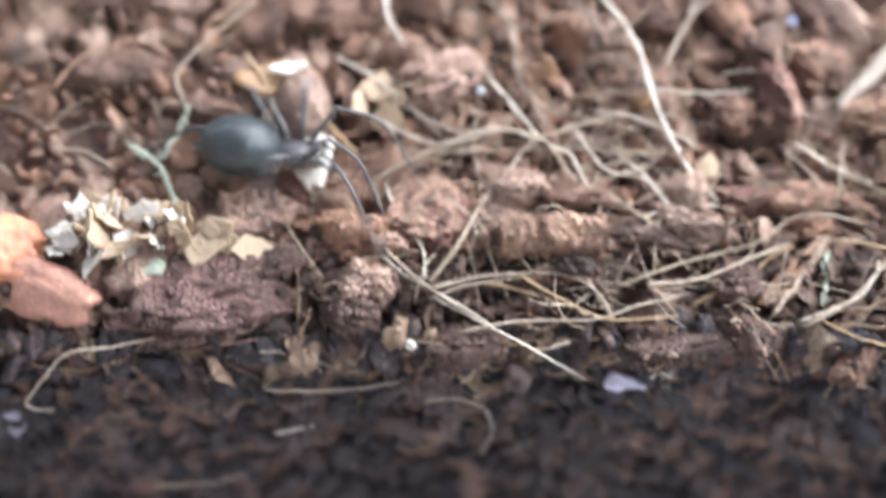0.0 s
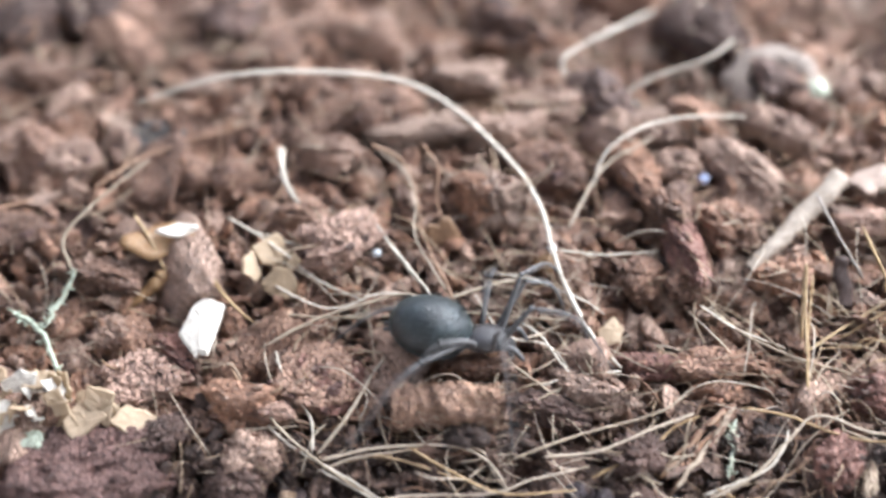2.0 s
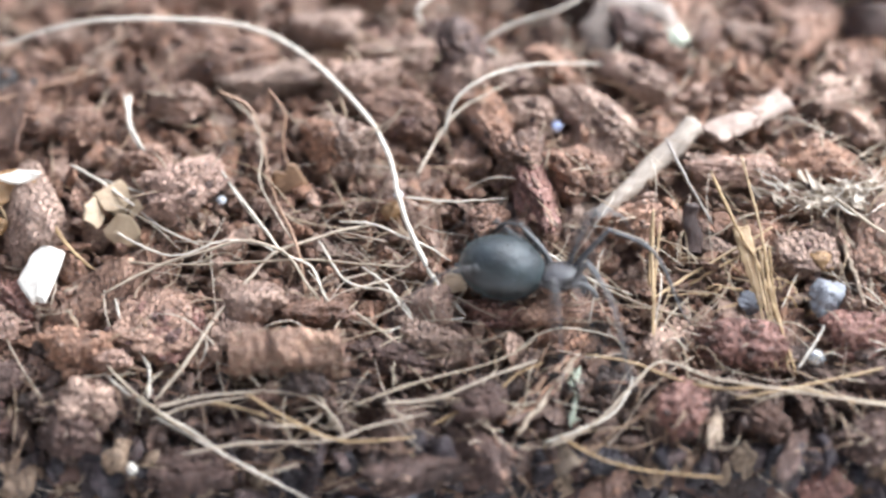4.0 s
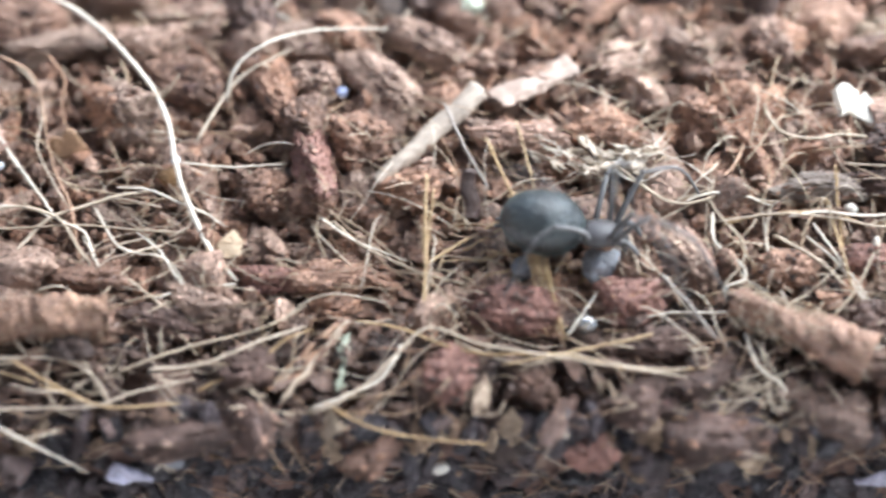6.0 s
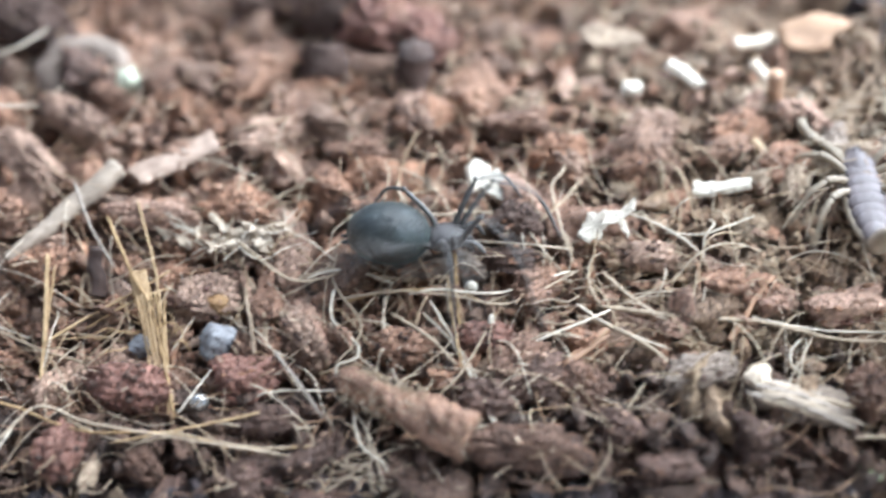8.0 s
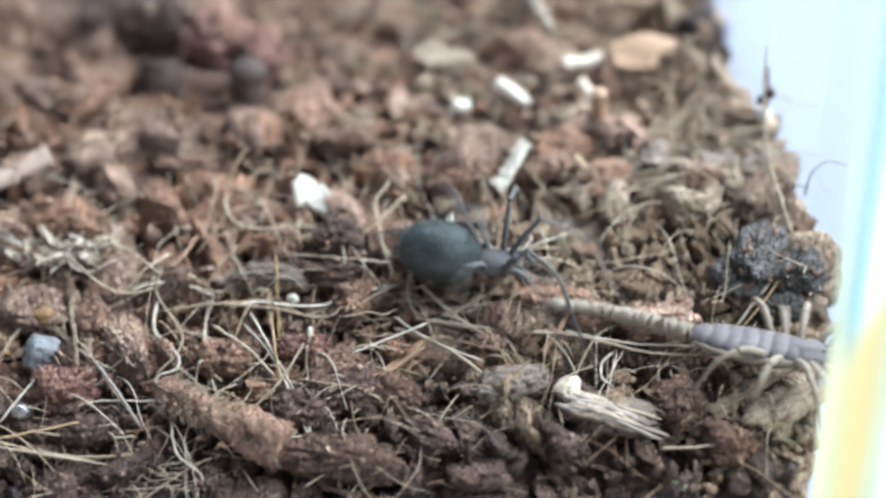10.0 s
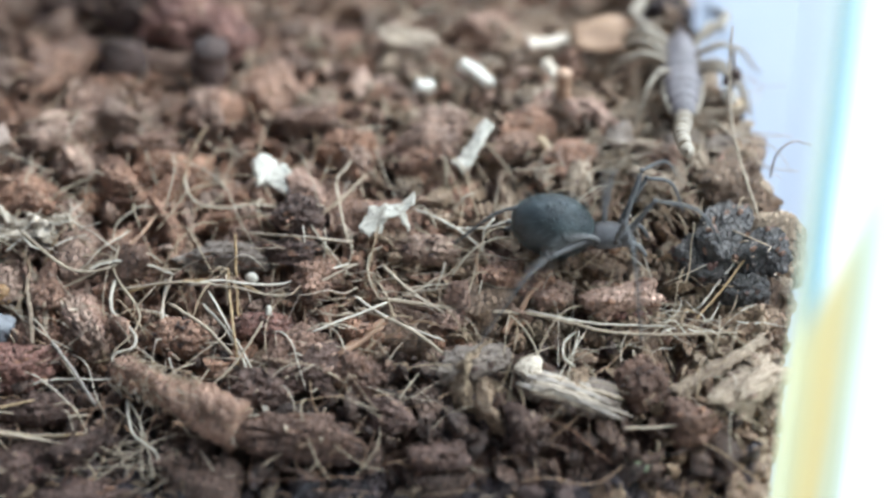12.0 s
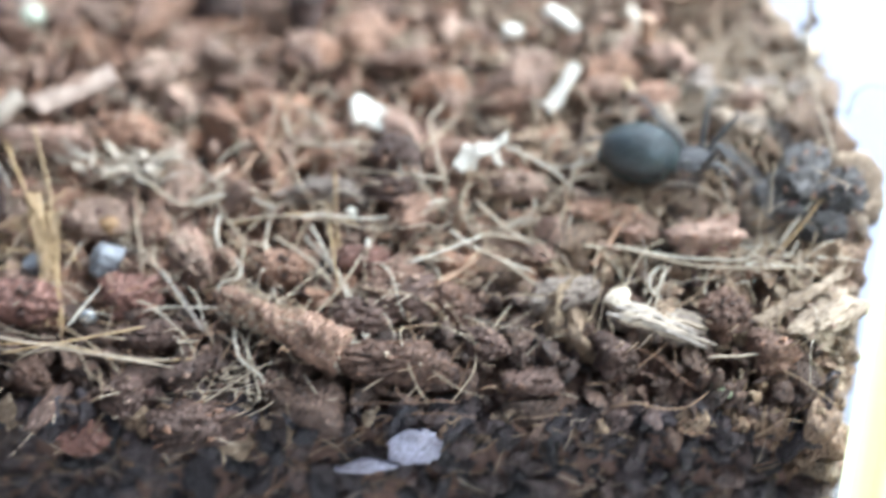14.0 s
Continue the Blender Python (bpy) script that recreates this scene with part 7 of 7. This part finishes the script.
def stepping(leg, root, side, k, swing, lift, beats):
    rows = []
    for i in range(0, 841):
        t = i / 60
        ph = 2 * math.pi * beats * t + math.pi * ((k + (side > 0)) % 2) + 1.3 * k
        rows.append((t, pose(root[0] * MM, root[1] * MM, root[2] * MM, -side * max(0.0, math.cos(ph)) * lift, 0, side * swing * math.sin(ph))))
    walk(leg, rows)


def peg_pose(a, b):
    return Matrix.Translation(mm(a)) @ (Vector(b) - Vector(a)).to_track_quat("X", "Z").to_matrix().to_4x4()


def motions():
    # the body bobs and sways a little with every step
    at = np.array([(t, *p, turn) for t, p, turn, tip in SPIDER_ROWS])
    rows = []
    for i in range(421):
        t = i / 30
        x, y, z, turn = (float(np.interp(t, at[:, 0], at[:, k])) for k in (1, 2, 3, 4))
        beat = 2 * math.pi * 6.9 * t
        rows.append((t, put(x + 0.14 * math.sin(beat * 0.5), y + 0.1 * math.cos(beat * 0.61), z + 0.2 * math.sin(beat), 0, 1.5 * math.cos(beat), turn + 2 * math.sin(beat * 0.5))))
    walk(SPIDER, rows)
    for animal, path in ((SCORPION, SCORPION_ROWS), (OTHER_SCORPION, OTHER_ROWS)):
        walk(animal, [(t, put(x, y, z, 0, tip, turn)) for t, (x, y, z), turn, tip in path])
    lying = peg_pose((41.88, 15.76, 2.46), (45.12, 16.10, 2.64))
    tipped = peg_pose((40.92, 16.99, 2.66), (42.41, 18.91, 4.18))
    walk(PEG, [(0.0, lying), (8.7, lying), (8.95, tipped), (14.0, tipped)])
    tails = (
        [(0.0, 10), (6.5, 30), (7.2, 40), (7.7, 20), (8.6, 4), (9.2, 0), (11.3, -6), (11.55, -8), (11.8, 12), (12.5, 25), (14.0, 25)],
        [(0.0, 30), (7.8, 42), (8.5, 44), (8.8, 24), (9.2, 10), (14.0, 10)],
    )
    for tail, bends in zip(TAIL, tails):
        walk(tail, [(t, put(-3.3, 0, 1.0, 0, up, 0)) for t, up in bends])
    for leg, root, side, k in LEGS:
        stepping(leg, root, side, k, 36, 16, 7.3)
    for leg, root, side, k in SLEGS:
        stepping(leg, root, side, k, 16, 12, 5.3)


motions()
